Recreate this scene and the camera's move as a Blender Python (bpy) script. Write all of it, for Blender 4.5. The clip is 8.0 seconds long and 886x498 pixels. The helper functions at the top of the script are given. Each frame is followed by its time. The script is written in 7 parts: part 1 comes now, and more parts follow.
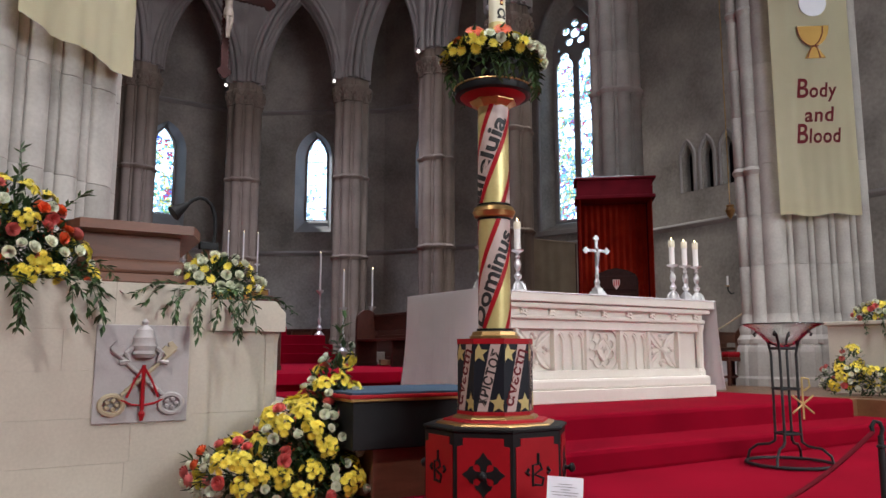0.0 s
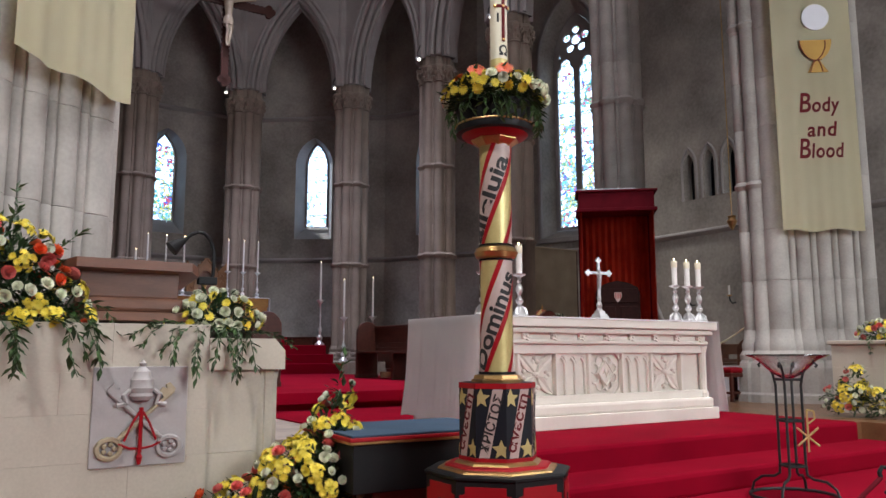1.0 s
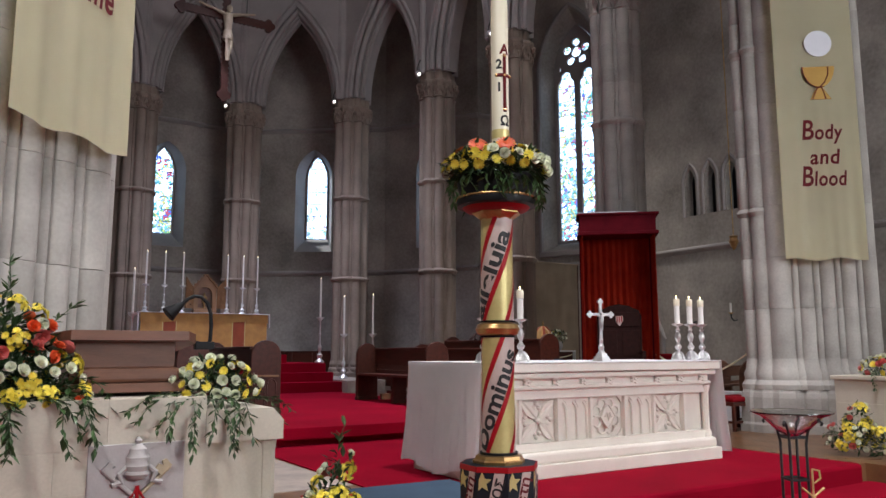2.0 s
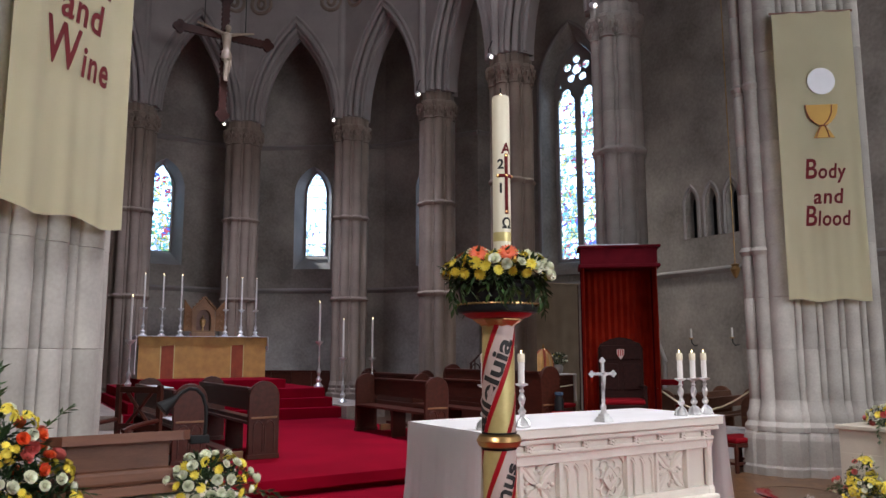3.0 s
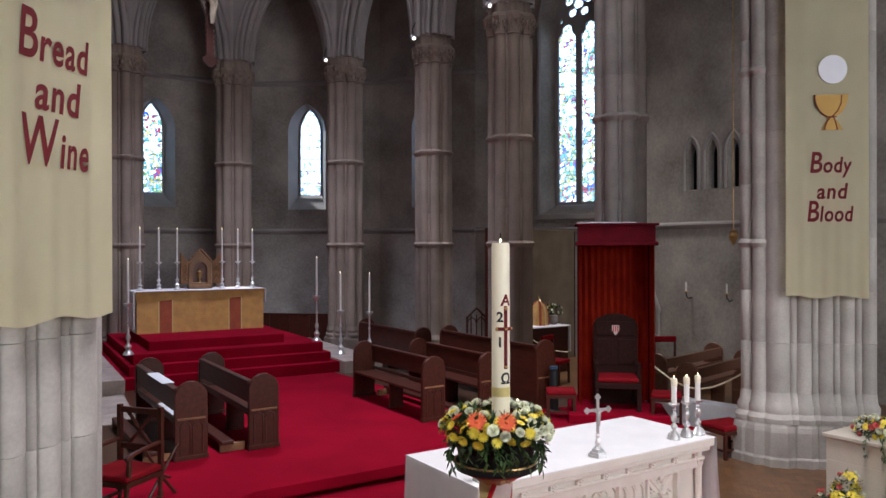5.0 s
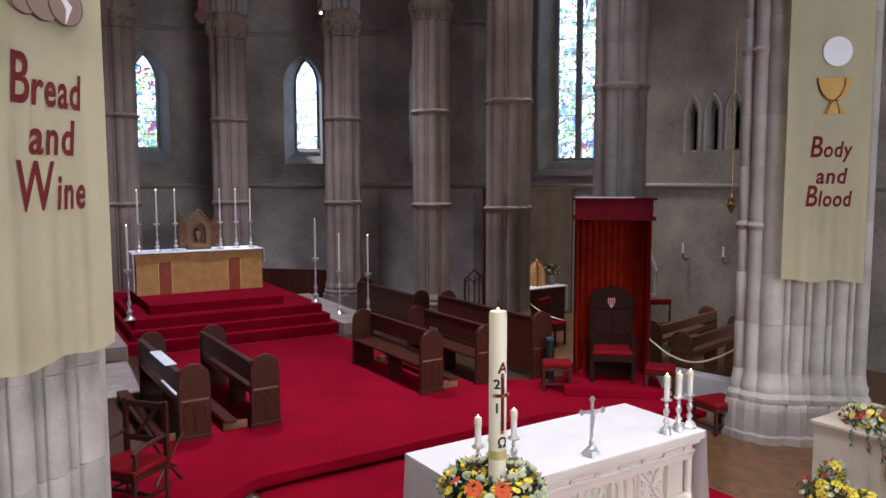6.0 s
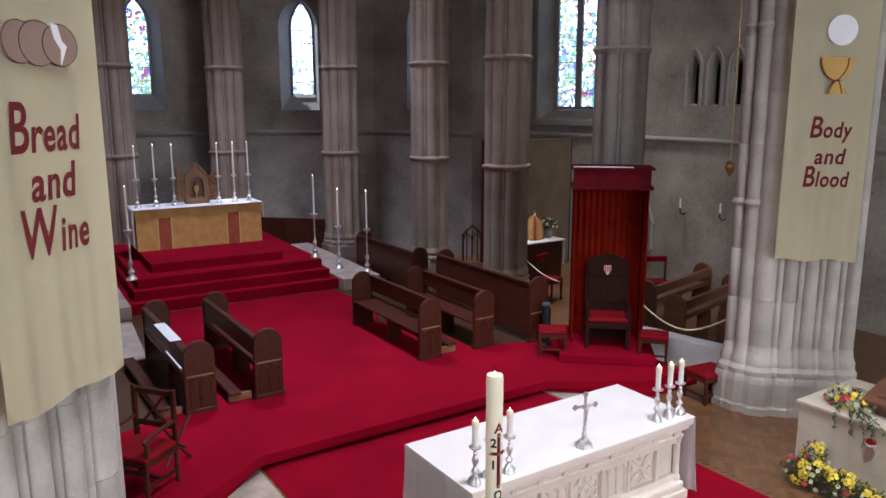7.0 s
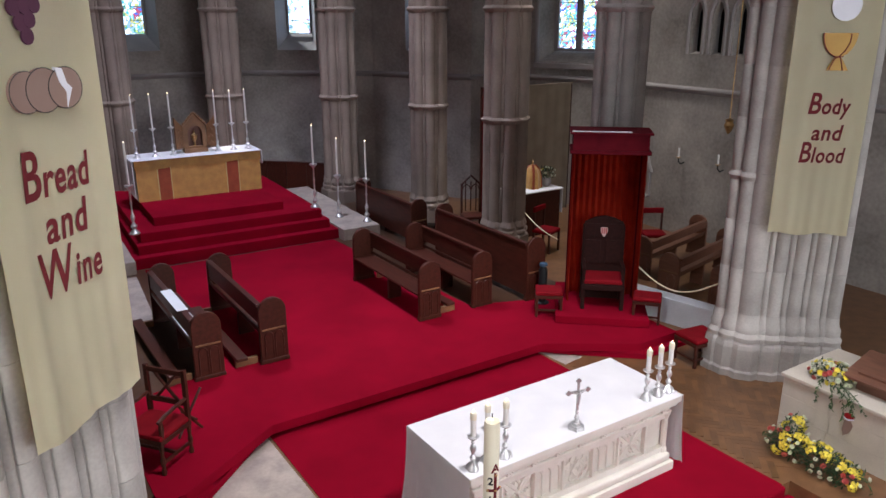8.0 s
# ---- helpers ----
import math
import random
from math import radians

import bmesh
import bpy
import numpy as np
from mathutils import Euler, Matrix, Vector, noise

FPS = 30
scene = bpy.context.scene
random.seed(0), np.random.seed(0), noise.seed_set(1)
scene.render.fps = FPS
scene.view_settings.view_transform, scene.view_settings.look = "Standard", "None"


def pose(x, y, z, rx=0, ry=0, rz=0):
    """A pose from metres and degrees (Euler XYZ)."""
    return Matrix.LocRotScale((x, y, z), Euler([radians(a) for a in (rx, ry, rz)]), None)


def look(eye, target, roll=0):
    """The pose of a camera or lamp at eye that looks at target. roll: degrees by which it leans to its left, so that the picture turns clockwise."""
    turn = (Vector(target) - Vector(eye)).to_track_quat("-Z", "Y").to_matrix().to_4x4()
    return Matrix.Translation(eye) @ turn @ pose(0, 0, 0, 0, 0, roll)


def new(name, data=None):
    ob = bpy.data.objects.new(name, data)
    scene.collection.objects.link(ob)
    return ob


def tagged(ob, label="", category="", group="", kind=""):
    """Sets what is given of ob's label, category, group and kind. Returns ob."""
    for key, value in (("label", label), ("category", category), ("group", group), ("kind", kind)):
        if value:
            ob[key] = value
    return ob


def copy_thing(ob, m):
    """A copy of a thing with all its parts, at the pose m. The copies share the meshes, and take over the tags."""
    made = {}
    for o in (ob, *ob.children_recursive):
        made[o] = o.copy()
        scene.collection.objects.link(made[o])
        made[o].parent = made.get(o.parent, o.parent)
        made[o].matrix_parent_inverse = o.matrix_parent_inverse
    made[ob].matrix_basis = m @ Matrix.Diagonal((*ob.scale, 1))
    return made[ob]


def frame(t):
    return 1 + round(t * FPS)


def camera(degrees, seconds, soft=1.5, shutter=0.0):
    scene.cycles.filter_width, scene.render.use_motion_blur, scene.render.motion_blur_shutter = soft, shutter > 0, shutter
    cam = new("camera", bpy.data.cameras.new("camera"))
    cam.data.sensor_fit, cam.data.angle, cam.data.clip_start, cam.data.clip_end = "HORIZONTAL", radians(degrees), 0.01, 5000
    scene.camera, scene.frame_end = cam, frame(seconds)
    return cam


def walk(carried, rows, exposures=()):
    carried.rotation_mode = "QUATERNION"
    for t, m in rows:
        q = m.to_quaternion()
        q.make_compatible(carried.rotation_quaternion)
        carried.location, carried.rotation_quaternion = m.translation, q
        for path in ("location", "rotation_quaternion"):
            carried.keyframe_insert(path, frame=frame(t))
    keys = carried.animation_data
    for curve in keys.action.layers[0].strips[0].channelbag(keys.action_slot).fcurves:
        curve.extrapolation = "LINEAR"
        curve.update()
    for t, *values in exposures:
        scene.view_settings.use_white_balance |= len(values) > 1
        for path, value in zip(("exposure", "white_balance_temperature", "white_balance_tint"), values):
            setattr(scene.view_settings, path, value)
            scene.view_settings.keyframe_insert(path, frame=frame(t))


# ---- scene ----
cam = camera(61.1, 8.0)
METRES, EYE, TILT, LEAN, TURN = 4.5, 0.44, 7.8, 0.0, 0.0
ROWS = [
    (0.0, 0.0, 0.0, 0.0, 0.0, 0.0, -0.0),
    (0.5, -0.0004, 0.0055, 0.021, -0.0, -0.0, 0.01),
    (1.0, -0.0009, 0.011, 0.0447, 0.04, 0.01, 0.05),
    (1.5, -0.001, 0.0169, 0.08, 0.06, 0.01, 0.08),
    (3.0, -0.0017, 0.0458, 0.2416, 0.03, -0.03, 0.09),
    (3.5, -0.0017, 0.0561, 0.3052, -0.04, -1.13, 0.1),
    (4.0, -0.0018, 0.0665, 0.3732, -0.12, -3.27, 0.09),
    (4.5, -0.0025, 0.0773, 0.4432, -0.19, -5.51, 0.1),
    (6.0, -0.003, 0.1074, 0.6606, -0.43, -13.06, 0.06),
    (6.5, -0.0031, 0.1193, 0.7382, -0.5, -16.02, 0.04),
    (7.0, -0.0036, 0.1314, 0.8203, -0.57, -18.97, 0.02),
    (7.5, -0.0046, 0.1428, 0.9018, -0.64, -22.08, -0.0),
    (8.0, -0.0063, 0.1548, 0.9876, -0.69, -25.34, -0.03),
]
walk(cam, [(t, pose(0, 0, EYE, TILT, LEAN, TURN) @ pose(METRES * x, METRES * y, METRES * z, 90 + pitch, roll, yaw)) for t, x, y, z, yaw, pitch, roll in ROWS], [(0.0, 0.49, 6500, 11), (1.5, 0.48, 6500, 11), (3.0, 0.37, 6500, 12), (4.5, 0.39, 6480, 12), (6.0, 0.46, 6400, 13), (8.0, 0.46, 6380, 13)])

# ---- the church's own axes: u to the right of the nave, v towards the high altar ----
TH = radians(32.5)
CU, SU = math.cos(TH), math.sin(TH)


def W(u, v, z=0.0):
    """A place from the church's axes."""
    return Vector((1.2 + u * CU - v * SU, 7.0 + u * SU + v * CU, z))


def M(u, v, z=0.0, turn=0.0):
    """A pose on the church's axes, turned by degrees."""
    return Matrix.Translation(W(u, v, z)) @ Matrix.Rotation(TH + radians(turn), 4, "Z")


# ---- light ----
world = bpy.data.worlds.new("sky")
scene.world = world
world.use_nodes = True
wn = world.node_tree.nodes
sky = wn.new("ShaderNodeTexSky")
sky.sky_type, sky.sun_disc = "NISHITA", False
sky.sun_elevation, sky.sun_rotation = radians(42), radians(317)
wn["Background"].inputs["Strength"].default_value = 0.15
world.node_tree.links.new(sky.outputs["Color"], wn["Background"].inputs["Color"])


def lamp(name, kind, energy, m, color=(1, 1, 1), **more):
    data = bpy.data.lights.new(name, kind)
    data.energy, data.color = energy, color
    if "size" in more:
        data.shape, data.size, data.size_y = "RECTANGLE", more["size"], more["size_y"]
    if "angle" in more:
        data.angle = more["angle"]
    if "spot" in more:
        data.spot_size, data.spot_blend, data.shadow_soft_size = radians(more["spot"]), 0.6, more["soft"]
    ob = new(name, data)
    ob.matrix_world = m
    return ob


lamp("sun", "SUN", 5.0, look(W(-2.08, 26.24, 15.33), W(0.88, 10.85, 0.98)), (1.0, 0.97, 0.94), angle=radians(0.6))
# the crossing's high windows and lamps, above and behind the camera
lamp("crossing_light", "SPOT", 2950, look(W(0.3, -2.2, 12.0), W(-0.6, 1.1, 0)), (0.97, 0.95, 1.0), spot=60, soft=0.9)
lamp("nave_light", "AREA", 640, look(W(0.8, -12.0, 4.6), W(2.0, 0, 1.5)), (0.91, 0.95, 1.0), size=6.0, size_y=4.0)
lamp("nave_spot", "SPOT", 1120, look(W(-8.5, -5.5, 7.5), W(-2.6, -0.8, 0.3)), (1.0, 0.98, 0.98), spot=58, soft=0.16)
# unseen fill lamps, added to brighten the choir, apse, chapel and aisle
lamp("vault_light", "AREA", 120, look(W(0, 4.0, 12.6), W(0, 6.0, 0)), (0.90, 0.88, 1.0), size=5.0, size_y=5.0)
lamp("apse_light", "SPOT", 3150, look(W(0, 9.0, 12.7), W(0, 9.6, 0)), (0.75, 0.79, 1.0), spot=76, soft=0.8)
lamp("chapel_light", "SPOT", 1800, look(W(6.2, 6.4, 12.7), W(6.8, 7.2, 0)), (1.0, 0.97, 0.93), spot=42, soft=0.6)
lamp("aisle_light", "AREA", 80, look(W(7.6, -7.0, 5.0), W(7.6, 1.5, 0.0)), (0.97, 0.97, 1.0), size=2.0, size_y=3.0)

# ---- materials ----


def rgb(c):
    return (c[0], c[1], c[2], 1.0)


def material(name, a, b=None, rough=0.6, metal=0.0, scale=4.0, fine=60.0, bump=0.15, each=0.0, island=False, sheen=0.0, coat=0.0, stretch=None, mix=1.0, spec=0.5):
    """Two colours mixed by coarse and fine noise, with a fine relief."""
    mat = bpy.data.materials.new(name)
    mat.use_nodes = True
    nt = mat.node_tree
    n, l = nt.nodes, nt.links
    bsdf = n["Principled BSDF"]
    bsdf.inputs["Roughness"].default_value, bsdf.inputs["Metallic"].default_value = rough, metal
    bsdf.inputs["Sheen Weight"].default_value, bsdf.inputs["Coat Weight"].default_value = sheen, coat
    bsdf.inputs["Specular IOR Level"].default_value = spec
    b = b or tuple(c * 0.75 for c in a)
    tc = n.new("ShaderNodeTexCoord")
    src = tc.outputs["Object"]
    geo = n.new("ShaderNodeNewGeometry")
    src = geo.outputs["Position"]
    if stretch:
        mp = n.new("ShaderNodeMapping")
        mp.inputs["Scale"].default_value = stretch
        l.new(tc.outputs["Object"], mp.inputs["Vector"])
        src = mp.outputs["Vector"]
    big, small = n.new("ShaderNodeTexNoise"), n.new("ShaderNodeTexNoise")
    big.inputs["Scale"].default_value, small.inputs["Scale"].default_value = scale, fine
    big.inputs["Detail"].default_value, small.inputs["Detail"].default_value = 5.0, 3.0
    l.new(src, big.inputs["Vector"]), l.new(src, small.inputs["Vector"])
    add = n.new("ShaderNodeMath")
    add.operation = "MULTIPLY_ADD"
    add.inputs[1].default_value = 0.35
    l.new(small.outputs["Fac"], add.inputs[0]), l.new(big.outputs["Fac"], add.inputs[2])
    ramp = n.new("ShaderNodeMapRange")
    ramp.inputs["From Min"].default_value, ramp.inputs["From Max"].default_value = 0.42, 0.92
    ramp.inputs["To Max"].default_value = mix
    l.new(add.outputs[0], ramp.inputs["Value"])
    mx = n.new("ShaderNodeMix")
    mx.data_type = "RGBA"
    mx.inputs["A"].default_value, mx.inputs["B"].default_value = rgb(a), rgb(b)
    l.new(ramp.outputs["Result"], mx.inputs["Factor"])
    col = mx.outputs["Result"]
    if each:
        info = n.new("ShaderNodeObjectInfo")
        hsv = n.new("ShaderNodeHueSaturation")
        mr = n.new("ShaderNodeMapRange")
        mr.inputs["To Min"].default_value, mr.inputs["To Max"].default_value = 1 - each, 1 + each
        l.new((geo.outputs["Random Per Island"] if island else info.outputs["Random"]), mr.inputs["Value"])
        l.new(mr.outputs["Result"], hsv.inputs["Value"]), l.new(col, hsv.inputs["Color"])
        col = hsv.outputs["Color"]
    l.new(col, bsdf.inputs["Base Color"])
    if bump:
        bp = n.new("ShaderNodeBump")
        bp.inputs["Strength"].default_value, bp.inputs["Distance"].default_value = bump, 0.01
        l.new(add.outputs[0], bp.inputs["Height"]), l.new(bp.outputs["Normal"], bsdf.inputs["Normal"])
    return mat


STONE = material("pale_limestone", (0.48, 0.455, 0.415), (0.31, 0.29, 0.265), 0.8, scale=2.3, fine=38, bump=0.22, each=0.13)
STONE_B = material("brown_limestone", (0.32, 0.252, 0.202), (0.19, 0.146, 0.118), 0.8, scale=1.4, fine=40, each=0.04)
ARCHSTONE = material("arch_limestone", (0.40, 0.362, 0.348), (0.27, 0.25, 0.24), 0.8, scale=1.2, fine=40)
PLASTER = material("grey_plaster", (0.49, 0.445, 0.395), (0.20, 0.178, 0.16), 0.88, scale=0.8, fine=14, bump=0.25)
AMBOSTONE = material("cream_ashlar", (0.63, 0.575, 0.475), (0.47, 0.42, 0.345), 0.75, scale=1.7, fine=70, each=0.018)
MARBLE = material("white_carved_stone", (0.80, 0.76, 0.68), (0.69, 0.64, 0.56), 0.6, scale=3, fine=80)
WHITEBLOCK = material("white_marble", (0.74, 0.76, 0.78), (0.6, 0.63, 0.66), 0.4, scale=2, fine=30)
CARPET = material("red_carpet", (0.285, 0.0030, 0.0185), (0.20, 0.0021, 0.0125), 1.0, scale=1.1, fine=260, bump=0.4, spec=0.05)
WOOD = material("dark_stained_oak", (0.074, 0.019, 0.011), (0.040, 0.0105, 0.006), 0.42, scale=3, fine=30, stretch=(6, 1.2, 6), each=0.18, coat=0.03, spec=0.3)
DARKWOOD = material("black_stained_oak", (0.030, 0.009, 0.007), (0.016, 0.006, 0.005), 0.7, scale=3, fine=30, stretch=(6, 1.2, 6), spec=0.12)
DESKWOOD = material("brown_wood", (0.20, 0.085, 0.05), (0.12, 0.05, 0.03), 0.45, scale=3, fine=30, stretch=(1.5, 8, 8))
PALEWOOD = material("carved_light_oak", (0.27, 0.135, 0.06), (0.16, 0.078, 0.035), 0.5, scale=5, fine=40)
PARQUET = material("oak_parquet", (0.19, 0.092, 0.040), (0.115, 0.055, 0.024), 0.4, scale=5, fine=50, each=0.22, coat=0.2)
DARKFLOOR = material("dark_floor_boards", (0.085, 0.042, 0.022), (0.045, 0.022, 0.012), 0.32, scale=4, fine=40, coat=0.15)
# paler, greyer than the plaster: window light on the splays put into colour
REVEAL = material("daylit_reveal", (0.45, 0.45, 0.45), (0.34, 0.34, 0.345), 0.85, scale=2.0, fine=30)
FLOORSTONE = material("pale_floor_stone", (0.52, 0.44, 0.37), (0.30, 0.25, 0.22), 0.5, scale=3.5, fine=20)
LINEN = material("white_linen", (0.84, 0.83, 0.83), (0.76, 0.75, 0.76), 0.85, scale=3, fine=300, bump=0.1)
BANNER = material("cream_banner_cloth", (0.76, 0.71, 0.50), (0.70, 0.65, 0.445), 0.85, scale=2, fine=280, bump=0.12)
BROWNCLOTH = material("brown_hanging_cloth", (0.40, 0.32, 0.23), (0.30, 0.235, 0.17), 0.9, scale=2.5, fine=160)
GOLDCLOTH = material("gold_brocade", (0.62, 0.35, 0.09), (0.45, 0.23, 0.06), 0.55, scale=7, fine=90, sheen=0.3)
ORANGECLOTH = material("orange_red_band", (0.40, 0.085, 0.03), (0.28, 0.05, 0.02), 0.6, scale=7, fine=90)
CURTAIN = material("red_curtain", (0.46, 0.034, 0.012), (0.30, 0.016, 0.008), 0.85, scale=5, fine=120, spec=0.1)
REDCLOTH = material("red_velvet", (0.23, 0.006, 0.012), (0.16, 0.004, 0.008), 0.85, scale=5, fine=120, spec=0.1)
MAROON = material("maroon_cloth", (0.13, 0.006, 0.013), (0.085, 0.004, 0.009), 0.8, scale=5, fine=120, spec=0.1)
SILVER = material("polished_silver", (0.78, 0.77, 0.76), (0.58, 0.57, 0.57), 0.34, 0.8, scale=20, fine=90, bump=0.05)
GOLD = material("gilding", (0.62, 0.39, 0.17), (0.40, 0.24, 0.09), 0.34, 0.9, scale=14, fine=90, bump=0.08)
PALEGOLD = material("pale_gold_paint", (0.66, 0.55, 0.24), (0.54, 0.43, 0.17), 0.4, 0.35, scale=8, fine=60, bump=0.04)
OLDGOLD = material("worn_gilt_stone", (0.48, 0.40, 0.27), (0.36, 0.29, 0.19), 0.5, 0.15, scale=20, fine=90)
BLACK = material("black_paint", (0.008, 0.008, 0.009), (0.014, 0.014, 0.014), 0.5, scale=6, fine=60, bump=0.06, spec=0.2)
NAVY = material("blue_black_paint", (0.009, 0.011, 0.016), (0.014, 0.016, 0.022), 0.5, scale=6, fine=60, bump=0.05, spec=0.25)
IRON = material("wrought_iron", (0.012, 0.018, 0.018), (0.03, 0.034, 0.034), 0.5, 0.3, scale=20, fine=120, bump=0.3)
REDPAINT = material("red_paint", (0.36, 0.008, 0.014), (0.29, 0.006, 0.011), 0.5, scale=5, fine=50, bump=0.05, spec=0.22)
PINKPAINT = material("pinkish_white_paint", (0.55, 0.43, 0.39), (0.48, 0.36, 0.32), 0.5, scale=5, fine=50, bump=0.05)
BLUETOP = material("blue_baize", (0.032, 0.070, 0.115), (0.024, 0.052, 0.09), 0.85, scale=5, fine=260)
WAX = material("ivory_wax", (0.80, 0.74, 0.58), (0.76, 0.69, 0.52), 0.45, scale=4, fine=30, bump=0.03)
WHITEWAX = material("white_wax", (0.82, 0.80, 0.76), (0.76, 0.73, 0.68), 0.45, scale=4, fine=30, bump=0.03)
LETTER = material("dark_red_lettering", (0.14, 0.008, 0.012), (0.115, 0.006, 0.009), 0.9, scale=6, fine=90, bump=0.03)
INK = material("black_lettering", (0.012, 0.011, 0.011), (0.02, 0.018, 0.018), 0.6, bump=0.0)
WHITE = material("white_paint", (0.82, 0.83, 0.88), (0.76, 0.77, 0.82), 0.6, bump=0.02)
CHALICE = material("gold_applique", (0.56, 0.33, 0.06), (0.44, 0.24, 0.04), 0.6, fine=200, bump=0.05)
BREAD = material("brown_applique", (0.30, 0.205, 0.165), (0.26, 0.17, 0.135), 0.85, fine=200, bump=0.05)
PURPLE = material("purple_applique", (0.10, 0.03, 0.06), (0.07, 0.02, 0.045), 0.8, fine=200, bump=0.05)
LEAF = material("green_leaves", (0.045, 0.095, 0.022), (0.022, 0.055, 0.014), 0.45, scale=25, fine=120, each=0.45, island=True, bump=0.05)
DARKLEAF = material("dark_green_leaves", (0.032, 0.07, 0.02), (0.018, 0.044, 0.014), 0.5, scale=25, fine=120, each=0.4, island=True, bump=0.05)
YELLOW = material("yellow_petals", (0.84, 0.72, 0.10), (0.76, 0.60, 0.05), 0.6, scale=40, fine=160, each=0.15, bump=0.05)
WHITEPETAL = material("white_petals", (0.80, 0.80, 0.68), (0.68, 0.72, 0.52), 0.6, scale=40, fine=160, each=0.1, bump=0.05)
ORANGE = material("orange_petals", (0.76, 0.13, 0.03), (0.64, 0.08, 0.02), 0.6, scale=40, fine=160, each=0.15, bump=0.05)
PINK = material("coral_pink_petals", (0.72, 0.18, 0.16), (0.60, 0.11, 0.10), 0.6, scale=40, fine=160, each=0.15, bump=0.05)
LEAD = material("window_lead", (0.03, 0.03, 0.035), (0.05, 0.05, 0.05), 0.6)
BRONZE = material("carved_figure_wood", (0.46, 0.37, 0.27), (0.34, 0.27, 0.19), 0.6, scale=8, fine=60)
GREYRELIEF = material("grey_relief_stone", (0.46, 0.43, 0.42), (0.38, 0.35, 0.34), 0.7, scale=8, fine=80)


def glowing(name, color, strength):
    mat = bpy.data.materials.new(name)
    mat.use_nodes = True
    b = mat.node_tree.nodes["Principled BSDF"]
    b.inputs["Base Color"].default_value = rgb(color)
    b.inputs["Emission Color"].default_value, b.inputs["Emission Strength"].default_value = rgb(color), strength
    return mat


DAYLIGHT = glowing("daylight_sky", (0.58, 0.78, 1.0), 2.6)
FLAME = glowing("candle_flame", (1.0, 0.76, 0.42), 8.0)
LAMPGLOW = glowing("spotlight_lens", (1.0, 0.93, 0.82), 4.0)


def stained(name, seed, clear, scale, z0, z1, pale):
    """Leaded glass: coloured pieces between clear ones, through which the sky shows."""
    mat = bpy.data.materials.new(name)
    mat.use_nodes = True
    nt = mat.node_tree
    n, l = nt.nodes, nt.links
    n.remove(n["Principled BSDF"])
    tc = n.new("ShaderNodeTexCoord")
    mp = n.new("ShaderNodeMapping")
    mp.inputs["Location"].default_value = (seed, seed * 0.7, seed * 0.3)
    l.new(tc.outputs["Object"], mp.inputs["Vector"])
    vo = n.new("ShaderNodeTexVoronoi")
    vo.inputs["Scale"].default_value = scale
    l.new(mp.outputs["Vector"], vo.inputs["Vector"])
    sep = n.new("ShaderNodeSeparateColor")
    l.new(vo.outputs["Color"], sep.inputs["Color"])
    pal = n.new("ShaderNodeValToRGB")
    pal.color_ramp.interpolation = "CONSTANT"
    shades = [(0.0, (0.03, 0.09, 0.5)), (0.2, (0.5, 0.03, 0.06)), (0.36, (0.1, 0.45, 0.5)), (0.5, (0.75, 0.55, 0.12)), (0.62, (0.07, 0.3, 0.12)), (0.72, (0.35, 0.45, 0.7)), (0.86, (0.7, 0.62, 0.55))]
    while len(pal.color_ramp.elements) < len(shades):
        pal.color_ramp.elements.new(0.5)
    for e, (p, c) in zip(pal.color_ramp.elements, shades):
        e.position, e.color = p, rgb([0.6 * (x + (1 - x) * pale) for x in c])
    # neighbouring pieces lean to one hue, as in robes and grounds
    hue = n.new("ShaderNodeTexNoise")
    hue.inputs["Scale"].default_value = 3.2
    l.new(mp.outputs["Vector"], hue.inputs["Vector"])
    wide = n.new("ShaderNodeMapRange")
    wide.inputs["From Min"].default_value, wide.inputs["From Max"].default_value = 0.34, 0.66
    l.new(hue.outputs["Fac"], wide.inputs["Value"])
    lean = n.new("ShaderNodeMix")
    lean.inputs["Factor"].default_value = 0.42
    l.new(wide.outputs["Result"], lean.inputs["A"]), l.new(sep.outputs["Red"], lean.inputs["B"])
    l.new(lean.outputs["Result"], pal.inputs["Fac"])
    cl = n.new("ShaderNodeTexNoise")
    cl.inputs["Scale"].default_value = 2.6
    l.new(mp.outputs["Vector"], cl.inputs["Vector"])
    far = n.new("ShaderNodeMath")
    far.operation = "MULTIPLY_ADD"
    far.inputs[1].default_value = 0.45
    l.new(sep.outputs["Green"], far.inputs[0]), l.new(cl.outputs["Fac"], far.inputs[2])
    gt = n.new("ShaderNodeMath")
    gt.operation = "LESS_THAN"
    l.new(far.outputs[0], gt.inputs[0])
    # the figures stand low in the light, the canopy above them is almost clear
    up, mr = n.new("ShaderNodeSeparateXYZ"), n.new("ShaderNodeMapRange")
    l.new(tc.outputs["Object"], up.inputs["Vector"]), l.new(up.outputs["Z"], mr.inputs["Value"])
    mr.inputs["From Min"].default_value, mr.inputs["From Max"].default_value = z0, z1
    mr.inputs["To Min"].default_value, mr.inputs["To Max"].default_value = clear
    l.new(mr.outputs["Result"], gt.inputs[1])
    mx = n.new("ShaderNodeMix")
    mx.data_type = "RGBA"
    mx.inputs["A"].default_value = (0.93, 0.97, 1.0, 1)
    l.new(gt.outputs[0], mx.inputs["Factor"]), l.new(pal.outputs["Color"], mx.inputs["B"])
    ve = n.new("ShaderNodeTexVoronoi")
    ve.feature = "DISTANCE_TO_EDGE"
    ve.inputs["Scale"].default_value = scale
    l.new(mp.outputs["Vector"], ve.inputs["Vector"])
    edge = n.new("ShaderNodeMath")
    edge.operation = "GREATER_THAN"
    edge.inputs[1].default_value = 0.03
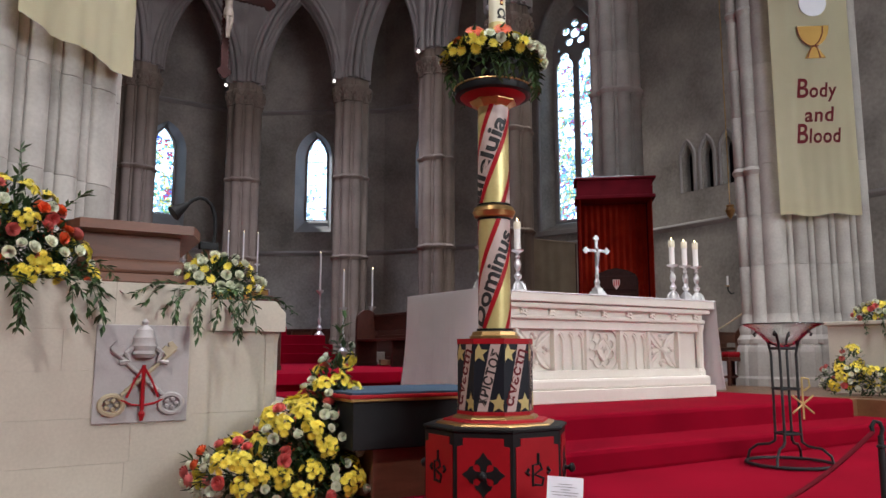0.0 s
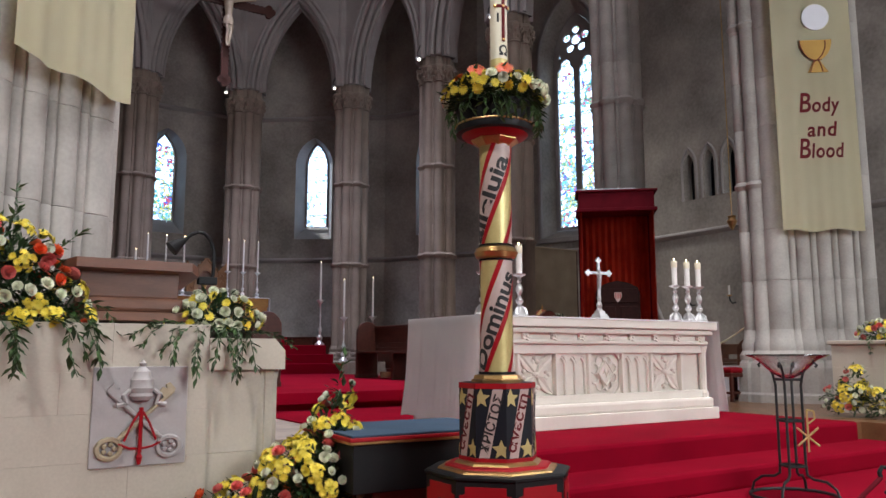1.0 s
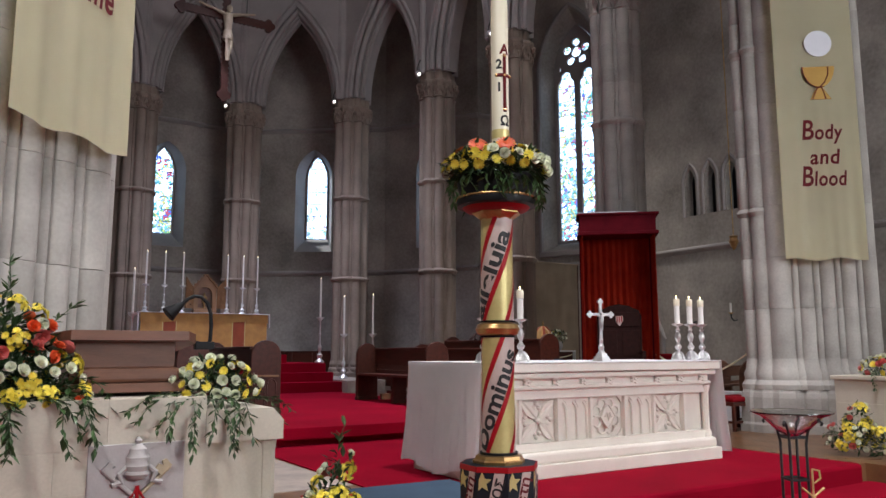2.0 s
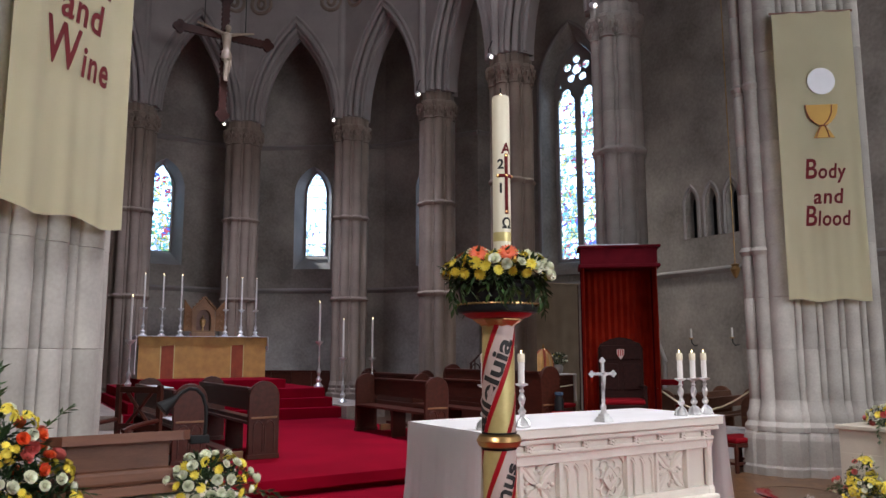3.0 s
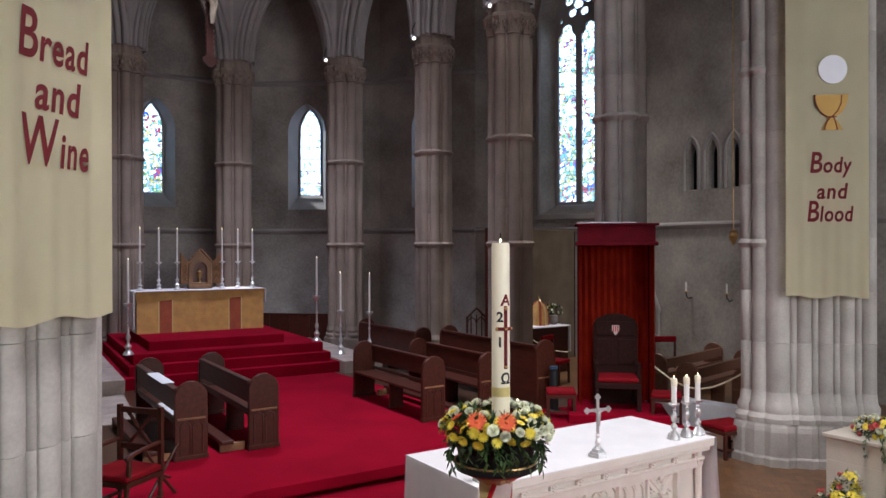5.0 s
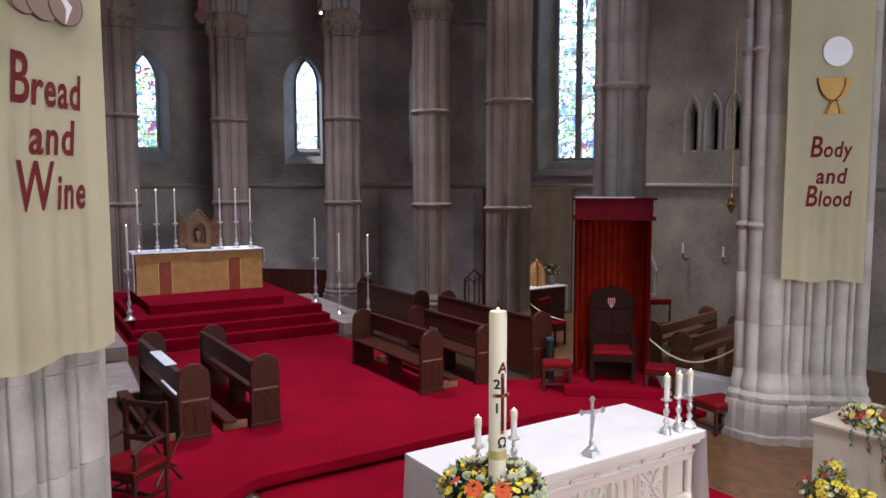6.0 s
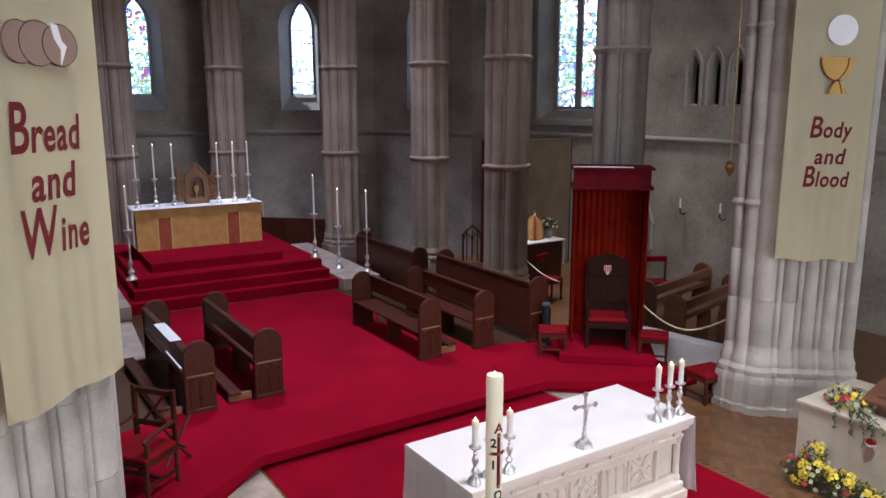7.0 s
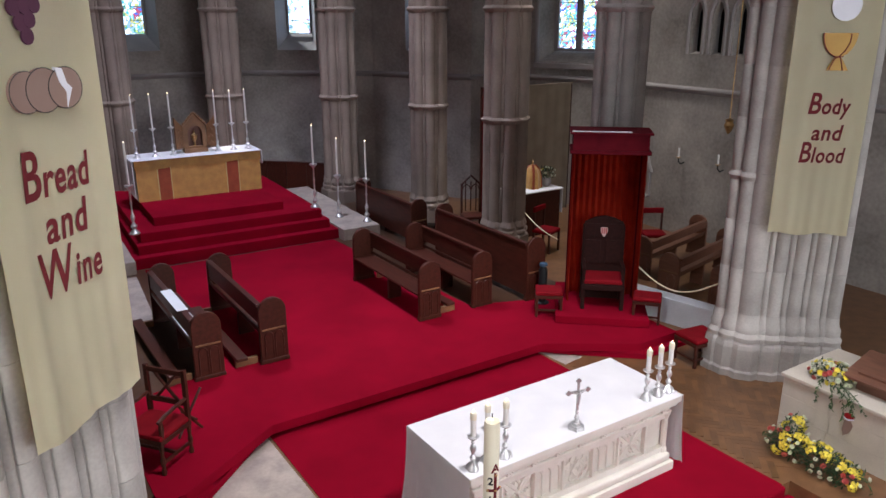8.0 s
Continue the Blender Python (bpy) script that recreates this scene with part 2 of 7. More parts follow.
    l.new(ve.outputs["Distance"], edge.inputs[0])
    mul = n.new("ShaderNodeMix")
    mul.data_type = "RGBA"
    mul.inputs["A"].default_value = (0.05, 0.055, 0.07, 1)
    l.new(edge.outputs[0], mul.inputs["Factor"]), l.new(mx.outputs["Result"], mul.inputs["B"])
    tr = n.new("ShaderNodeBsdfTransparent")
    l.new(mul.outputs["Result"], tr.inputs["Color"])
    l.new(tr.outputs["BSDF"], n["Material Output"].inputs["Surface"])
    return mat


GLASS_A = stained("stained_glass_coloured", 1.3, (0.86, 0.62), 13.0, 4.5, 6.4, 0.06)
GLASS_B = stained("stained_glass_pale", 4.1, (0.78, 0.52), 13.0, 4.4, 5.2, 0.3)
GLASS_C = stained("stained_glass_large", 7.7, (0.82, 0.60), 12.0, 5.0, 8.8, 0.12)
CLEARGLASS = bpy.data.materials.new("clear_glass")
CLEARGLASS.use_nodes = True
_g = CLEARGLASS.node_tree.nodes["Principled BSDF"]
_g.inputs["Transmission Weight"].default_value, _g.inputs["Roughness"].default_value, _g.inputs["IOR"].default_value = 1.0, 0.03, 1.45
_g.inputs["Base Color"].default_value = (0.93, 0.96, 0.96, 1)

# ---- mesh helpers ----


def link(name, bm, mat, parent=None, label="", smooth=False, m=None):
    me = bpy.data.meshes.new(name)
    bm.to_mesh(me)
    bm.free()
    if mat:
        me.materials.append(mat)
    if smooth:
        for p in me.polygons:
            p.use_smooth = True
        me.set_sharp_from_angle(angle=radians(35))
    ob = new(name, me)
    ob.parent = parent
    if m is not None:
        ob.matrix_basis = m
    if label:
        ob["label"] = label
    return ob


def part(name, bm, mat, parent, label="", smooth=False, m=None):
    return link(name, bm, mat, parent, label, smooth, m)


def share(name, mesh, parent, m):
    ob = new(name, mesh)
    ob.parent, ob.matrix_basis = parent, m
    return ob


def thing(name, m, label, category, group="", kind=""):
    ob = new(name)
    ob.empty_display_size = 0.1
    ob.matrix_world = m
    return tagged(ob, label, category, group, kind)


def box(bm, x0, x1, y0, y1, z0, z1, bevel=0.0):
    vs = [bm.verts.new(p) for p in ((x0, y0, z0), (x1, y0, z0), (x1, y1, z0), (x0, y1, z0), (x0, y0, z1), (x1, y0, z1), (x1, y1, z1), (x0, y1, z1))]
    fs = [bm.faces.new([vs[i] for i in q]) for q in ((3, 2, 1, 0), (4, 5, 6, 7), (0, 1, 5, 4), (1, 2, 6, 5), (2, 3, 7, 6), (3, 0, 4, 7))]
    if bevel:
        es = {e for f in fs for e in f.edges}
        bmesh.ops.bevel(bm, geom=list(es), offset=bevel, segments=2, affect="EDGES", profile=0.5)
    return bm


def boxed(x0, x1, y0, y1, z0, z1, bevel=0.0):
    return box(bmesh.new(), x0, x1, y0, y1, z0, z1, bevel)


def prism(bm, poly, z0, z1, grow=1.0):
    """A straight prism over a polygon; grow scales its top."""
    lo = [bm.verts.new((x, y, z0)) for x, y in poly]
    hi = [bm.verts.new((x * grow, y * grow, z1)) for x, y in poly]
    n = len(poly)
    for i in range(n):
        bm.faces.new((lo[i], lo[(i + 1) % n], hi[(i + 1) % n], hi[i]))
    bm.faces.new(hi), bm.faces.new(lo[::-1])
    return bm


def plate(bm, poly, y0, y1):
    """A polygon in x and z, with depth along y."""
    a = [bm.verts.new((x, y0, z)) for x, z in poly]
    b = [bm.verts.new((x, y1, z)) for x, z in poly]
    n = len(poly)
    for i in range(n):
        bm.faces.new((a[i], a[(i + 1) % n], b[(i + 1) % n], b[i]))
    bm.faces.new(a), bm.faces.new(b[::-1])
    bmesh.ops.recalc_face_normals(bm, faces=bm.faces[:])
    return bm


def lathe(bm, profile, seg=16, cx=0.0, cy=0.0, turn=0.0, caps=True):
    """A turned form from (radius, height) pairs."""
    rings = []
    for r, z in profile:
        rings.append([bm.verts.new((cx + r * math.cos(turn + 2 * math.pi * i / seg), cy + r * math.sin(turn + 2 * math.pi * i / seg), z)) for i in range(seg)])
    for a, b in zip(rings, rings[1:]):
        for i in range(seg):
            bm.faces.new((a[i], a[(i + 1) % seg], b[(i + 1) % seg], b[i]))
    if caps:
        bm.faces.new(rings[0][::-1]), bm.faces.new(rings[-1])
    return bm


def tube(bm, pts, r, seg=8, closed=False):
    """A round bar along points; r is a number or one per point."""
    pts = [Vector(p) for p in pts]
    n = len(pts)
    rs = r if isinstance(r, (list, tuple)) else [r] * n
    rings = []
    side = None
    for i, p in enumerate(pts):
        a, b = (pts[i - 1], pts[(i + 1) % n]) if closed else (pts[max(i - 1, 0)], pts[min(i + 1, n - 1)])
        d = (b - a).normalized()
        if side is None:
            side = d.orthogonal().normalized()
        side = (side - d * side.dot(d)).normalized()
        up = d.cross(side)
        rings.append([bm.verts.new(p + rs[i] * (math.cos(2 * math.pi * k / seg) * side + math.sin(2 * math.pi * k / seg) * up)) for k in range(seg)])
    for i in range(n if closed else n - 1):
        a, b = rings[i], rings[(i + 1) % n]
        for k in range(seg):
            bm.faces.new((a[k], a[(k + 1) % seg], b[(k + 1) % seg], b[k]))
    if not closed:
        bm.faces.new(rings[0][::-1]), bm.faces.new(rings[-1])
    return bm


def pointed(h, zs, rise, cx=0.0, n=10):
    """A pointed arch from its left foot over the top to its right foot, as (x, z)."""
    if rise < h:
        return [(cx - h * math.cos(math.pi * i / (2 * n)), zs + rise * math.sin(math.pi * i / (2 * n))) for i in range(2 * n + 1)]
    R = (h * h + rise * rise) / (2 * h)
    top = math.acos((R - h) / R)
    right = [(cx + h - R + R * math.cos(top * i / n), zs + R * math.sin(top * i / n)) for i in range(n + 1)]
    left = [(2 * cx - x, z) for x, z in right]
    return left + right[::-1][1:]


def quadstrip(bm, a, b):
    for i in range(len(a) - 1):
        bm.faces.new((a[i], a[i + 1], b[i + 1], b[i]))


def arched_wall(bm, xa, xb, za, zb, y0, y1, front=None, back=None):
    """A wall from xa to xb and za to zb with one arched opening; front and back are (h, sill, spring, rise, cx)."""
    if not front:
        box(bm, xa, xb, y0, y1, za, zb)
        return
    back = back or front
    f, g = pointed(front[0], front[2], front[3], front[4]), pointed(back[0], back[2], back[3], back[4])

    def ring(o, crv, y):
        foot = [(crv[0][0], o[1])] + crv + [(crv[-1][0], o[1])]
        return [bm.verts.new((x, y, z)) for x, z in foot], foot

    fv, ff = ring(front, f, y0)
    gv, gf = ring(back, g, y1)
    for vs, pts, y in ((fv, ff, y0), (gv, gf, y1)):
        top = [bm.verts.new((min(max(x, xa), xb), y, zb)) for x, z in pts[1:-1]]
        quadstrip(bm, vs[1:-1], top)
        sx0, sx1 = pts[0][0], pts[-1][0]
        tl, tr = bm.verts.new((xa, y, zb)), bm.verts.new((xb, y, zb))
        ml, mr = bm.verts.new((xa, y, pts[1][1])), bm.verts.new((xb, y, pts[1][1]))
        bm.faces.new((ml, vs[1], top[0], tl)), bm.faces.new((vs[-2], mr, tr, top[-1]))
        bl, br = bm.verts.new((xa, y, pts[0][1])), bm.verts.new((xb, y, pts[0][1]))
        bm.faces.new((bl, vs[0], vs[1], ml)), bm.faces.new((vs[-1], br, mr, vs[-2]))
        if pts[0][1] > za + 0.01:
            cl, cr = bm.verts.new((xa, y, za)), bm.verts.new((xb, y, za))
            bm.faces.new((cl, cr, br, vs[-1], vs[0], bl))
    quadstrip(bm, fv, gv)
    if front[1] > za + 0.01:
        bm.faces.new((fv[0], gv[0], gv[-1], fv[-1]))
    bm.faces.new([bm.verts.new(p) for p in ((xa, y0, zb), (xb, y0, zb), (xb, y1, zb), (xa, y1, zb))])


def along(a, b):
    """The pose of a wall seen from inside, from its left foot a to its right foot b, and its length."""
    pa, pb = W(*a), W(*b)
    d = pb - pa
    return Matrix.Translation(pa) @ Matrix.Rotation(math.atan2(d.y, d.x), 4, "Z"), d.length


def glyphs(text, size, depth, lean, align, bold, spacing, line):
    """The outline of a word in the built-in font, as a mesh in x and y."""
    cu = bpy.data.curves.new("word", "FONT")
    cu.offset, cu.space_character = bold, spacing
    cu.body, cu.size, cu.extrude, cu.shear, cu.align_x, cu.align_y = text, size, depth, lean, align, line
    tmp = new("word_outline", cu)
    bpy.context.view_layer.update()
    me = bpy.data.meshes.new_from_object(tmp.evaluated_get(bpy.context.evaluated_depsgraph_get()))
    bpy.data.objects.remove(tmp)
    bpy.data.curves.remove(cu)
    return me


def lettering(text, size, mat, name, parent, m, bend=None, depth=0.002, lean=0.0, align="CENTER", width=0.0, bold=0.0, spacing=1.0, cap=1.0):
    """Writing in the built-in font as one mesh, flat in x and z, or bent round a cylinder by bend(x, y); cap enlarges the first letter."""
    if cap == 1.0:
        me = glyphs(text, size, depth, lean, align, bold, spacing, "CENTER")
    else:
        first = glyphs(text[0], size * cap, depth, lean, "LEFT", bold, spacing, "TOP_BASELINE")
        me = glyphs(text[1:], size, depth, lean, "LEFT", bold, spacing, "TOP_BASELINE")
        step = max(v.co.x for v in first.vertices) - min(v.co.x for v in me.vertices) + size * 0.05
        for v in me.vertices:
            v.co.x += step
        both = bmesh.new()
        both.from_mesh(first)
        both.from_mesh(me)
        both.to_mesh(me)
        both.free()
        bpy.data.meshes.remove(first)
    if width:
        lo, hi = min(v.co.x for v in me.vertices), max(v.co.x for v in me.vertices)
        lo_y, hi_y = min(v.co.y for v in me.vertices), max(v.co.y for v in me.vertices)
        for v in me.vertices:
            v.co.x = (v.co.x - (lo + hi) / 2) * width / (hi - lo)
            v.co.y -= (lo_y + hi_y) / 2
    if bend:
        fine = bmesh.new()
        fine.from_mesh(me)
        for _ in range(4):
            bmesh.ops.triangulate(fine, faces=fine.faces[:])
            bmesh.ops.subdivide_edges(fine, edges=[e for e in fine.edges if e.calc_length() > 0.015], cuts=1)
        bmesh.ops.triangulate(fine, faces=fine.faces[:])
        fine.to_mesh(me)
        fine.free()
        for v in me.vertices:
            v.co = bend(v.co)
    else:
        for v in me.vertices:
            v.co = Vector((v.co.x, -v.co.z, v.co.y))
    me.materials.clear()
    me.materials.append(mat)
    ob = new(name, me)
    ob.parent, ob.matrix_basis = parent, m
    return ob

# ---- floors ----
floor = link("floor", prism(bmesh.new(), [(-12, -0.6), (-3.15, -0.6), (-3.15, -1.3), (2.35, -1.3), (2.35, -2.3), (12, -2.3), (12, 20), (-12, 20)], -0.30, 0.0), PARQUET, m=M(0, 0))
tagged(floor, "brown oak parquet floor round the altar", "floor", kind="structure")
ground = link("ground", boxed(-12, 12, -30, 20, -0.6, -0.31), PARQUET, m=M(0, 0))
tagged(ground, "wooden nave floor below the altar steps", "floor", kind="structure")

bm = bmesh.new()
prism(bm, [(-12, 1.9), (-3.7, 1.9), (-3.6, 2.05), (-3.15, 2.05), (-2.0, 3.05), (2.0, 3.05), (3.15, 2.05), (4.1, 2.05), (4.1, 20), (-12, 20)], 0.001, 0.19)
tagged(link("floor_choir", bm, DARKFLOOR, m=M(0, 0)), "raised wooden choir floor, one step high", "floor", kind="structure")

bm = bmesh.new()
prism(bm, [(-2.12, -1.30), (2.20, -1.30), (2.12, 2.74), (-2.12, 2.74)], 0.002, 0.012)
tagged(link("carpet_altar", bm, CARPET, m=M(0, 0)), "deep red carpet under the carved altar", "carpet", kind="structure")
bm = bmesh.new()
prism(bm, [(-3.75, 1.69), (-3.3, 1.69), (-2.16, 2.735), (2.16, 2.735), (3.3, 1.69), (4.28, 1.69), (4.28, 3.95), (3.0, 4.05), (1.98, 4.4), (1.95, 9.4), (-2.2, 9.5), (-2.25, 4.3), (-3.75, 4.2)], 0.004, 0.203)
bmesh.ops.bevel(bm, geom=[e for e in bm.edges if min(v.co.z for v in e.verts) > 0.1], offset=0.12, segments=6, affect="EDGES")
tagged(link("carpet_choir", bm, CARPET, m=M(0, 0)), "deep red carpet over the choir step and floor", "carpet", kind="structure")
steps = thing("altar_steps", M(0, 0), "two low red carpeted steps before the altar", "steps", kind="structure")
bm = boxed(-2.15, 2.345, -1.80, -1.30, -0.31, -0.150, 0.03)
part("step", bm, CARPET, steps)
bm = boxed(-2.15, 2.20, -1.36, -1.26, -0.31, 0.0135, 0.03)
part("step_edge", bm, CARPET, steps)
bm = boxed(-9, 5.5, -4.2, -1.78, -0.312, -0.300, 0.004)
tagged(link("carpet_nave", bm, CARPET, m=M(0, 0)), "red carpet at the foot of the steps", "carpet", kind="structure")

# stone wedges between the carpets
for pts in ([(2.21, 2.2), (2.62, 2.27), (2.17, 2.72)], [(-2.14, 0.2), (-2.16, 2.72), (-3.28, 1.70), (-3.28, 0.2)]):
    bm = prism(bmesh.new(), pts, 0.0, 0.006)
    bmesh.ops.recalc_face_normals(bm, faces=bm.faces[:])
    tagged(link("stone_floor", bm, FLOORSTONE, m=M(0, 0)), "pale worn stone floor beside the red carpet", "floor", kind="structure")

bm = prism(bmesh.new(), [(-3.4, 6.8), (-2.5, 6.8), (-2.3, 9.1), (-3.4, 9.1)], 0.191, 0.197)
tagged(link("stone_floor", bm, FLOORSTONE, m=M(0, 0)), "pale stone floor between the choir pews and the steps", "floor", kind="structure")

# high altar steps
HAM = M(-0.12, 9.42, 0, -2.5)
hs = thing("high_altar_steps", HAM, "three wide red carpeted steps with a footpace on top", "steps", kind="structure")
for i, (hw, v0, z) in enumerate(((2.12, 0.0, 0.41), (2.0, 0.2, 0.60), (1.9, 0.4, 0.79))):
    part("step", boxed(-hw, hw, v0, 4.6, 0.15 if i == 0 else z - 0.2, z, 0.012), CARPET, hs)
part("footpace", boxed(-1.55, 1.18, 0.82, 3.4, 0.78, 0.97, 0.012), CARPET, hs)
part("side_kerb", boxed(-3.0, -2.125, -0.25, 4.2, 0.15, 0.44, 0.01), FLOORSTONE, hs, "pale stone kerb beside the steps")
part("side_kerb", boxed(2.125, 3.0, -0.25, 4.2, 0.15, 0.44, 0.01), FLOORSTONE, hs, "pale stone kerb beside the steps")

# ---- outer walls ----
RC = (0.0, 10.0)
RO = 6.35 / math.cos(radians(18))


def ring_pt(r, deg):
    return (RC[0] + r * math.cos(radians(deg)), RC[1] + r * math.sin(radians(deg)))


def string_course(m, x0, x1, z, parent):
    bm = bmesh.new()
    prof = [(0.0, z - 0.06), (-0.05, z - 0.02), (-0.08, z + 0.02), (-0.07, z + 0.05), (0.0, z + 0.09)]
    a = [bm.verts.new((x0, y, q)) for y, q in prof]
    b = [bm.verts.new((x1, y, q)) for y, q in prof]
    quadstrip(bm, a, b)
    bm.faces.new(a), bm.faces.new(b[::-1])
    part("string_course", bm, ARCHSTONE, parent, "projecting stone string course", m=m)


def lancet(m, cx, y, h, sill, spring, rise, glass, parent_name):
    """A single leaded light with its stone frame and iron bars."""
    win = thing("window_1", m, "tall pointed stained glass window, bright with daylight", "window", kind="structure")
    bm = bmesh.new()
    pts = [(cx - h, sill)] + pointed(h, spring, rise, cx) + [(cx + h, sill)]
    bm.faces.new([bm.verts.new((x, y, z)) for x, z in pts])
    pane = part("pane", bm, glass, win, "coloured leaded glass")
    bm = bmesh.new()
    tube(bm, [(x, y - 0.03, z) for x, z in pts], 0.035, 6, closed=True)
    part("window_frame", bm, ARCHSTONE, win)
    bm = bmesh.new()
    z = sill + 0.35
    while z < spring + rise * 0.6:
        w = h if z < spring else h * max(0.2, 1 - ((z - spring) / rise) ** 1.5)
        box(bm, cx - w, cx + w, y - 0.02, y - 0.008, z - 0.009, z + 0.009)
        z += 0.36
    part("window_bars", bm, LEAD, win, "iron saddle bars")
    return win


def outer_wall(name, a, b, opening=None, glass=None, label="grey plastered ambulatory wall", zt=13.0):
    m, L = along(a, b)
    w = thing(name, m, label, "wall", kind="structure")
    bm = bmesh.new()
    if opening:
        cx, h, sill, spring, rise, splay = opening
        arched_wall(bm, 0, L, -0.3, zt, 0.0, 0.55, (h + splay, sill - splay * 1.9, spring - 0.05, rise + splay * 0.5, cx), (h, sill, spring, rise, cx))
    else:
        box(bm, 0, L, 0, 0.55, -0.3, zt)
    bmesh.ops.recalc_face_normals(bm, faces=bm.faces[:])
    face = part("wall_face", bm, PLASTER, w)
    string_course(Matrix(), 0, L, 3.28, w)
    string_course(Matrix(), 0, L, 7.55, w)
    if opening:
        # splay faces take the paler colour that paints the daylight on them
        face.data.materials.append(REVEAL)
        for p in face.data.polygons:
            if abs(p.normal.y) < 0.97 and abs(p.center.x - cx) < h + splay and p.center.z < spring + rise + splay:
                p.material_index = 1
        lancet(m, cx, 0.5, h, sill, spring, rise, glass, w)
    return w


FL = 2 * RO * math.sin(radians(18))
outer_wall("wall_apse_west", ring_pt(RO, 180), ring_pt(RO, 144))
outer_wall("wall_apse_northwest", ring_pt(RO, 144), ring_pt(RO, 108))
outer_wall("wall_apse_north", ring_pt(RO, 108), ring_pt(RO, 72), (FL / 2 - 0.26, 0.32, 4.37, 6.18, 0.71, 0.22), GLASS_A)
outer_wall("wall_apse_northeast", ring_pt(RO, 72), ring_pt(RO, 36), (FL / 2 - 0.06, 0.32, 4.36, 6.20, 0.72, 0.23), GLASS_B)
PE = (6.9, 11.3)
outer_wall("wall_apse_east", ring_pt(RO, 36), PE, (1.62, 0.34, 4.36, 6.2, 0.72, 0.22), GLASS_B)
outer_wall("wall_chapel_end", PE, (8.0, 11.3))

# chapel wall with the two-light window and the three small openings
m, L = along((8.0, 11.3), (9.6, 7.4))
w = thing("wall_chapel", m, "grey plastered aisle wall with a tall traceried window", "wall", kind="structure")
bm = bmesh.new()
WCX = 1.93
arched_wall(bm, 0, L, -0.3, 13, 0, 0.6, (0.90, 3.70, 8.7, 1.75, WCX), (0.66, 3.98, 8.75, 1.35, WCX))
bmesh.ops.recalc_face_normals(bm, faces=bm.faces[:])
part("wall_face", bm, PLASTER, w)
bm = bmesh.new()
tube(bm, [(x, -0.01, z) for x, z in [(WCX - 0.97, 3.66)] + pointed(0.97, 8.7, 1.85, WCX) + [(WCX + 0.97, 3.66)]], 0.07, 8)
part("hood_mould", bm, ARCHSTONE, w)
string_course(Matrix(), 0, L, 3.28, w)
bm = boxed(WCX - 1.0, WCX + 1.0, -0.12, 0.1, 3.54, 3.68, 0.02)
part("sill", bm, ARCHSTONE, w)
win = thing("window_2", m, "tall two-light traceried window with stained glass", "window", kind="structure")
bm = bmesh.new()
pts = [(WCX - 0.66, 3.98)] + pointed(0.66, 8.75, 1.35, WCX) + [(WCX + 0.66, 3.98)]
bm.faces.new([bm.verts.new((x, 0.52, z)) for x, z in pts])
part("pane", bm, GLASS_C, win)
# a solid stone plate, cut through by two lancets with round heads and a five-lobed rose


def cut_plate(outer, holes, y0, y1):
    bm = bmesh.new()
    edges = []
    for loop in [outer] + holes:
        vs = [bm.verts.new((x, y0, z)) for x, z in loop]
        edges += [bm.edges.new((p, q)) for p, q in zip(vs, vs[1:] + vs[:1])]
    bmesh.ops.triangle_fill(bm, edges=edges, use_beauty=True, use_dissolve=False)
    ext = bmesh.ops.extrude_face_region(bm, geom=bm.faces[:])
    bmesh.ops.translate(bm, verts=[g for g in ext["geom"] if isinstance(g, bmesh.types.BMVert)], vec=(0, y1 - y0, 0))
    bmesh.ops.recalc_face_normals(bm, faces=bm.faces[:])
    return bm


def round_hole(x, z, r, n=14):
    return [(x + r * math.cos(2 * math.pi * k / n), z + r * math.sin(2 * math.pi * k / n)) for k in range(n)]


def lancet_hole(x):
    half = [(0.255, 4.03), (0.255, 8.42), (0.235, 8.50), (0.17, 8.56)] + [(0.145 * math.cos(radians(q)), 8.66 + 0.145 * math.sin(radians(q))) for q in (-15, 10, 35, 62)]
    return [(x + p, z) for p, z in half] + [(x, 8.805)] + [(x - p, z) for p, z in half[::-1]]


RZ = 9.33
rose = [round_hole(WCX, RZ, 0.15)] + [round_hole(WCX + 0.29 * math.cos(radians(90 + 72 * k)), RZ + 0.29 * math.sin(radians(90 + 72 * k)), 0.115) for k in range(5)]
slits = [[(WCX + sx * 0.50, 9.0), (WCX + sx * 0.55, 8.84), (WCX + sx * 0.46, 8.86)] for sx in (-1, 1)]
edge = [(WCX - 0.69, 3.95)] + pointed(0.69, 8.75, 1.38, WCX) + [(WCX + 0.69, 3.95)]
part("tracery", cut_plate(edge, [lancet_hole(WCX - 0.335), lancet_hole(WCX + 0.335)] + rose + slits, 0.42, 0.50), ARCHSTONE, win, "dark stone tracery with a five-lobed rose")
bm = bmesh.new()
for k in range(11):
    box(bm, WCX - 0.66, WCX + 0.66, 0.503, 0.515, 4.35 + 0.40 * k, 4.366 + 0.40 * k)
part("window_bars", bm, LEAD, win, "iron saddle bars")

m, L = along((9.0, 7.6), (9.0, -9.0))
w = thing("wall_aisle", m, "grey stained plaster aisle wall with three small openings", "wall", kind="structure")
bm = bmesh.new()
xs = [7.6 - 5.90, 7.6 - 5.36, 7.6 - 4.83]
edges = [0.0, xs[0] + 0.25, xs[1] + 0.25, 3.4]
for cx, x0, x1 in zip(xs, edges, edges[1:]):
    arched_wall(bm, x0, x1, -0.3, 13, 0, 0.2, (0.135, 4.06, 4.82, 0.32, cx), (0.10, 4.10, 4.82, 0.28, cx))
    bmesh.ops.recalc_face_normals(bm, faces=bm.faces[:])
    part("wall_face", bm, PLASTER, w)
    bm = bmesh.new()
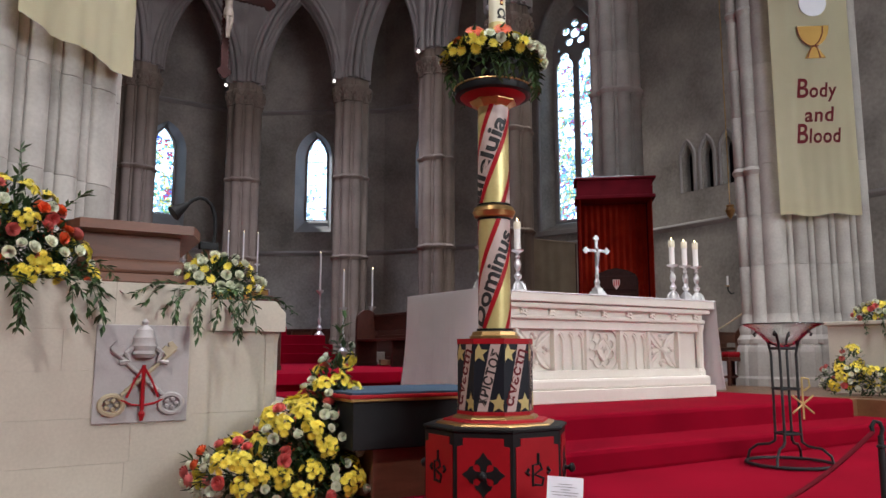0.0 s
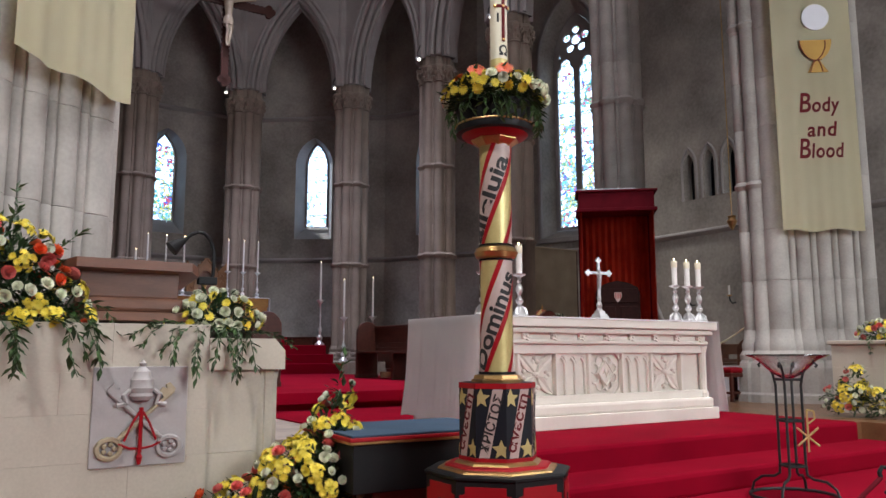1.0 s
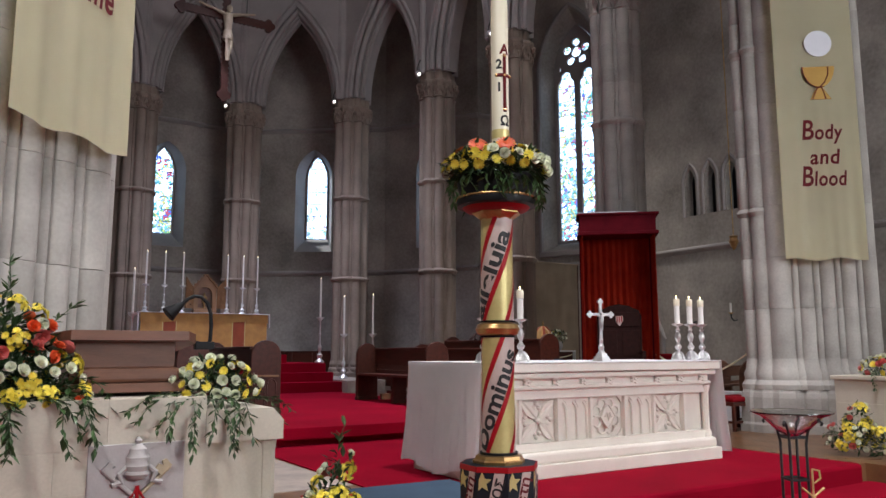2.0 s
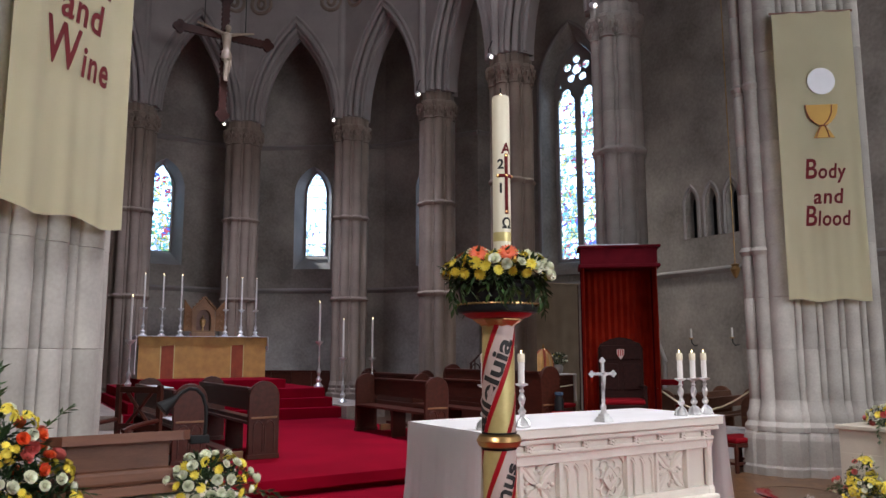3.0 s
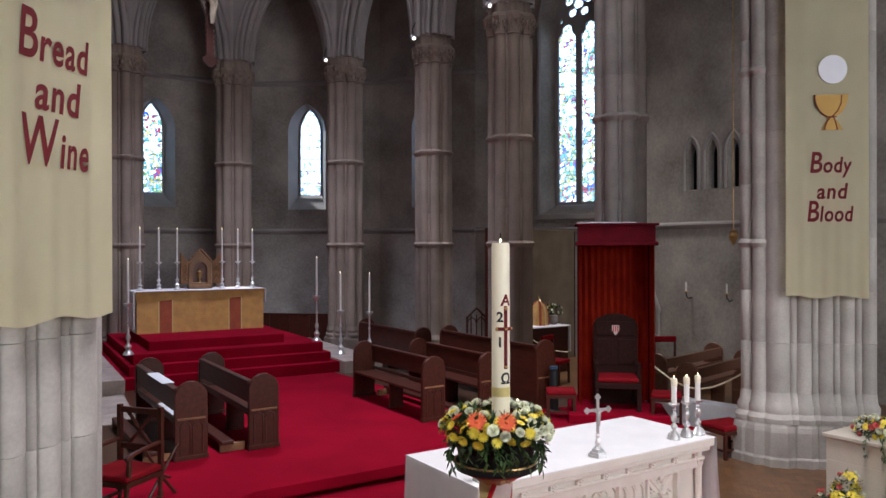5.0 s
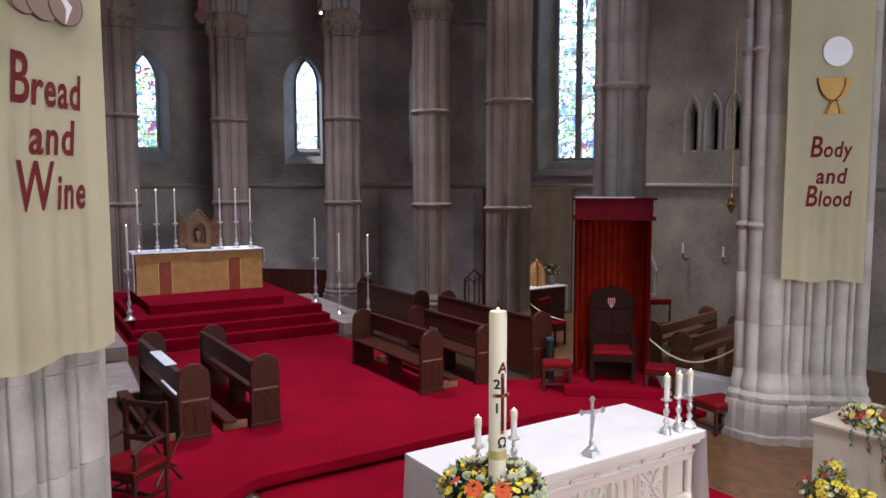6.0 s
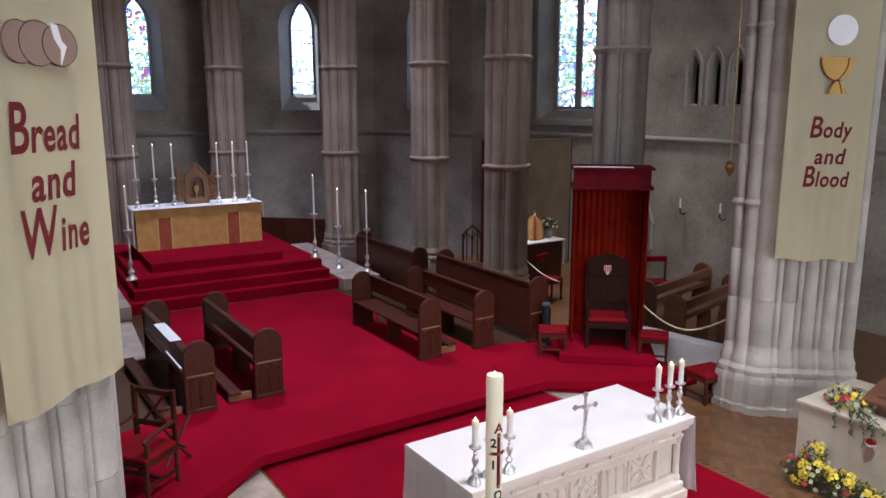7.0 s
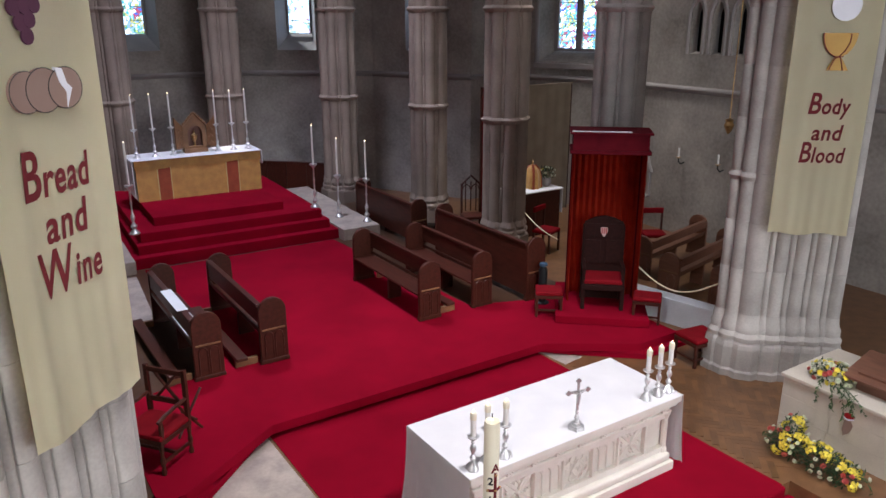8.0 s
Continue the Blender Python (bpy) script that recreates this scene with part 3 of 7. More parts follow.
box(bm, 3.4, L, 0, 0.5, -0.3, 13)
bmesh.ops.recalc_face_normals(bm, faces=bm.faces[:])
part("wall_face", bm, PLASTER, w)
# added black box: paints the shade inside the three openings
part("black_backing", boxed(0.2, 3.2, 0.75, 1.0, 3.0, 6.5), BLACK, w, "black box that paints the darkness behind the openings")
string_course(Matrix(), 0, L, 3.28, w)
for cx in xs:
    bm = bmesh.new()
    tube(bm, [(x, 0.0, z) for x, z in [(cx - 0.2, 4.06)] + pointed(0.2, 4.85, 0.42, cx) + [(cx + 0.2, 4.06)]], 0.04, 6)
    part("opening_frame", bm, ARCHSTONE, w)

# the closed nave and west side round the camera
bm = boxed(-12.3, -12, -30, 20, -0.6, 14)
tagged(link("wall_west", bm, PLASTER, m=M(0, 0)), "plain plaster wall", "wall", kind="structure")
bm = boxed(-12, 12, -30.3, -30, -0.6, 14)
tagged(link("wall_nave_end", bm, PLASTER, m=M(0, 0)), "plain plaster wall", "wall", kind="structure")
bm = boxed(9.0, 9.4, -30, -9, -0.6, 14)
tagged(link("wall_nave_side", bm, PLASTER, m=M(0, 0)), "plain plaster wall", "wall", kind="structure")
bm = boxed(-12.3, 12, -30.3, 20, 13.0, 13.3)
tagged(link("ceiling", bm, PLASTER, m=M(0, 0)), "plain grey vault high above", "ceiling", kind="structure")

# plain bright sky far outside the windows
bm = bmesh.new()
sky_row = [(30 * math.cos(radians(q)), 8 + 24 * math.sin(radians(q))) for q in range(-30, 131, 10)]
quadstrip(bm, [bm.verts.new((x, y, -1)) for x, y in sky_row], [bm.verts.new((x, y, 18.4)) for x, y in sky_row])
tagged(link("backdrop", bm, DAYLIGHT, m=M(0, 0)), "plain bright daylight sky outside the windows", "sky", kind="structure")

# ---- arcade piers ----


def arcade_pier(u, v, stone, turn=0.0, k=1.0):
    """Eight stout shafts round a core, thin fillets between them; courses, rings, base and leaf capitals."""
    p = thing("pier", M(u, v, 0.19, turn), "clustered limestone pier with shaft rings and carved capital", "pier", "piers of the apse arcade", "structure")
    stout = [(0.315 * k * math.cos(radians(45 * i)), 0.315 * k * math.sin(radians(45 * i)), 0.112 * k) for i in range(8)]
    thin = [(0.345 * k * math.cos(radians(45 * i + 22.5)), 0.345 * k * math.sin(radians(45 * i + 22.5)), 0.032 * k) for i in range(8)]
    plan = stout + thin
    core = 0.30 * k
    zs = [0.62, 1.35, 2.05, 2.69, 3.4, 4.1, 4.81, 5.5, 6.2, 6.84]
    # each course of the shafts is a stone of its own
    for a, b in zip(zs, zs[1:]):
        bm = bmesh.new()
        lathe(bm, [(core, a + 0.002), (core, b - 0.002)], 16)
        for x, y, r in plan:
            lathe(bm, [(r * 0.965, a), (r, a + 0.0015), (r, b - 0.0015), (r * 0.965, b)], 12 if r > 0.08 else 6, x, y)
        part("drum", bm, stone, p, smooth=True)
    for z in (2.69, 4.81):
        bm = bmesh.new()
        for x, y, r in plan:
            lathe(bm, [(r, z - 0.07), (r + 0.02, z - 0.045), (r + 0.045, z - 0.01), (r + 0.045, z + 0.012), (r + 0.015, z + 0.045), (r, z + 0.06)], 12, x, y)
        lathe(bm, [(core, z - 0.06), (core + 0.05, z - 0.02), (core + 0.05, z + 0.02), (core, z + 0.06)], 16)
        part("shaft_ring", bm, stone, p, smooth=True)
    bm = bmesh.new()
    lathe(bm, [(0.50 * k, 0.0), (0.50 * k, 0.30), (0.47 * k, 0.34)], 8, turn=radians(22.5))
    for x, y, r in stout:
        lathe(bm, [(r + 0.05, 0.34), (r + 0.06, 0.39), (r + 0.055, 0.42), (r + 0.02, 0.45), (r + 0.04, 0.52), (r + 0.005, 0.62)], 12, x, y)
    lathe(bm, [(0.44 * k, 0.33), (0.40 * k, 0.45), (0.36 * k, 0.62)], 16)
    part("base", bm, stone, p)
    for x, y, r in stout:
        bm = bmesh.new()
        lathe(bm, [(r, 6.84), (r + 0.03, 6.86), (r, 6.89), (r, 6.96), (r + 0.04, 7.10), (r + 0.07, 7.17)], 12, x, y)
        for q in range(7):
            for z, out, w in ((6.97, 0.016, 0.034), (7.07, 0.045, 0.042), (7.13, 0.07, 0.03)):
                a = 2 * math.pi * (q + (0.5 if z == 7.07 else 0.0)) / 7
                lathe(bm, [(0.006, z - 0.06), (w * 0.8, z - 0.01), (w, z + 0.025), (0.008, z + 0.05)], 5, x + (r + out) * math.cos(a), y + (r + out) * math.sin(a))
        lathe(bm, [(r + 0.07, 7.17), (r + 0.085, 7.20), (r + 0.085, 7.25), (r + 0.04, 7.28)], 8, x, y, turn=radians(22.5))
        lathe(bm, [(r * 0.92, 7.28), (r * 0.92, 7.50)], 10, x, y)
        part("capital", bm, stone, p, "leaf-carved capital")
    bm = bmesh.new()
    lathe(bm, [(core, 6.84), (0.36 * k, 7.10), (0.40 * k, 7.21), (0.40 * k, 7.27), (0.37 * k, 7.28), (0.37 * k, 7.50)], 16)
    part("impost", bm, stone, p)
    return p


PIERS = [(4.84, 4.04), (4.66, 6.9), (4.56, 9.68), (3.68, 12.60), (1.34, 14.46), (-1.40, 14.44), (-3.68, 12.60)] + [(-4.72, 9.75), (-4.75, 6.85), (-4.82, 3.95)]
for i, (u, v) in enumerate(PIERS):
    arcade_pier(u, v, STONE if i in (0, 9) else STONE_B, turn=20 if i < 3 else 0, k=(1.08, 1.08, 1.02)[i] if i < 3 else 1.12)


def arcade_bay(a, b, roundels=True):
    m, L = along(a, b)
    bay = thing("arcade_arch", m, "moulded pointed stone arch of the apse arcade", "arch", "arches of the apse arcade", "structure")
    h1 = L / 2 - 0.28
    bm = bmesh.new()
    c = L / 2
    arched_wall(bm, 0, L, 7.66, 13, -0.38, -0.14, (h1, 7.66, 7.68, 2.75, c))
    arched_wall(bm, 0, L, 7.66, 13, -0.14, 0.2, (h1 - 0.22, 7.66, 7.68, 2.45, c))
    arched_wall(bm, 0, L, 7.66, 13, 0.2, 0.42, (h1, 7.66, 7.68, 2.75, c))
    bmesh.ops.recalc_face_normals(bm, faces=bm.faces[:])
    part("spandrel_wall", bm, ARCHSTONE, bay)
    for h, y, r, rise in ((h1 - 0.04, -0.37, 0.06, 2.71), (h1 - 0.13, -0.24, 0.07, 2.59), (h1 + 0.08, -0.40, 0.045, 2.88), (h1 - 0.24, -0.05, 0.05, 2.42)):
        bm = bmesh.new()
        tube(bm, [(x, y, z) for x, z in pointed(h, 7.68, rise, c, 14)], r, 8)
        part("arch_moulding", bm, ARCHSTONE, bay, smooth=True)
    if roundels:
        for x in (0.52, L - 0.52):
            bm = bmesh.new()
            tube(bm, [(x + 0.27 * math.cos(radians(q)), -0.40, 10.95 + 0.27 * math.sin(radians(q))) for q in range(0, 360, 20)], 0.05, 6, closed=True)
            tube(bm, [(x + 0.1 * math.cos(radians(q)), -0.39, 10.95 + 0.13 * math.sin(radians(q))) for q in range(0, 360, 40)], 0.05, 6, closed=True)
            part("roundel", bm, STONE_B, bay, "carved stone roundel")
    bm = bmesh.new()
    lathe(bm, [(0.09, 7.66), (0.09, 13)], 8, 0, -0.42)
    part("vault_shaft", bm, ARCHSTONE, bay, smooth=True)


for a, b in zip(PIERS[::-1], PIERS[::-1][1:]):
    arcade_bay(a, b)

# ---- the crossing piers with their banners ----


def crossing_pier(s, dv, du=0.0):
    p = thing("crossing_pier", M(du, dv, 0.0), "massive pale limestone compound pier of clustered shafts", "pier", "crossing piers", "structure")
    n = 4 if s > 0 else 5
    shafts = [(3.86, 0.86, 0.08), (3.88, 0.68, 0.10), (3.99, 0.50, 0.155)] + [(4.18 + 0.205 * k, 0.27 - 0.165 * k, 0.10) for k in range(n)] + [(4.06 + 0.205 * k, 0.33 - 0.165 * k, 0.042) for k in range(n)]
    shafts += [(4.94, -0.10, 0.12), (5.1, 0.12, 0.10)] if s > 0 else [(5.22, -0.42, 0.16), (5.45, -0.22, 0.11), (5.6, 0.0, 0.14)]
    core = [(4.9, 1.5), (3.93, 0.84), (3.98, 0.44)] + ([(4.80, -0.22), (5.0, -0.08), (5.9, 1.5)] if s > 0 else [(5.08, -0.44), (5.5, -0.1), (5.9, 1.5)])
    if s < 0:
        core = [(-x, y) for x, y in core][::-1]
    part("core", prism(bmesh.new(), core, 0.9, 13.0), STONE, p)
    rnd = random.Random(5)
    courses = [0.92]
    while courses[-1] < 12.6:
        courses.append(courses[-1] + rnd.uniform(0.52, 0.72))
    for u, v, r in shafts:
        for a, b in zip(courses, courses[1:]):
            bm = bmesh.new()
            lathe(bm, [(r * 0.975, a + 0.001), (r, a + 0.004), (r, b - 0.004), (r * 0.975, b - 0.001)], 14, s * u, v)
            part("drum", bm, STONE, p, smooth=True)
        bm = bmesh.new()
        lathe(bm, [(r + 0.07, 0.54), (r + 0.075, 0.60), (r + 0.035, 0.66), (r + 0.045, 0.74), (r + 0.015, 0.80), (r, 0.93)], 14, s * u, v)
        part("shaft_base", bm, STONE, p, smooth=True)
    for u, v, r in shafts[:2]:
        for z in (2.85, 5.1):
            bm = bmesh.new()
            lathe(bm, [(r, z - 0.06), (r + 0.018, z - 0.03), (r + 0.032, z), (r + 0.02, z + 0.03), (r, z + 0.05)], 12, s * u, v)
            part("shaft_ring", bm, STONE, p, smooth=True)
    base = [(4.9, 1.7), (3.76, 0.95), (3.80, 0.60), (3.95, 0.38)] + ([(4.80, -0.28), (5.08, -0.10), (5.95, 1.7)] if s > 0 else [(5.05, -0.46), (5.5, -0.42), (5.95, 1.7)])
    if s < 0:
        base = [(-x, y) for x, y in base][::-1]
    part("plinth", prism(bmesh.new(), base, 0.0, 0.54), STONE, p)
    for u, v, r in shafts:
        if r > 0.05:
            bm = lathe(bmesh.new(), [(r + 0.135, 0.0), (r + 0.135, 0.10), (r + 0.115, 0.13), (r + 0.105, 0.44), (r + 0.09, 0.50), (r + 0.06, 0.545)], 8, s * u, v, turn=radians(22.5 + 36))
            part("plinth", bm, STONE, p)
    return p


crossing_pier(1, 0.14, 0.17)
crossing_pier(-1, -0.15, -0.13)

# ---- the main altar ----
AL, AH = 1.42, 0.915
altar = thing("main_altar", M(0.045, -0.45, 0.012), "white carved stone altar with traceried front panels", "altar")
part("plinth", boxed(-AL + 0.03, AL - 0.03, 0.0, 1.08, 0, 0.11, 0.008), MARBLE, altar)
part("plinth_moulding", boxed(-AL + 0.06, AL - 0.06, 0.03, 1.06, 0.11, 0.20, 0.022), MARBLE, altar)
part("body", boxed(-AL + 0.12, AL - 0.12, 0.16, 1.0, 0.20, 0.74), MARBLE, altar)
part("cornice", boxed(-AL + 0.07, AL - 0.07, 0.06, 1.05, 0.70, 0.735, 0.012), MARBLE, altar)
part("cornice", boxed(-AL + 0.03, AL - 0.03, 0.03, 1.07, 0.79, 0.835, 0.014), MARBLE, altar)
part("frieze", boxed(-AL + 0.09, AL - 0.09, 0.085, 1.03, 0.735, 0.79), MARBLE, altar)
part("mensa", boxed(-AL, AL, 0.0, 1.10, 0.84, AH, 0.012), MARBLE, altar, "thick moulded top slab")
FY = 0.16
fields = [(-1.29, -0.98, "arcade"), (-0.95, -0.57, "leaf"), (-0.54, -0.20, "arcade"), (-0.17, 0.21, "rose"), (0.24, 0.58, "arcade"), (0.61, 0.99, "leaf"), (1.02, 1.29, "")]
part("front_rail", boxed(-AL + 0.12, AL - 0.12, FY - 0.06, FY - 0.001, 0.62, 0.70, 0.006), MARBLE, altar)
part("front_rail", boxed(-AL + 0.12, AL - 0.12, FY - 0.06, FY - 0.001, 0.20, 0.27, 0.006), MARBLE, altar)
for i, (a, b, k) in enumerate(fields):
    part("panel_post", boxed(a - 0.03 if i else -AL + 0.12, a, FY - 0.06, FY - 0.001, 0.27, 0.62, 0.004), MARBLE, altar)
    c, w, zc = (a + b) / 2, (b - a) / 2, 0.445
    if k == "arcade":
        for q in range(3):
            bm = bmesh.new()
            x = a + (b - a) * (q + 0.5) / 3
            h = (b - a) / 6
            tube(bm, [(x - h, FY - 0.012, 0.27)] + [(px, FY - 0.012, pz) for px, pz in pointed(h * 0.92, 0.50, 0.09, x, 6)] + [(x + h, FY - 0.012, 0.27)], 0.014, 6)
            plate(bm, [(x - h, 0.62), (x - h, 0.53), (x - h * 0.5, 0.585), (x, 0.60), (x + h * 0.5, 0.585), (x + h, 0.53), (x + h, 0.62)], FY - 0.03, FY - 0.002)
            part("carved_arch", bm, MARBLE, altar)
    elif k == "leaf":
        # four pointed leaves on the diagonals, a small trefoil between each two
        for sx in (-1, 1):
            for sz in (-1, 1):
                bm = bmesh.new()
                d = Vector((sx * w * 0.93, 0, sz * 0.165))
                n = Vector((-d.z, 0, d.x)).normalized() * 0.05
                mid0 = Vector((c, FY - 0.004, zc))
                rim = [(0.10, 0.15), (0.30, 0.75), (0.52, 1.0), (0.74, 0.85), (0.90, 0.4), (1.0, 0.0), (0.90, -0.4), (0.74, -0.85), (0.52, -1.0), (0.30, -0.75), (0.10, -0.15)]
                lo = [bm.verts.new(mid0 + d * t + n * q) for t, q in rim]
                hi = [bm.verts.new(mid0 + d * t + n * q * 0.86 + Vector((0, -0.026, 0))) for t, q in rim]
                rib = [bm.verts.new(mid0 + d * t + Vector((0, -0.012, 0))) for t in (0.12, 0.55, 0.97)]
                for q in range(11):
                    bm.faces.new((lo[q], lo[(q + 1) % 11], hi[(q + 1) % 11], hi[q]))
                for a0, b0, e in ((0, 5, (0, 1, 2)), (5, 10, (2, 1, 0))):
                    half = [hi[q] for q in range(a0, b0 + 1)]
                    bm.faces.new(half + [rib[q] for q in e][::-1])
                bmesh.ops.recalc_face_normals(bm, faces=bm.faces[:])
                part("carved_leaf", bm, MARBLE, altar)
        for q in range(4):
            bm = bmesh.new()
            ca, sa = math.cos(radians(90 * q)), math.sin(radians(90 * q))
            for along_, side in ((0.80, 0.0), (0.62, 0.028), (0.62, -0.028)):
                bmesh.ops.create_icosphere(bm, subdivisions=2, radius=0.022, matrix=Matrix.Translation((c + along_ * w * ca - side * sa, FY - 0.004, zc + along_ * 0.17 * sa + side * ca)))
            part("carved_trefoil", bm, MARBLE, altar)
        part("carved_boss", lathe(bmesh.new(), [(0.03, 0.0), (0.024, 0.03), (0.004, 0.045)], 8), MARBLE, altar, m=pose(c, FY - 0.005, zc, 90, 0, 0))
    elif k == "rose":
        # a ring of eight round lobes about a shield with a monogram, leaf sprigs in the corners
        for q in range(8):
            aa = radians(22.5 + 45 * q)
            x, z = c + 0.118 * math.cos(aa), zc + 0.112 * math.sin(aa)
            bm = tube(bmesh.new(), [(x + 0.046 * math.cos(radians(g)), FY - 0.014, z + 0.046 * math.sin(radians(g))) for g in range(0, 360, 30)], 0.011, 6, closed=True)
            part("carved_foil", bm, MARBLE, altar)
        for sx in (-1, 1):
            for sz in (-1, 1):
                bm = plate(bmesh.new(), [(c + sx * w, zc + sz * 0.18), (c + sx * w * 0.66, zc + sz * 0.18), (c + sx * w * 0.84, zc + sz * 0.15), (c + sx * w, zc + sz * 0.11)], FY - 0.022, FY - 0.002)
                part("carved_spandrel", bm, MARBLE, altar)
        dia = [(c, zc + 0.105), (c + 0.05, zc + 0.05), (c + 0.085, zc), (c + 0.05, zc - 0.05), (c, zc - 0.105), (c - 0.05, zc - 0.05), (c - 0.085, zc), (c - 0.05, zc + 0.05)]
        bm = plate(bmesh.new(), dia, FY - 0.040, FY - 0.005)
        tube(bm, [(x, FY - 0.044, z) for x, z in dia], 0.008, 6, closed=True)
        tube(bm, [(c - 0.04, FY - 0.046, zc), (c - 0.02, FY - 0.048, zc + 0.035), (c, FY - 0.048, zc - 0.03), (c + 0.02, FY - 0.048, zc + 0.035), (c + 0.04, FY - 0.046, zc - 0.01)], 0.007, 5)
        part("monogram_shield", bm, MARBLE, altar, "carved monogram shield")
for k in range(9):
    x = -1.22 + 2.44 * k / 8
    bm = bmesh.new()
    lathe(bm, [(0.004, 0.026), (0.010, 0.022), (0.014, 0.012), (0.030, 0.018), (0.038, 0.006), (0.034, -0.01)], 20)
    for v in bm.verts:
        r = math.hypot(v.co.x, v.co.y)
        s = 1 + (0.24 if r > 0.012 else 0.0) * math.cos(5 * math.atan2(v.co.y, v.co.x))
        v.co = Vector((v.co.x * s * 1.15, -v.co.z, v.co.y * s))
    bmesh.ops.recalc_face_normals(bm, faces=bm.faces[:])
    part("rosette", bm, MARBLE, altar, m=pose(x, 0.068, 0.765))
part("corner_shaft", lathe(bmesh.new(), [(0.05, 0.2), (0.05, 0.24), (0.035, 0.27), (0.035, 0.62), (0.055, 0.69)], 10, AL - 0.10, 0.12), MARBLE, altar)

# the linen cloth: a smooth top and two long falls over the ends, with folds
cloth = thing("altar_cloth", M(0.045, -0.45, 0.012), "white linen cloth over the altar, falling at both ends", "altar cloth")
part("top", boxed(-AL - 0.008, AL + 0.008, -0.006, 1.106, AH + 0.001, AH + 0.010, 0.003), LINEN, cloth)
for sx in (-1, 1):
    bm = bmesh.new()
    grid = []
    for i in range(45):
        y = -0.006 + 1.112 * i / 44
        row = []
        for j in range(13):
            f = j / 12
            out = 0.012 + 0.05 * f * f + f * (0.018 * math.sin(i * 0.62 + 0.6) + 0.012 * math.sin(i * 1.37))
            z = AH + 0.009 - f * (AH - 0.05 - (0.035 * math.sin(i * 0.2) if sx < 0 else 0))
            row.append(bm.verts.new((sx * (AL + out), y - (0.05 * f * (0.5 - i / 44)), z)))
        grid.append(row)
    for a, b in zip(grid, grid[1:]):
        quadstrip(bm, a, b)
    bmesh.ops.solidify(bm, geom=bm.faces[:], thickness=0.004)
    bmesh.ops.recalc_face_normals(bm, faces=bm.faces[:])
    part("fall", bm, LINEN, cloth, smooth=True)


def flame(parent, z, r=0.006, h=0.03, x=0.0, y=0.0):
    bm = lathe(bmesh.new(), [(0.001, 0), (r, h * 0.3), (r * 0.7, h * 0.6), (0.0005, h)], 6)
    part("flame", bm, FLAME, parent, "small lit flame", smooth=True, m=pose(x, y, z))


STICK = [(0.046, 0.0), (0.050, 0.012), (0.044, 0.03), (0.034, 0.05), (0.022, 0.065), (0.014, 0.085), (0.026, 0.10), (0.030, 0.115), (0.016, 0.135), (0.012, 0.15), (0.022, 0.175), (0.028, 0.20), (0.020, 0.225), (0.011, 0.24), (0.020, 0.255), (0.012, 0.27), (0.015, 0.285), (0.045, 0.298), (0.050, 0.308), (0.020, 0.312)]


def altar_stick(m):
    st = thing("altar_candlestick", m, "ornate silver candlestick with a thick white lit candle, on the altar", "candlestick", "candlesticks on the altar")
    part("stem", lathe(bmesh.new(), STICK, 14), SILVER, st, smooth=True)
    for k in range(3):
        a = radians(120 * k + 20)
        bm = bmesh.new()
        bmesh.ops.create_icosphere(bm, subdivisions=1, radius=0.014)
        bmesh.ops.translate(bm, verts=bm.verts[:], vec=(0.052 * math.cos(a), 0.052 * math.sin(a), 0.013))
        tube(bm, [(0.052 * math.cos(a), 0.052 * math.sin(a), 0.015), (0.046 * math.cos(a), 0.046 * math.sin(a), 0.045), (0.02 * math.cos(a), 0.02 * math.sin(a), 0.07)], 0.009, 6)
        part("foot", bm, SILVER, st, smooth=True)
    cd = part("candle", lathe(bmesh.new(), [(0.0235, 0.312), (0.0235, 0.456), (0.0265, 0.458), (0.0265, 0.512), (0.022, 0.520), (0.004, 0.522)], 14), WHITEWAX, st, "thick white candle", smooth=True)
    part("candle_cap", lathe(bmesh.new(), [(0.0262, 0.46), (0.0272, 0.464), (0.0272, 0.511), (0.022, 0.5215), (0.003, 0.5235)], 14), WAX, cd, "cream follower on the candle top", smooth=True)
    flame(cd, 0.524, 0.0045, 0.024)
    return st


TOPZ = 0.012 + AH + 0.011
first = altar_stick(M(-1.27, -0.34, TOPZ))
first.scale = (1.13, 1.13, 1.13)
for u, v, t in ((-1.08, -0.30, 25), (-0.90, -0.34, 60), (1.05, -0.30, 10), (1.22, -0.31, 75), (1.385, -0.31, 40)):
    copy_thing(first, M(u, v, TOPZ, t))

cross = thing("altar_crucifix", M(0.02, -0.32, TOPZ, -10), "silver altar cross on a stepped foot", "cross")
cross.scale = (1.12, 1.12, 1.12)
bm = bmesh.new()
for r, z0, z1 in ((0.085, 0.0, 0.018), (0.07, 0.018, 0.036), (0.05, 0.036, 0.06)):
    lathe(bm, [(r, z0), (r * 0.92, z1)], 6)
lathe(bm, [(0.03, 0.06), (0.018, 0.085), (0.024, 0.11), (0.012, 0.14), (0.018, 0.165), (0.010, 0.18)], 10)
part("foot", bm, SILVER, cross)
bm = bmesh.new()
box(bm, -0.011, 0.011, -0.007, 0.007, 0.17, 0.46)
box(bm, -0.095, 0.095, -0.007, 0.007, 0.355, 0.377)
for x, z in ((-0.1, 0.366), (0.1, 0.366), (0, 0.468)):
    for dx, dz in ((0, 0.014), (0.014, 0), (-0.014, 0), (0, -0.014)):
        lathe(bm, [(0.013, -0.006), (0.013, 0.006)], 8, x + dx, z + dz)
sel = [v for v in bm.verts if abs(v.co.z) < 0.007 and abs(v.co.y) > 0.2]
for v in sel:
    v.co = Vector((v.co.x, v.co.z, v.co.y))
bmesh.ops.recalc_face_normals(bm, faces=bm.faces[:])
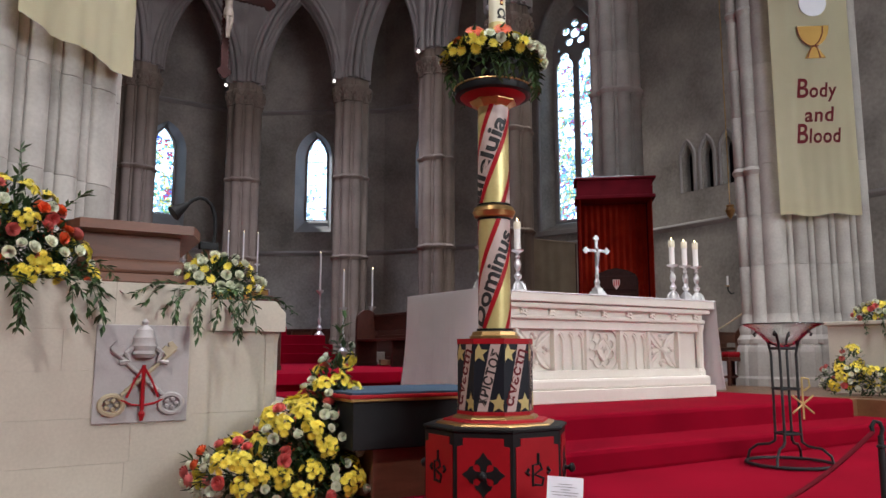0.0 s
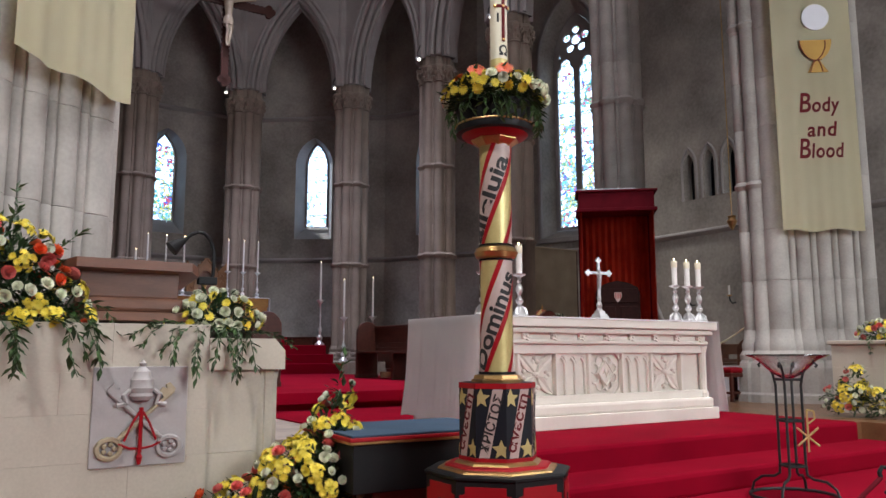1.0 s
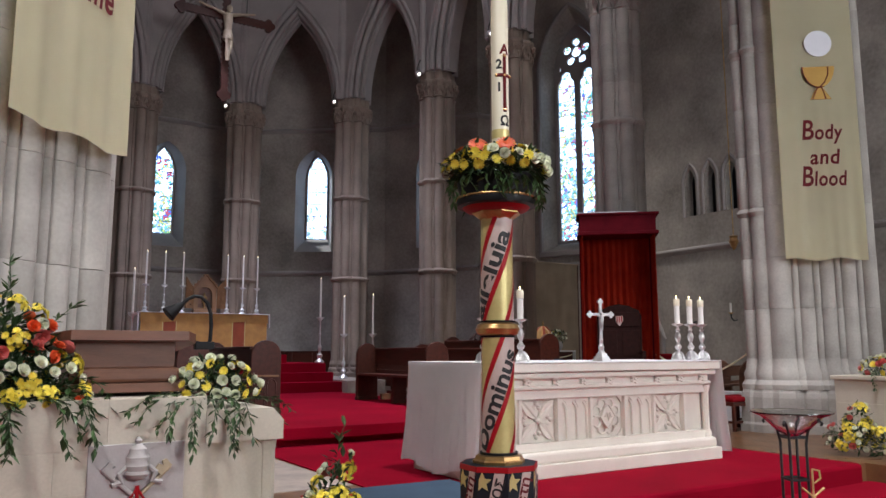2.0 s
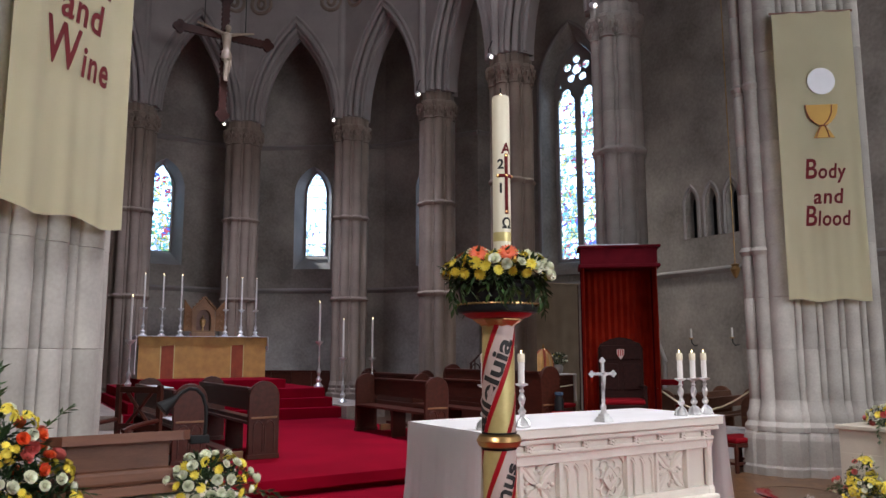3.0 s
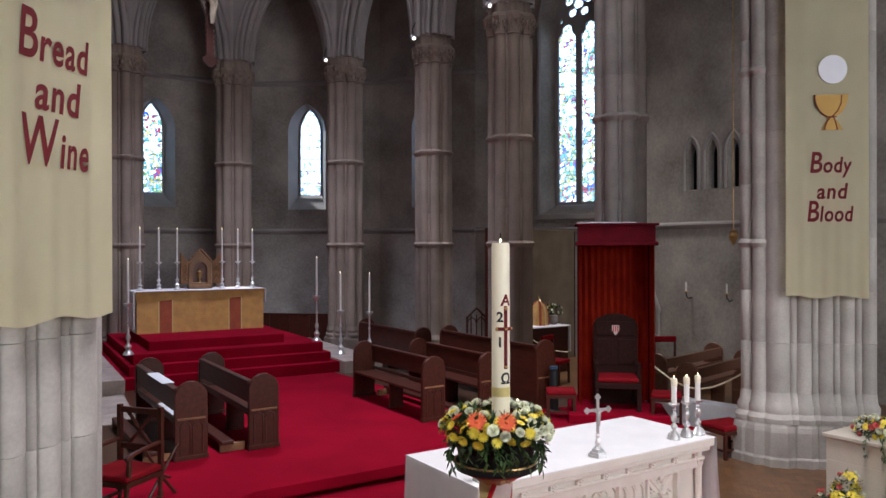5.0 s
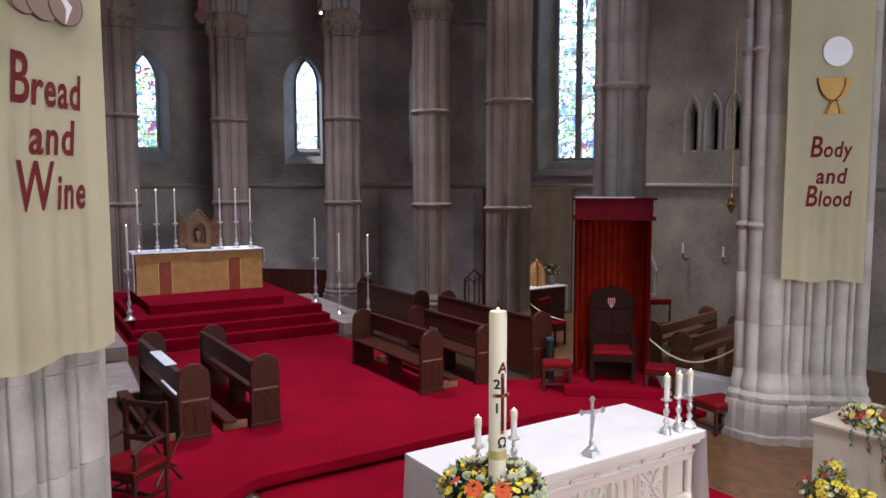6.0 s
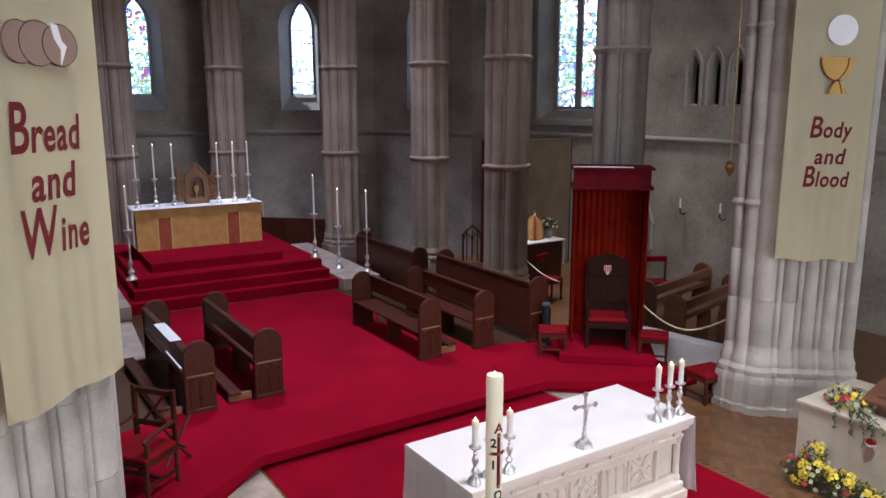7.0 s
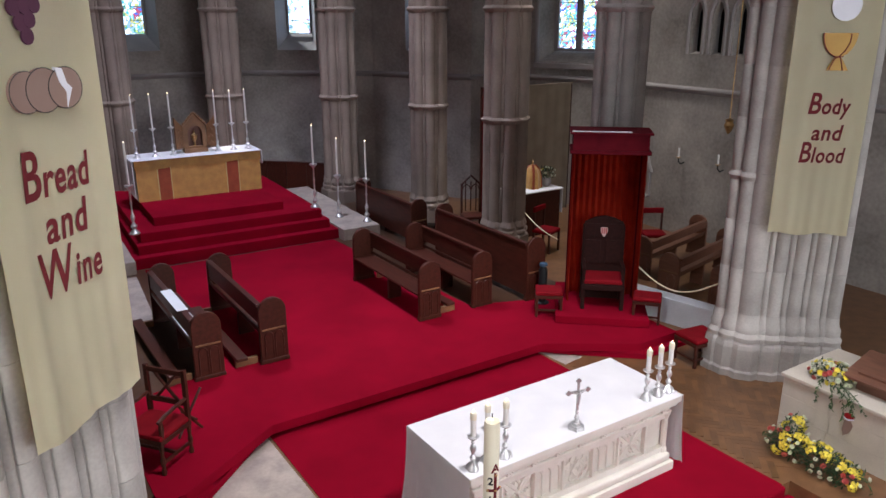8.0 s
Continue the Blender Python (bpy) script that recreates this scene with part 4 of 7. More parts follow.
part("cross_body", bm, SILVER, cross)
bm = bmesh.new()
lathe(bm, [(0.008, 0.24), (0.014, 0.30), (0.018, 0.34), (0.007, 0.36), (0.014, 0.375), (0.004, 0.395)], 8, 0, -0.016)
tube(bm, [(-0.07, -0.012, 0.37), (0, -0.016, 0.345), (0.07, -0.012, 0.37)], 0.006, 6)
part("relief", bm, SILVER, cross, smooth=True)

# ---- the paschal candle stand ----
PX, PY = 0.255, 3.70
OCT = radians(22.5)
stand = thing("paschal_candle_stand", pose(PX, PY, -0.31, 0, 0, -14), "painted octagonal candle stand in red, black, gold and white", "candle stand")


def octa(profile):
    return lathe(bmesh.new(), profile, 8, turn=OCT)


base = part("base", octa([(0.344, 0.0), (0.344, 0.395)]), BLACK, stand, "black-edged base with red panels")
for k in range(8):
    a = radians(45 * k)
    ap = 0.344 * math.cos(OCT)
    hw = 0.344 * math.sin(OCT)
    mk = Matrix.Rotation(a + math.pi / 2, 4, "Z") @ Matrix.Translation((0, -ap, 0))
    bm = bmesh.new()
    w, c = hw - 0.014, 0.026
    pts = [(-w, 0.03), (w, 0.03), (w, 0.335), (w - c, 0.34), (w - c, 0.372), (-w + c, 0.372), (-w + c, 0.34), (-w, 0.335)]
    plate(bm, pts, -0.004, 0.002)
    pn = part("panel", bm, REDPAINT, base, "red painted panel", m=mk)
    if k % 2 == 0:
        bm = bmesh.new()
        for q in range(4):
            ca, sa = math.cos(radians(90 * q)), math.sin(radians(90 * q))
            shape = [(-0.010, 0.0), (0.010, 0.0), (0.016, 0.036), (0.026, 0.046), (0.040, 0.044), (0.034, 0.062), (0.020, 0.070), (0.0, 0.098), (-0.020, 0.070), (-0.034, 0.062), (-0.040, 0.044), (-0.026, 0.046), (-0.016, 0.036)]
            plate(bm, [(x * ca - z * sa, 0.215 + x * sa + z * ca) for x, z in shape], -0.007, -0.003)
        part("painted_cross", bm, BLACK, base, "black flowered cross", m=mk)
        bm = lathe(bmesh.new(), [(0.016, 0), (0.010, 0.012), (0.010, 0.022), (0.021, 0.03), (0.021, 0.042), (0.008, 0.052)], 10)
        part("knob", bm, BLACK, base, "round black knob", smooth=True, m=mk @ pose(0, -0.004, 0.215, 90, 0, 0))
    else:
        bm = bmesh.new()
        tube(bm, [(-0.03, -0.006, 0.14), (-0.03, -0.006, 0.23), (0.01, -0.006, 0.235), (0.02, -0.006, 0.21), (-0.02, -0.006, 0.19), (0.03, -0.006, 0.17), (0.02, -0.006, 0.14), (-0.02, -0.006, 0.145)], 0.006, 5)
        tube(bm, [(0, -0.006, 0.23), (0, -0.006, 0.28)], 0.007, 5)
        tube(bm, [(-0.05, -0.006, 0.19), (-0.065, -0.006, 0.2), (-0.05, -0.006, 0.215)], 0.008, 5)
        tube(bm, [(0.05, -0.006, 0.19), (0.065, -0.006, 0.2), (0.05, -0.006, 0.215)], 0.008, 5)
        part("painted_monogram", bm, BLACK, base, "black painted monogram", m=mk @ pose(0, 0, 0.025))
part("base_rim", octa([(0.344, 0.395), (0.354, 0.400), (0.354, 0.410), (0.338, 0.415)]), BLACK, stand)
part("gold_step", octa([(0.292, 0.414), (0.288, 0.424), (0.266, 0.428)]), GOLD, stand)
part("red_step", octa([(0.262, 0.426), (0.254, 0.436), (0.228, 0.440)]), REDPAINT, stand)
part("gold_step", octa([(0.215, 0.439), (0.206, 0.450), (0.190, 0.457)]), GOLD, stand)
drum = part("lettered_drum", octa([(0.186, 0.452), (0.186, 0.812)]), NAVY, stand, "black octagonal drum with stars and Greek lettering")
for k in range(8):
    a = radians(45 * k)
    ap, hw = 0.186 * math.cos(OCT), 0.186 * math.sin(OCT)
    mk = Matrix.Rotation(a + math.pi / 2, 4, "Z") @ Matrix.Translation((0, -ap, 0.452))
    plate_bm = bmesh.new()
    plate(plate_bm, [(-hw, 0.335), (hw, 0.335), (hw, 0.36), (-hw, 0.36)], -0.003, 0.001)
    part("red_band", plate(bmesh.new(), [(-hw, 0.0), (hw, 0.0), (hw, 0.022), (-hw, 0.022)], -0.003, 0.001), REDPAINT, drum, m=mk)
    part("red_band", plate_bm, REDPAINT, drum, m=mk)
    bm = bmesh.new()
    plate(bm, [(-hw * 0.80, 0.024), (-hw * 0.12, 0.024), (hw * 0.80, 0.333), (hw * 0.12, 0.333)], -0.0025, 0.001)
    part("letter_band", bm, PINKPAINT, drum, "pale slanting band", m=mk)
    word, ink = (("ΧΡΙϹΤΟΣ", INK) if k % 2 == 0 else ("ανεϲτη", LETTER))
    lettering(word, 0.058 if k % 2 == 0 else 0.070, ink, "lettering", drum, mk @ pose(0, -0.004, 0.178, 0, -73, 0), depth=0.0008, width=0.27, bold=0.0015)
    for x, z in ((-0.048, 0.292), (0.046, 0.062)):
        bm = bmesh.new()
        pts = [(x + (0.046 if q % 2 == 0 else 0.021) * math.sin(radians(36 * q)), z + (0.046 if q % 2 == 0 else 0.021) * math.cos(radians(36 * q))) for q in range(10)]
        plate(bm, [(min(max(px, -hw + 0.001 * q), hw - 0.001 * q), pz) for q, (px, pz) in enumerate(pts)], -0.002, 0.001)
        part("star", bm, PALEGOLD, drum, "pale gold star", m=mk)
part("gold_collar", octa([(0.126, 0.812), (0.128, 0.824), (0.116, 0.830), (0.112, 0.846), (0.095, 0.850)]), GOLD, stand)
part("black_collar", lathe(bmesh.new(), [(0.090, 0.848), (0.090, 0.862)], 24), BLACK, stand, smooth=True)

CR = 0.078


def twist(x, phi0, z0, rad):
    """Writing carried up round the column; x runs along the band, y across it."""

    def f(p):
        z = z0 + p.x * 0.93 + p.y * 0.36
        phi = phi0 + (p.x * 0.36 - p.y * 0.93) / rad
        rr = rad + p.z
        return Vector((rr * math.sin(phi), -rr * math.cos(phi), z))

    return f


def column(z0, z1, word, phi):
    shaft = part("column", lathe(bmesh.new(), [(CR, z0), (CR, z1)], 32), PALEGOLD, stand, "gold column with spiral bands", smooth=True)
    turns = (z1 - z0) * 0.36 / 0.93 / CR
    for off, wide, mat, nm, d in ((0.0, 1.30, PINKPAINT, "white_spiral", 0.0015), (-0.82, 0.30, REDPAINT, "red_spiral", 0.0022), (0.82, 0.30, REDPAINT, "red_spiral", 0.0022), (3.14, 1.2, PINKPAINT, "white_spiral", 0.0015), (3.14 - 0.80, 0.30, REDPAINT, "red_spiral", 0.0022), (3.14 + 0.80, 0.30, REDPAINT, "red_spiral", 0.0022)):
        bm = bmesh.new()
        rows = []
        for i in range(41):
            t = i / 40
            c = phi + off + turns * (t - 0.5)
            rows.append([bm.verts.new(((CR + d) * math.sin(c + wide * (q / 6 - 0.5)), -(CR + d) * math.cos(c + wide * (q / 6 - 0.5)), z0 + (z1 - z0) * t)) for q in range(7)])
        for a, b in zip(rows, rows[1:]):
            quadstrip(bm, a, b)
        bmesh.ops.recalc_face_normals(bm, faces=bm.faces[:])
        part(nm, bm, mat, shaft, smooth=True)
    lettering(word, 0.112, INK, "lettering", shaft, Matrix(), bend=twist(0, phi, (z0 + z1) / 2 - 0.02, CR + 0.003), depth=0.0006, width=(z1 - z0) * 0.90, bold=0.003)


column(0.858, 1.405, "Dominus", -0.02)
column(1.47, 1.98, "alleluia", -0.34)
part("middle_ring", lathe(bmesh.new(), [(0.080, 1.405), (0.098, 1.415), (0.108, 1.439), (0.098, 1.461), (0.080, 1.471)], 28), GOLD, stand, smooth=True)
part("ring_edge", lathe(bmesh.new(), [(0.082, 1.398), (0.084, 1.407)], 28), BLACK, stand)
part("ring_edge", lathe(bmesh.new(), [(0.082, 1.471), (0.084, 1.479)], 28), BLACK, stand)
part("capital", octa([(0.080, 1.972), (0.088, 1.982), (0.116, 2.000), (0.122, 2.004), (0.122, 2.016)]), GOLD, stand)
part("pan_underside", lathe(bmesh.new(), [(0.115, 2.008), (0.152, 2.020), (0.178, 2.045)], 32), REDPAINT, stand, smooth=True)
part("pan_rim", lathe(bmesh.new(), [(0.176, 2.035), (0.194, 2.040), (0.199, 2.056), (0.196, 2.076), (0.178, 2.076)], 32), BLACK, stand, "black rim", smooth=True)
bm = bmesh.new()
tube(bm, [(0.197 * math.cos(radians(3 * k)), 0.197 * math.sin(radians(3 * k)), 2.076 + 0.003 * (k % 2)) for k in range(120)], 0.005, 5, closed=True)
part("rope_moulding", bm, GOLD, stand, "thin gilt rope edge")
part("trough", lathe(bmesh.new(), [(0.176, 2.076), (0.180, 2.10), (0.200, 2.18), (0.196, 2.186), (0.06, 2.18), (0.05, 2.10)], 32), BLACK, stand, smooth=True)

candle = thing("paschal_candle", pose(PX + 0.026, PY, 1.80, 0, 0, 0), "tall thick ivory candle marked with letters, numbers and a cross", "candle")
KR = 0.044
part("wax", lathe(bmesh.new(), [(KR, 0.0), (KR, 0.99), (KR * 0.93, 1.012), (KR * 0.5, 1.007), (0.006, 0.998)], 28), WAX, candle, smooth=True)
part("wick", lathe(bmesh.new(), [(0.003, 1.03), (0.003, 1.06)], 6), BLACK, candle)
part("gilt_band", lathe(bmesh.new(), [(KR + 0.001, 0.275), (KR + 0.001, 0.32)], 28), PALEGOLD, candle, "faint gilt band", smooth=True)


def round_candle(phi0, z0, rad):
    def f(p):
        phi = phi0 + p.x / rad
        return Vector(((rad + p.z) * math.sin(phi), -(rad + p.z) * math.cos(phi), z0 + p.y))

    return f


for txt, ph, z, size, mat in (("A", 0.50, 0.735, 0.075, LETTER), ("2", -0.16, 0.655, 0.066, INK), ("1", -0.16, 0.535, 0.066, INK), ("Ω", 0.50, 0.36, 0.07, INK)):
    lettering(txt, size, mat, "numeral" if txt in "21" else "letter", candle, Matrix(), bend=round_candle(ph, z, KR + 0.001), depth=0.0006, bold=0.002)
bm = bmesh.new()
col = [(KR * 1.02 * math.sin(0.46), -KR * 1.02 * math.cos(0.46))]
tube(bm, [(col[0][0], col[0][1], 0.41 + 0.3 * k / 10) for k in range(11)], 0.009, 6)
tube(bm, [(KR * 1.02 * math.sin(p), -KR * 1.02 * math.cos(p), 0.60) for p in (-0.45, -0.2, 0.1, 0.4, 0.7, 1.0, 1.3)], 0.009, 6)
part("painted_cross", bm, LETTER, candle, "red cross with five grains")
for p, z in ((0.46, 0.70), (0.46, 0.60), (0.46, 0.42), (-0.45, 0.60), (1.3, 0.60)):
    bm = bmesh.new()
    bmesh.ops.create_icosphere(bm, subdivisions=1, radius=0.010)
    part("grain", bm, GOLD, candle, smooth=True, m=pose(KR * 1.1 * math.sin(p), -KR * 1.1 * math.cos(p), z))
flame(candle, 1.015, 0.004, 0.02)

# ---- the black chest with the blue top behind the candle stand ----
chest = thing("blue_topped_chest", pose(-0.15, 4.36, -0.31, 0, 0, 30), "low black chest with a blue top edged in red and gold", "chest")
part("lower_box", boxed(-0.40, 0.34, -0.28, 0.28, 0.0, 0.26, 0.006), DESKWOOD, chest, "plain brown lower box")
part("upper_box", boxed(-0.53, 0.38, -0.32, 0.32, 0.26, 0.50, 0.006), BLACK, chest)
part("gold_edge", boxed(-0.55, 0.40, -0.34, 0.34, 0.50, 0.516, 0.004), GOLD, chest)
part("red_edge", boxed(-0.56, 0.41, -0.35, 0.35, 0.516, 0.535, 0.004), REDPAINT, chest)
part("top", boxed(-0.545, 0.395, -0.335, 0.335, 0.535, 0.548, 0.004), BLUETOP, chest)

# ---- banners ----


def banner(name, a, b, z0, z1, label, wave):
    """A hung cloth from its left foot a to its right foot b (world x, y)."""
    pa, pb = Vector((*a, 0)), Vector((*b, 0))
    d = pb - pa
    m = Matrix.Translation(pa) @ Matrix.Rotation(math.atan2(d.y, d.x), 4, "Z")
    bn = thing(name, m, label, "banner", "banners on the crossing piers")
    L = d.length
    bm = bmesh.new()
    grid = []
    nx, nz = 40, 30
    for i in range(nx + 1):
        row = []
        for j in range(nz + 1):
            x, f = L * i / nx, 1 - j / nz
            y = 0.005 * math.sin(i * 0.42 + wave) + f * 0.006 * math.sin(i * 0.55 + wave) + f * f * 0.004 * math.sin(i * 1.1 + 2 * wave)
            z = z0 + (z1 - z0) * j / nz + (0.018 * math.sin(i * 0.28 + wave) * (1 - j / nz))
            row.append(bm.verts.new((x, y, z)))
        grid.append(row)
    for p, q in zip(grid, grid[1:]):
        quadstrip(bm, p, q)
    bmesh.ops.solidify(bm, geom=bm.faces[:], thickness=0.004)
    bmesh.ops.recalc_face_normals(bm, faces=bm.faces[:])
    part("cloth", bm, BANNER, bn, smooth=True)
    bm = tube(bmesh.new(), [(-0.03, 0.01, z1), (L + 0.03, 0.01, z1)], 0.016, 8)
    part("hanging_rod", bm, DESKWOOD, bn)
    return bn, L


def on_cloth(x0, zc, L, z0, z1, wave):
    """Carries writing onto the folds of a banner."""

    def f(p):
        x, z = x0 + p.x, zc + p.y
        i, low = 40 * x / L, 1 - (z - z0) / (z1 - z0)
        y = 0.005 * math.sin(i * 0.42 + wave) + low * 0.006 * math.sin(i * 0.55 + wave) + low * low * 0.004 * math.sin(i * 1.1 + 2 * wave)
        return Vector((x, y - 0.0058 - p.z, z))

    return f


def disc(bm, cx, cz, rx, rz, y0, y1, n=28, rot=0.0):
    plate(bm, [(cx + rx * math.cos(2 * math.pi * k / n) * math.cos(rot) - rz * math.sin(2 * math.pi * k / n) * math.sin(rot), cz + rx * math.cos(2 * math.pi * k / n) * math.sin(rot) + rz * math.sin(2 * math.pi * k / n) * math.cos(rot)) for k in range(n)], y0, y1)
    return bm


YF = -0.0175
rb, L = banner("hanging_banner", (4.33, 9.47), (5.31, 9.36), 2.17, 5.96, "cream cloth banner with a chalice and dark red lettering", 0.4)
for txt, z, x in (("Body", 3.82, 0.54), ("and", 3.49, 0.555), ("Blood", 3.24, 0.53)):
    lettering(txt, 0.27, LETTER, "lettering", rb, Matrix(), bend=on_cloth(x, z, L, 2.17, 5.96, 0.4), depth=0.0004, lean=0.14, spacing=1.10, cap=1.36 if txt[0].isupper() else 1.0, width={"Body": 0.50, "and": 0.37, "Blood": 0.55}[txt], bold=0.006)
part("host", disc(bmesh.new(), 0.558, 5.005, 0.172, 0.178, YF - 0.002, YF + 0.01), WHITE, rb, "white round host")
bm = bmesh.new()
cup = [(0.34, 4.69)] + [(0.54 - 0.2 * math.cos(radians(q)), 4.69 - 0.28 * math.sin(radians(q))) for q in range(10, 171, 16)] + [(0.74, 4.69)]
plate(bm, cup, YF - 0.002, YF + 0.01)
plate(bm, [(0.50, 4.50), (0.58, 4.50), (0.57, 4.42), (0.68, 4.25), (0.42, 4.25), (0.51, 4.42)], YF - 0.004, YF + 0.01)
part("chalice", bm, CHALICE, rb, "gold chalice")
bm = bmesh.new()
tube(bm, [(x, YF - 0.005, z) for x, z in cup[:7]], 0.007, 5)
for pts in ([(0.66, 4.68), (0.655, 4.58), (0.61, 4.48), (0.54, 4.41)], [(0.53, 4.42), (0.49, 4.36), (0.45, 4.25)], [(0.56, 4.42), (0.59, 4.34), (0.61, 4.25)], [(0.49, 4.415), (0.54, 4.41), (0.60, 4.415)]):
    tube(bm, [(x, YF - 0.006, z) for x, z in pts], 0.007, 5)
part("chalice_outline", bm, LETTER, rb, "dark brown outline stitching")

lb, L = banner("hanging_banner", (-2.425, 4.07), (-2.208, 5.10), 2.36, 6.15, "cream cloth banner with bread, grapes and dark red lettering", 1.7)
for txt, z, x in (("Bread", 4.03, 0.53), ("and", 3.71, 0.555), ("Wine", 3.42, 0.54)):
    lettering(txt, 0.30, LETTER, "lettering", lb, Matrix(), bend=on_cloth(x, z, L, 2.36, 6.15, 1.7), depth=0.0004, lean=0.14, spacing=1.10, cap=1.36 if txt[0].isupper() else 1.0, width={"Bread": 0.60, "and": 0.39, "Wine": 0.57}[txt], bold=0.006)
for cx, rx, rz in ((0.355, 0.13, 0.118), (0.50, 0.15, 0.128), (0.68, 0.15, 0.122)):
    bm = disc(bmesh.new(), cx, 4.505, rx, rz, YF - 0.003 - cx * 0.022, YF + 0.01)
    loaf = part("loaf", bm, BREAD, lb, "brown cloth loaf")
    bm = tube(bmesh.new(), [(cx + rx * math.cos(radians(q)), YF - 0.003 - cx * 0.022, 4.505 + rz * math.sin(radians(q))) for q in range(0, 360, 15)], 0.0028, 5, closed=True)
    part("outline", bm, INK, loaf)
bm = bmesh.new()
plate(bm, [(0.60, 4.63), (0.66, 4.62), (0.69, 4.53), (0.73, 4.50), (0.67, 4.39), (0.68, 4.48), (0.63, 4.54)], YF - 0.024, YF - 0.004)
part("broken_crumb", bm, WHITE, lb, "white broken bread")
for k, (x, z) in enumerate(((0.45, 4.81), (0.41, 4.885), (0.48, 4.90), (0.37, 4.965), (0.45, 4.975), (0.53, 4.98), (0.35, 5.05), (0.43, 5.06), (0.51, 5.07))):
    part("grape", disc(bmesh.new(), x, z, 0.048, 0.048, YF - 0.003 - 0.001 * k, YF + 0.01, 16), PURPLE, lb, "purple cloth grape")

# ---- flowers ----


def daisy_mesh(name, mat, petals, layers, cup):
    bm = bmesh.new()
    for ly in range(layers):
        rr, zz = 1.0 - 0.28 * ly, 0.10 * ly
        for k in range(petals):
            a = 2 * math.pi * (k + 0.5 * ly) / petals
            w = math.pi / petals * 1.05
            pts = [(0.12, 0, zz), (0.62 * rr, -w, zz + cup * 0.55), (1.0 * rr, -w * 0.45, zz + cup), (1.0 * rr, w * 0.45, zz + cup), (0.62 * rr, w, zz + cup * 0.55)]
            bm.faces.new([bm.verts.new((r * math.cos(a + o), r * math.sin(a + o), z)) for r, o, z in pts])
    lathe(bm, [(0.2, 0.02), (0.24, 0.12), (0.12, 0.2)], 7)
    me = bpy.data.meshes.new(name)
    bm.to_mesh(me)
    bm.free()
    me.materials.append(mat)
    return me


def rose_mesh(name, mat):
    bm = bmesh.new()
    for ly, (n, r0, r1, h) in enumerate(((6, 0.35, 0.98, 0.30), (6, 0.32, 0.92, 0.72), (5, 0.28, 0.66, 1.0), (4, 0.15, 0.34, 1.08))):
        for k in range(n):
            a = 2 * math.pi * (k + 0.37 * ly) / n
            w = math.pi / n * 1.25
            g = [[(r0 * 0.4, -w, 0.0), (r0 * 0.4, w, 0.0)], [(0.5 * (r0 + r1) * 1.05, -w, h * 0.5), (0.5 * (r0 + r1) * 1.12, 0, h * 0.5), (0.5 * (r0 + r1) * 1.05, w, h * 0.5)], [(r1, -w * 0.8, h * 0.95), (r1 * 1.05, 0, h), (r1, w * 0.8, h * 0.95)]]
            v = [[bm.verts.new((r * math.cos(a + o), r * math.sin(a + o), z)) for r, o, z in row] for row in g]
            bm.faces.new((v[0][0], v[0][1], v[1][2], v[1][1], v[1][0]))
            bm.faces.new((v[1][0], v[1][1], v[2][1], v[2][0])), bm.faces.new((v[1][1], v[1][2], v[2][2], v[2][1]))
    me = bpy.data.meshes.new(name)
    bm.to_mesh(me)
    bm.free()
    me.materials.append(mat)
    for p in me.polygons:
        p.use_smooth = True
    return me


BLOOMS = {"y": daisy_mesh("yellow_bloom", YELLOW, 12, 3, 0.22), "w": rose_mesh("white_bloom", WHITEPETAL), "o": rose_mesh("orange_bloom", ORANGE), "p": rose_mesh("pink_bloom", PINK), "g": daisy_mesh("orange_daisy", ORANGE, 18, 2, 0.12)}


def leaf(bm, p, d, size, wide=0.36):
    """One folded pointed leaf from p along d."""
    d = d.normalized()
    s = d.cross(Vector((0.13, 0.2, 1))).normalized()
    n = s.cross(d)
    a = [bm.verts.new(q) for q in (p, p + d * size * 0.45 + s * size * wide * 0.5 + n * size * 0.06, p + d * size, p + d * size * 0.5 - n * size * 0.03)]
    b = bm.verts.new(p + d * size * 0.45 - s * size * wide * 0.5 + n * size * 0.06)
    bm.faces.new((a[0], a[1], a[3])), bm.faces.new((a[1], a[2], a[3]))
    bm.faces.new((a[0], a[3], b)), bm.faces.new((a[3], a[2], b))


def spray(bm, pts, size, rnd):
    """A thin stem with leaves on both sides."""
    pts = [Vector(p) for p in pts]
    tube(bm, pts, 0.0022, 4)
    for a, b in zip(pts, pts[1:]):
        d = (b - a)
        n = max(1, int(d.length / (size * 0.42)))
        for k in range(n):
            p = a + d * (k + rnd.random()) / n
            for q in (-1, 1):
                out = d.normalized() * 0.8 + Vector((rnd.uniform(-1, 1), rnd.uniform(-1, 1), rnd.uniform(-0.6, 0.4))) * 0.9
                leaf(bm, p, out, size * rnd.uniform(0.7, 1.25))


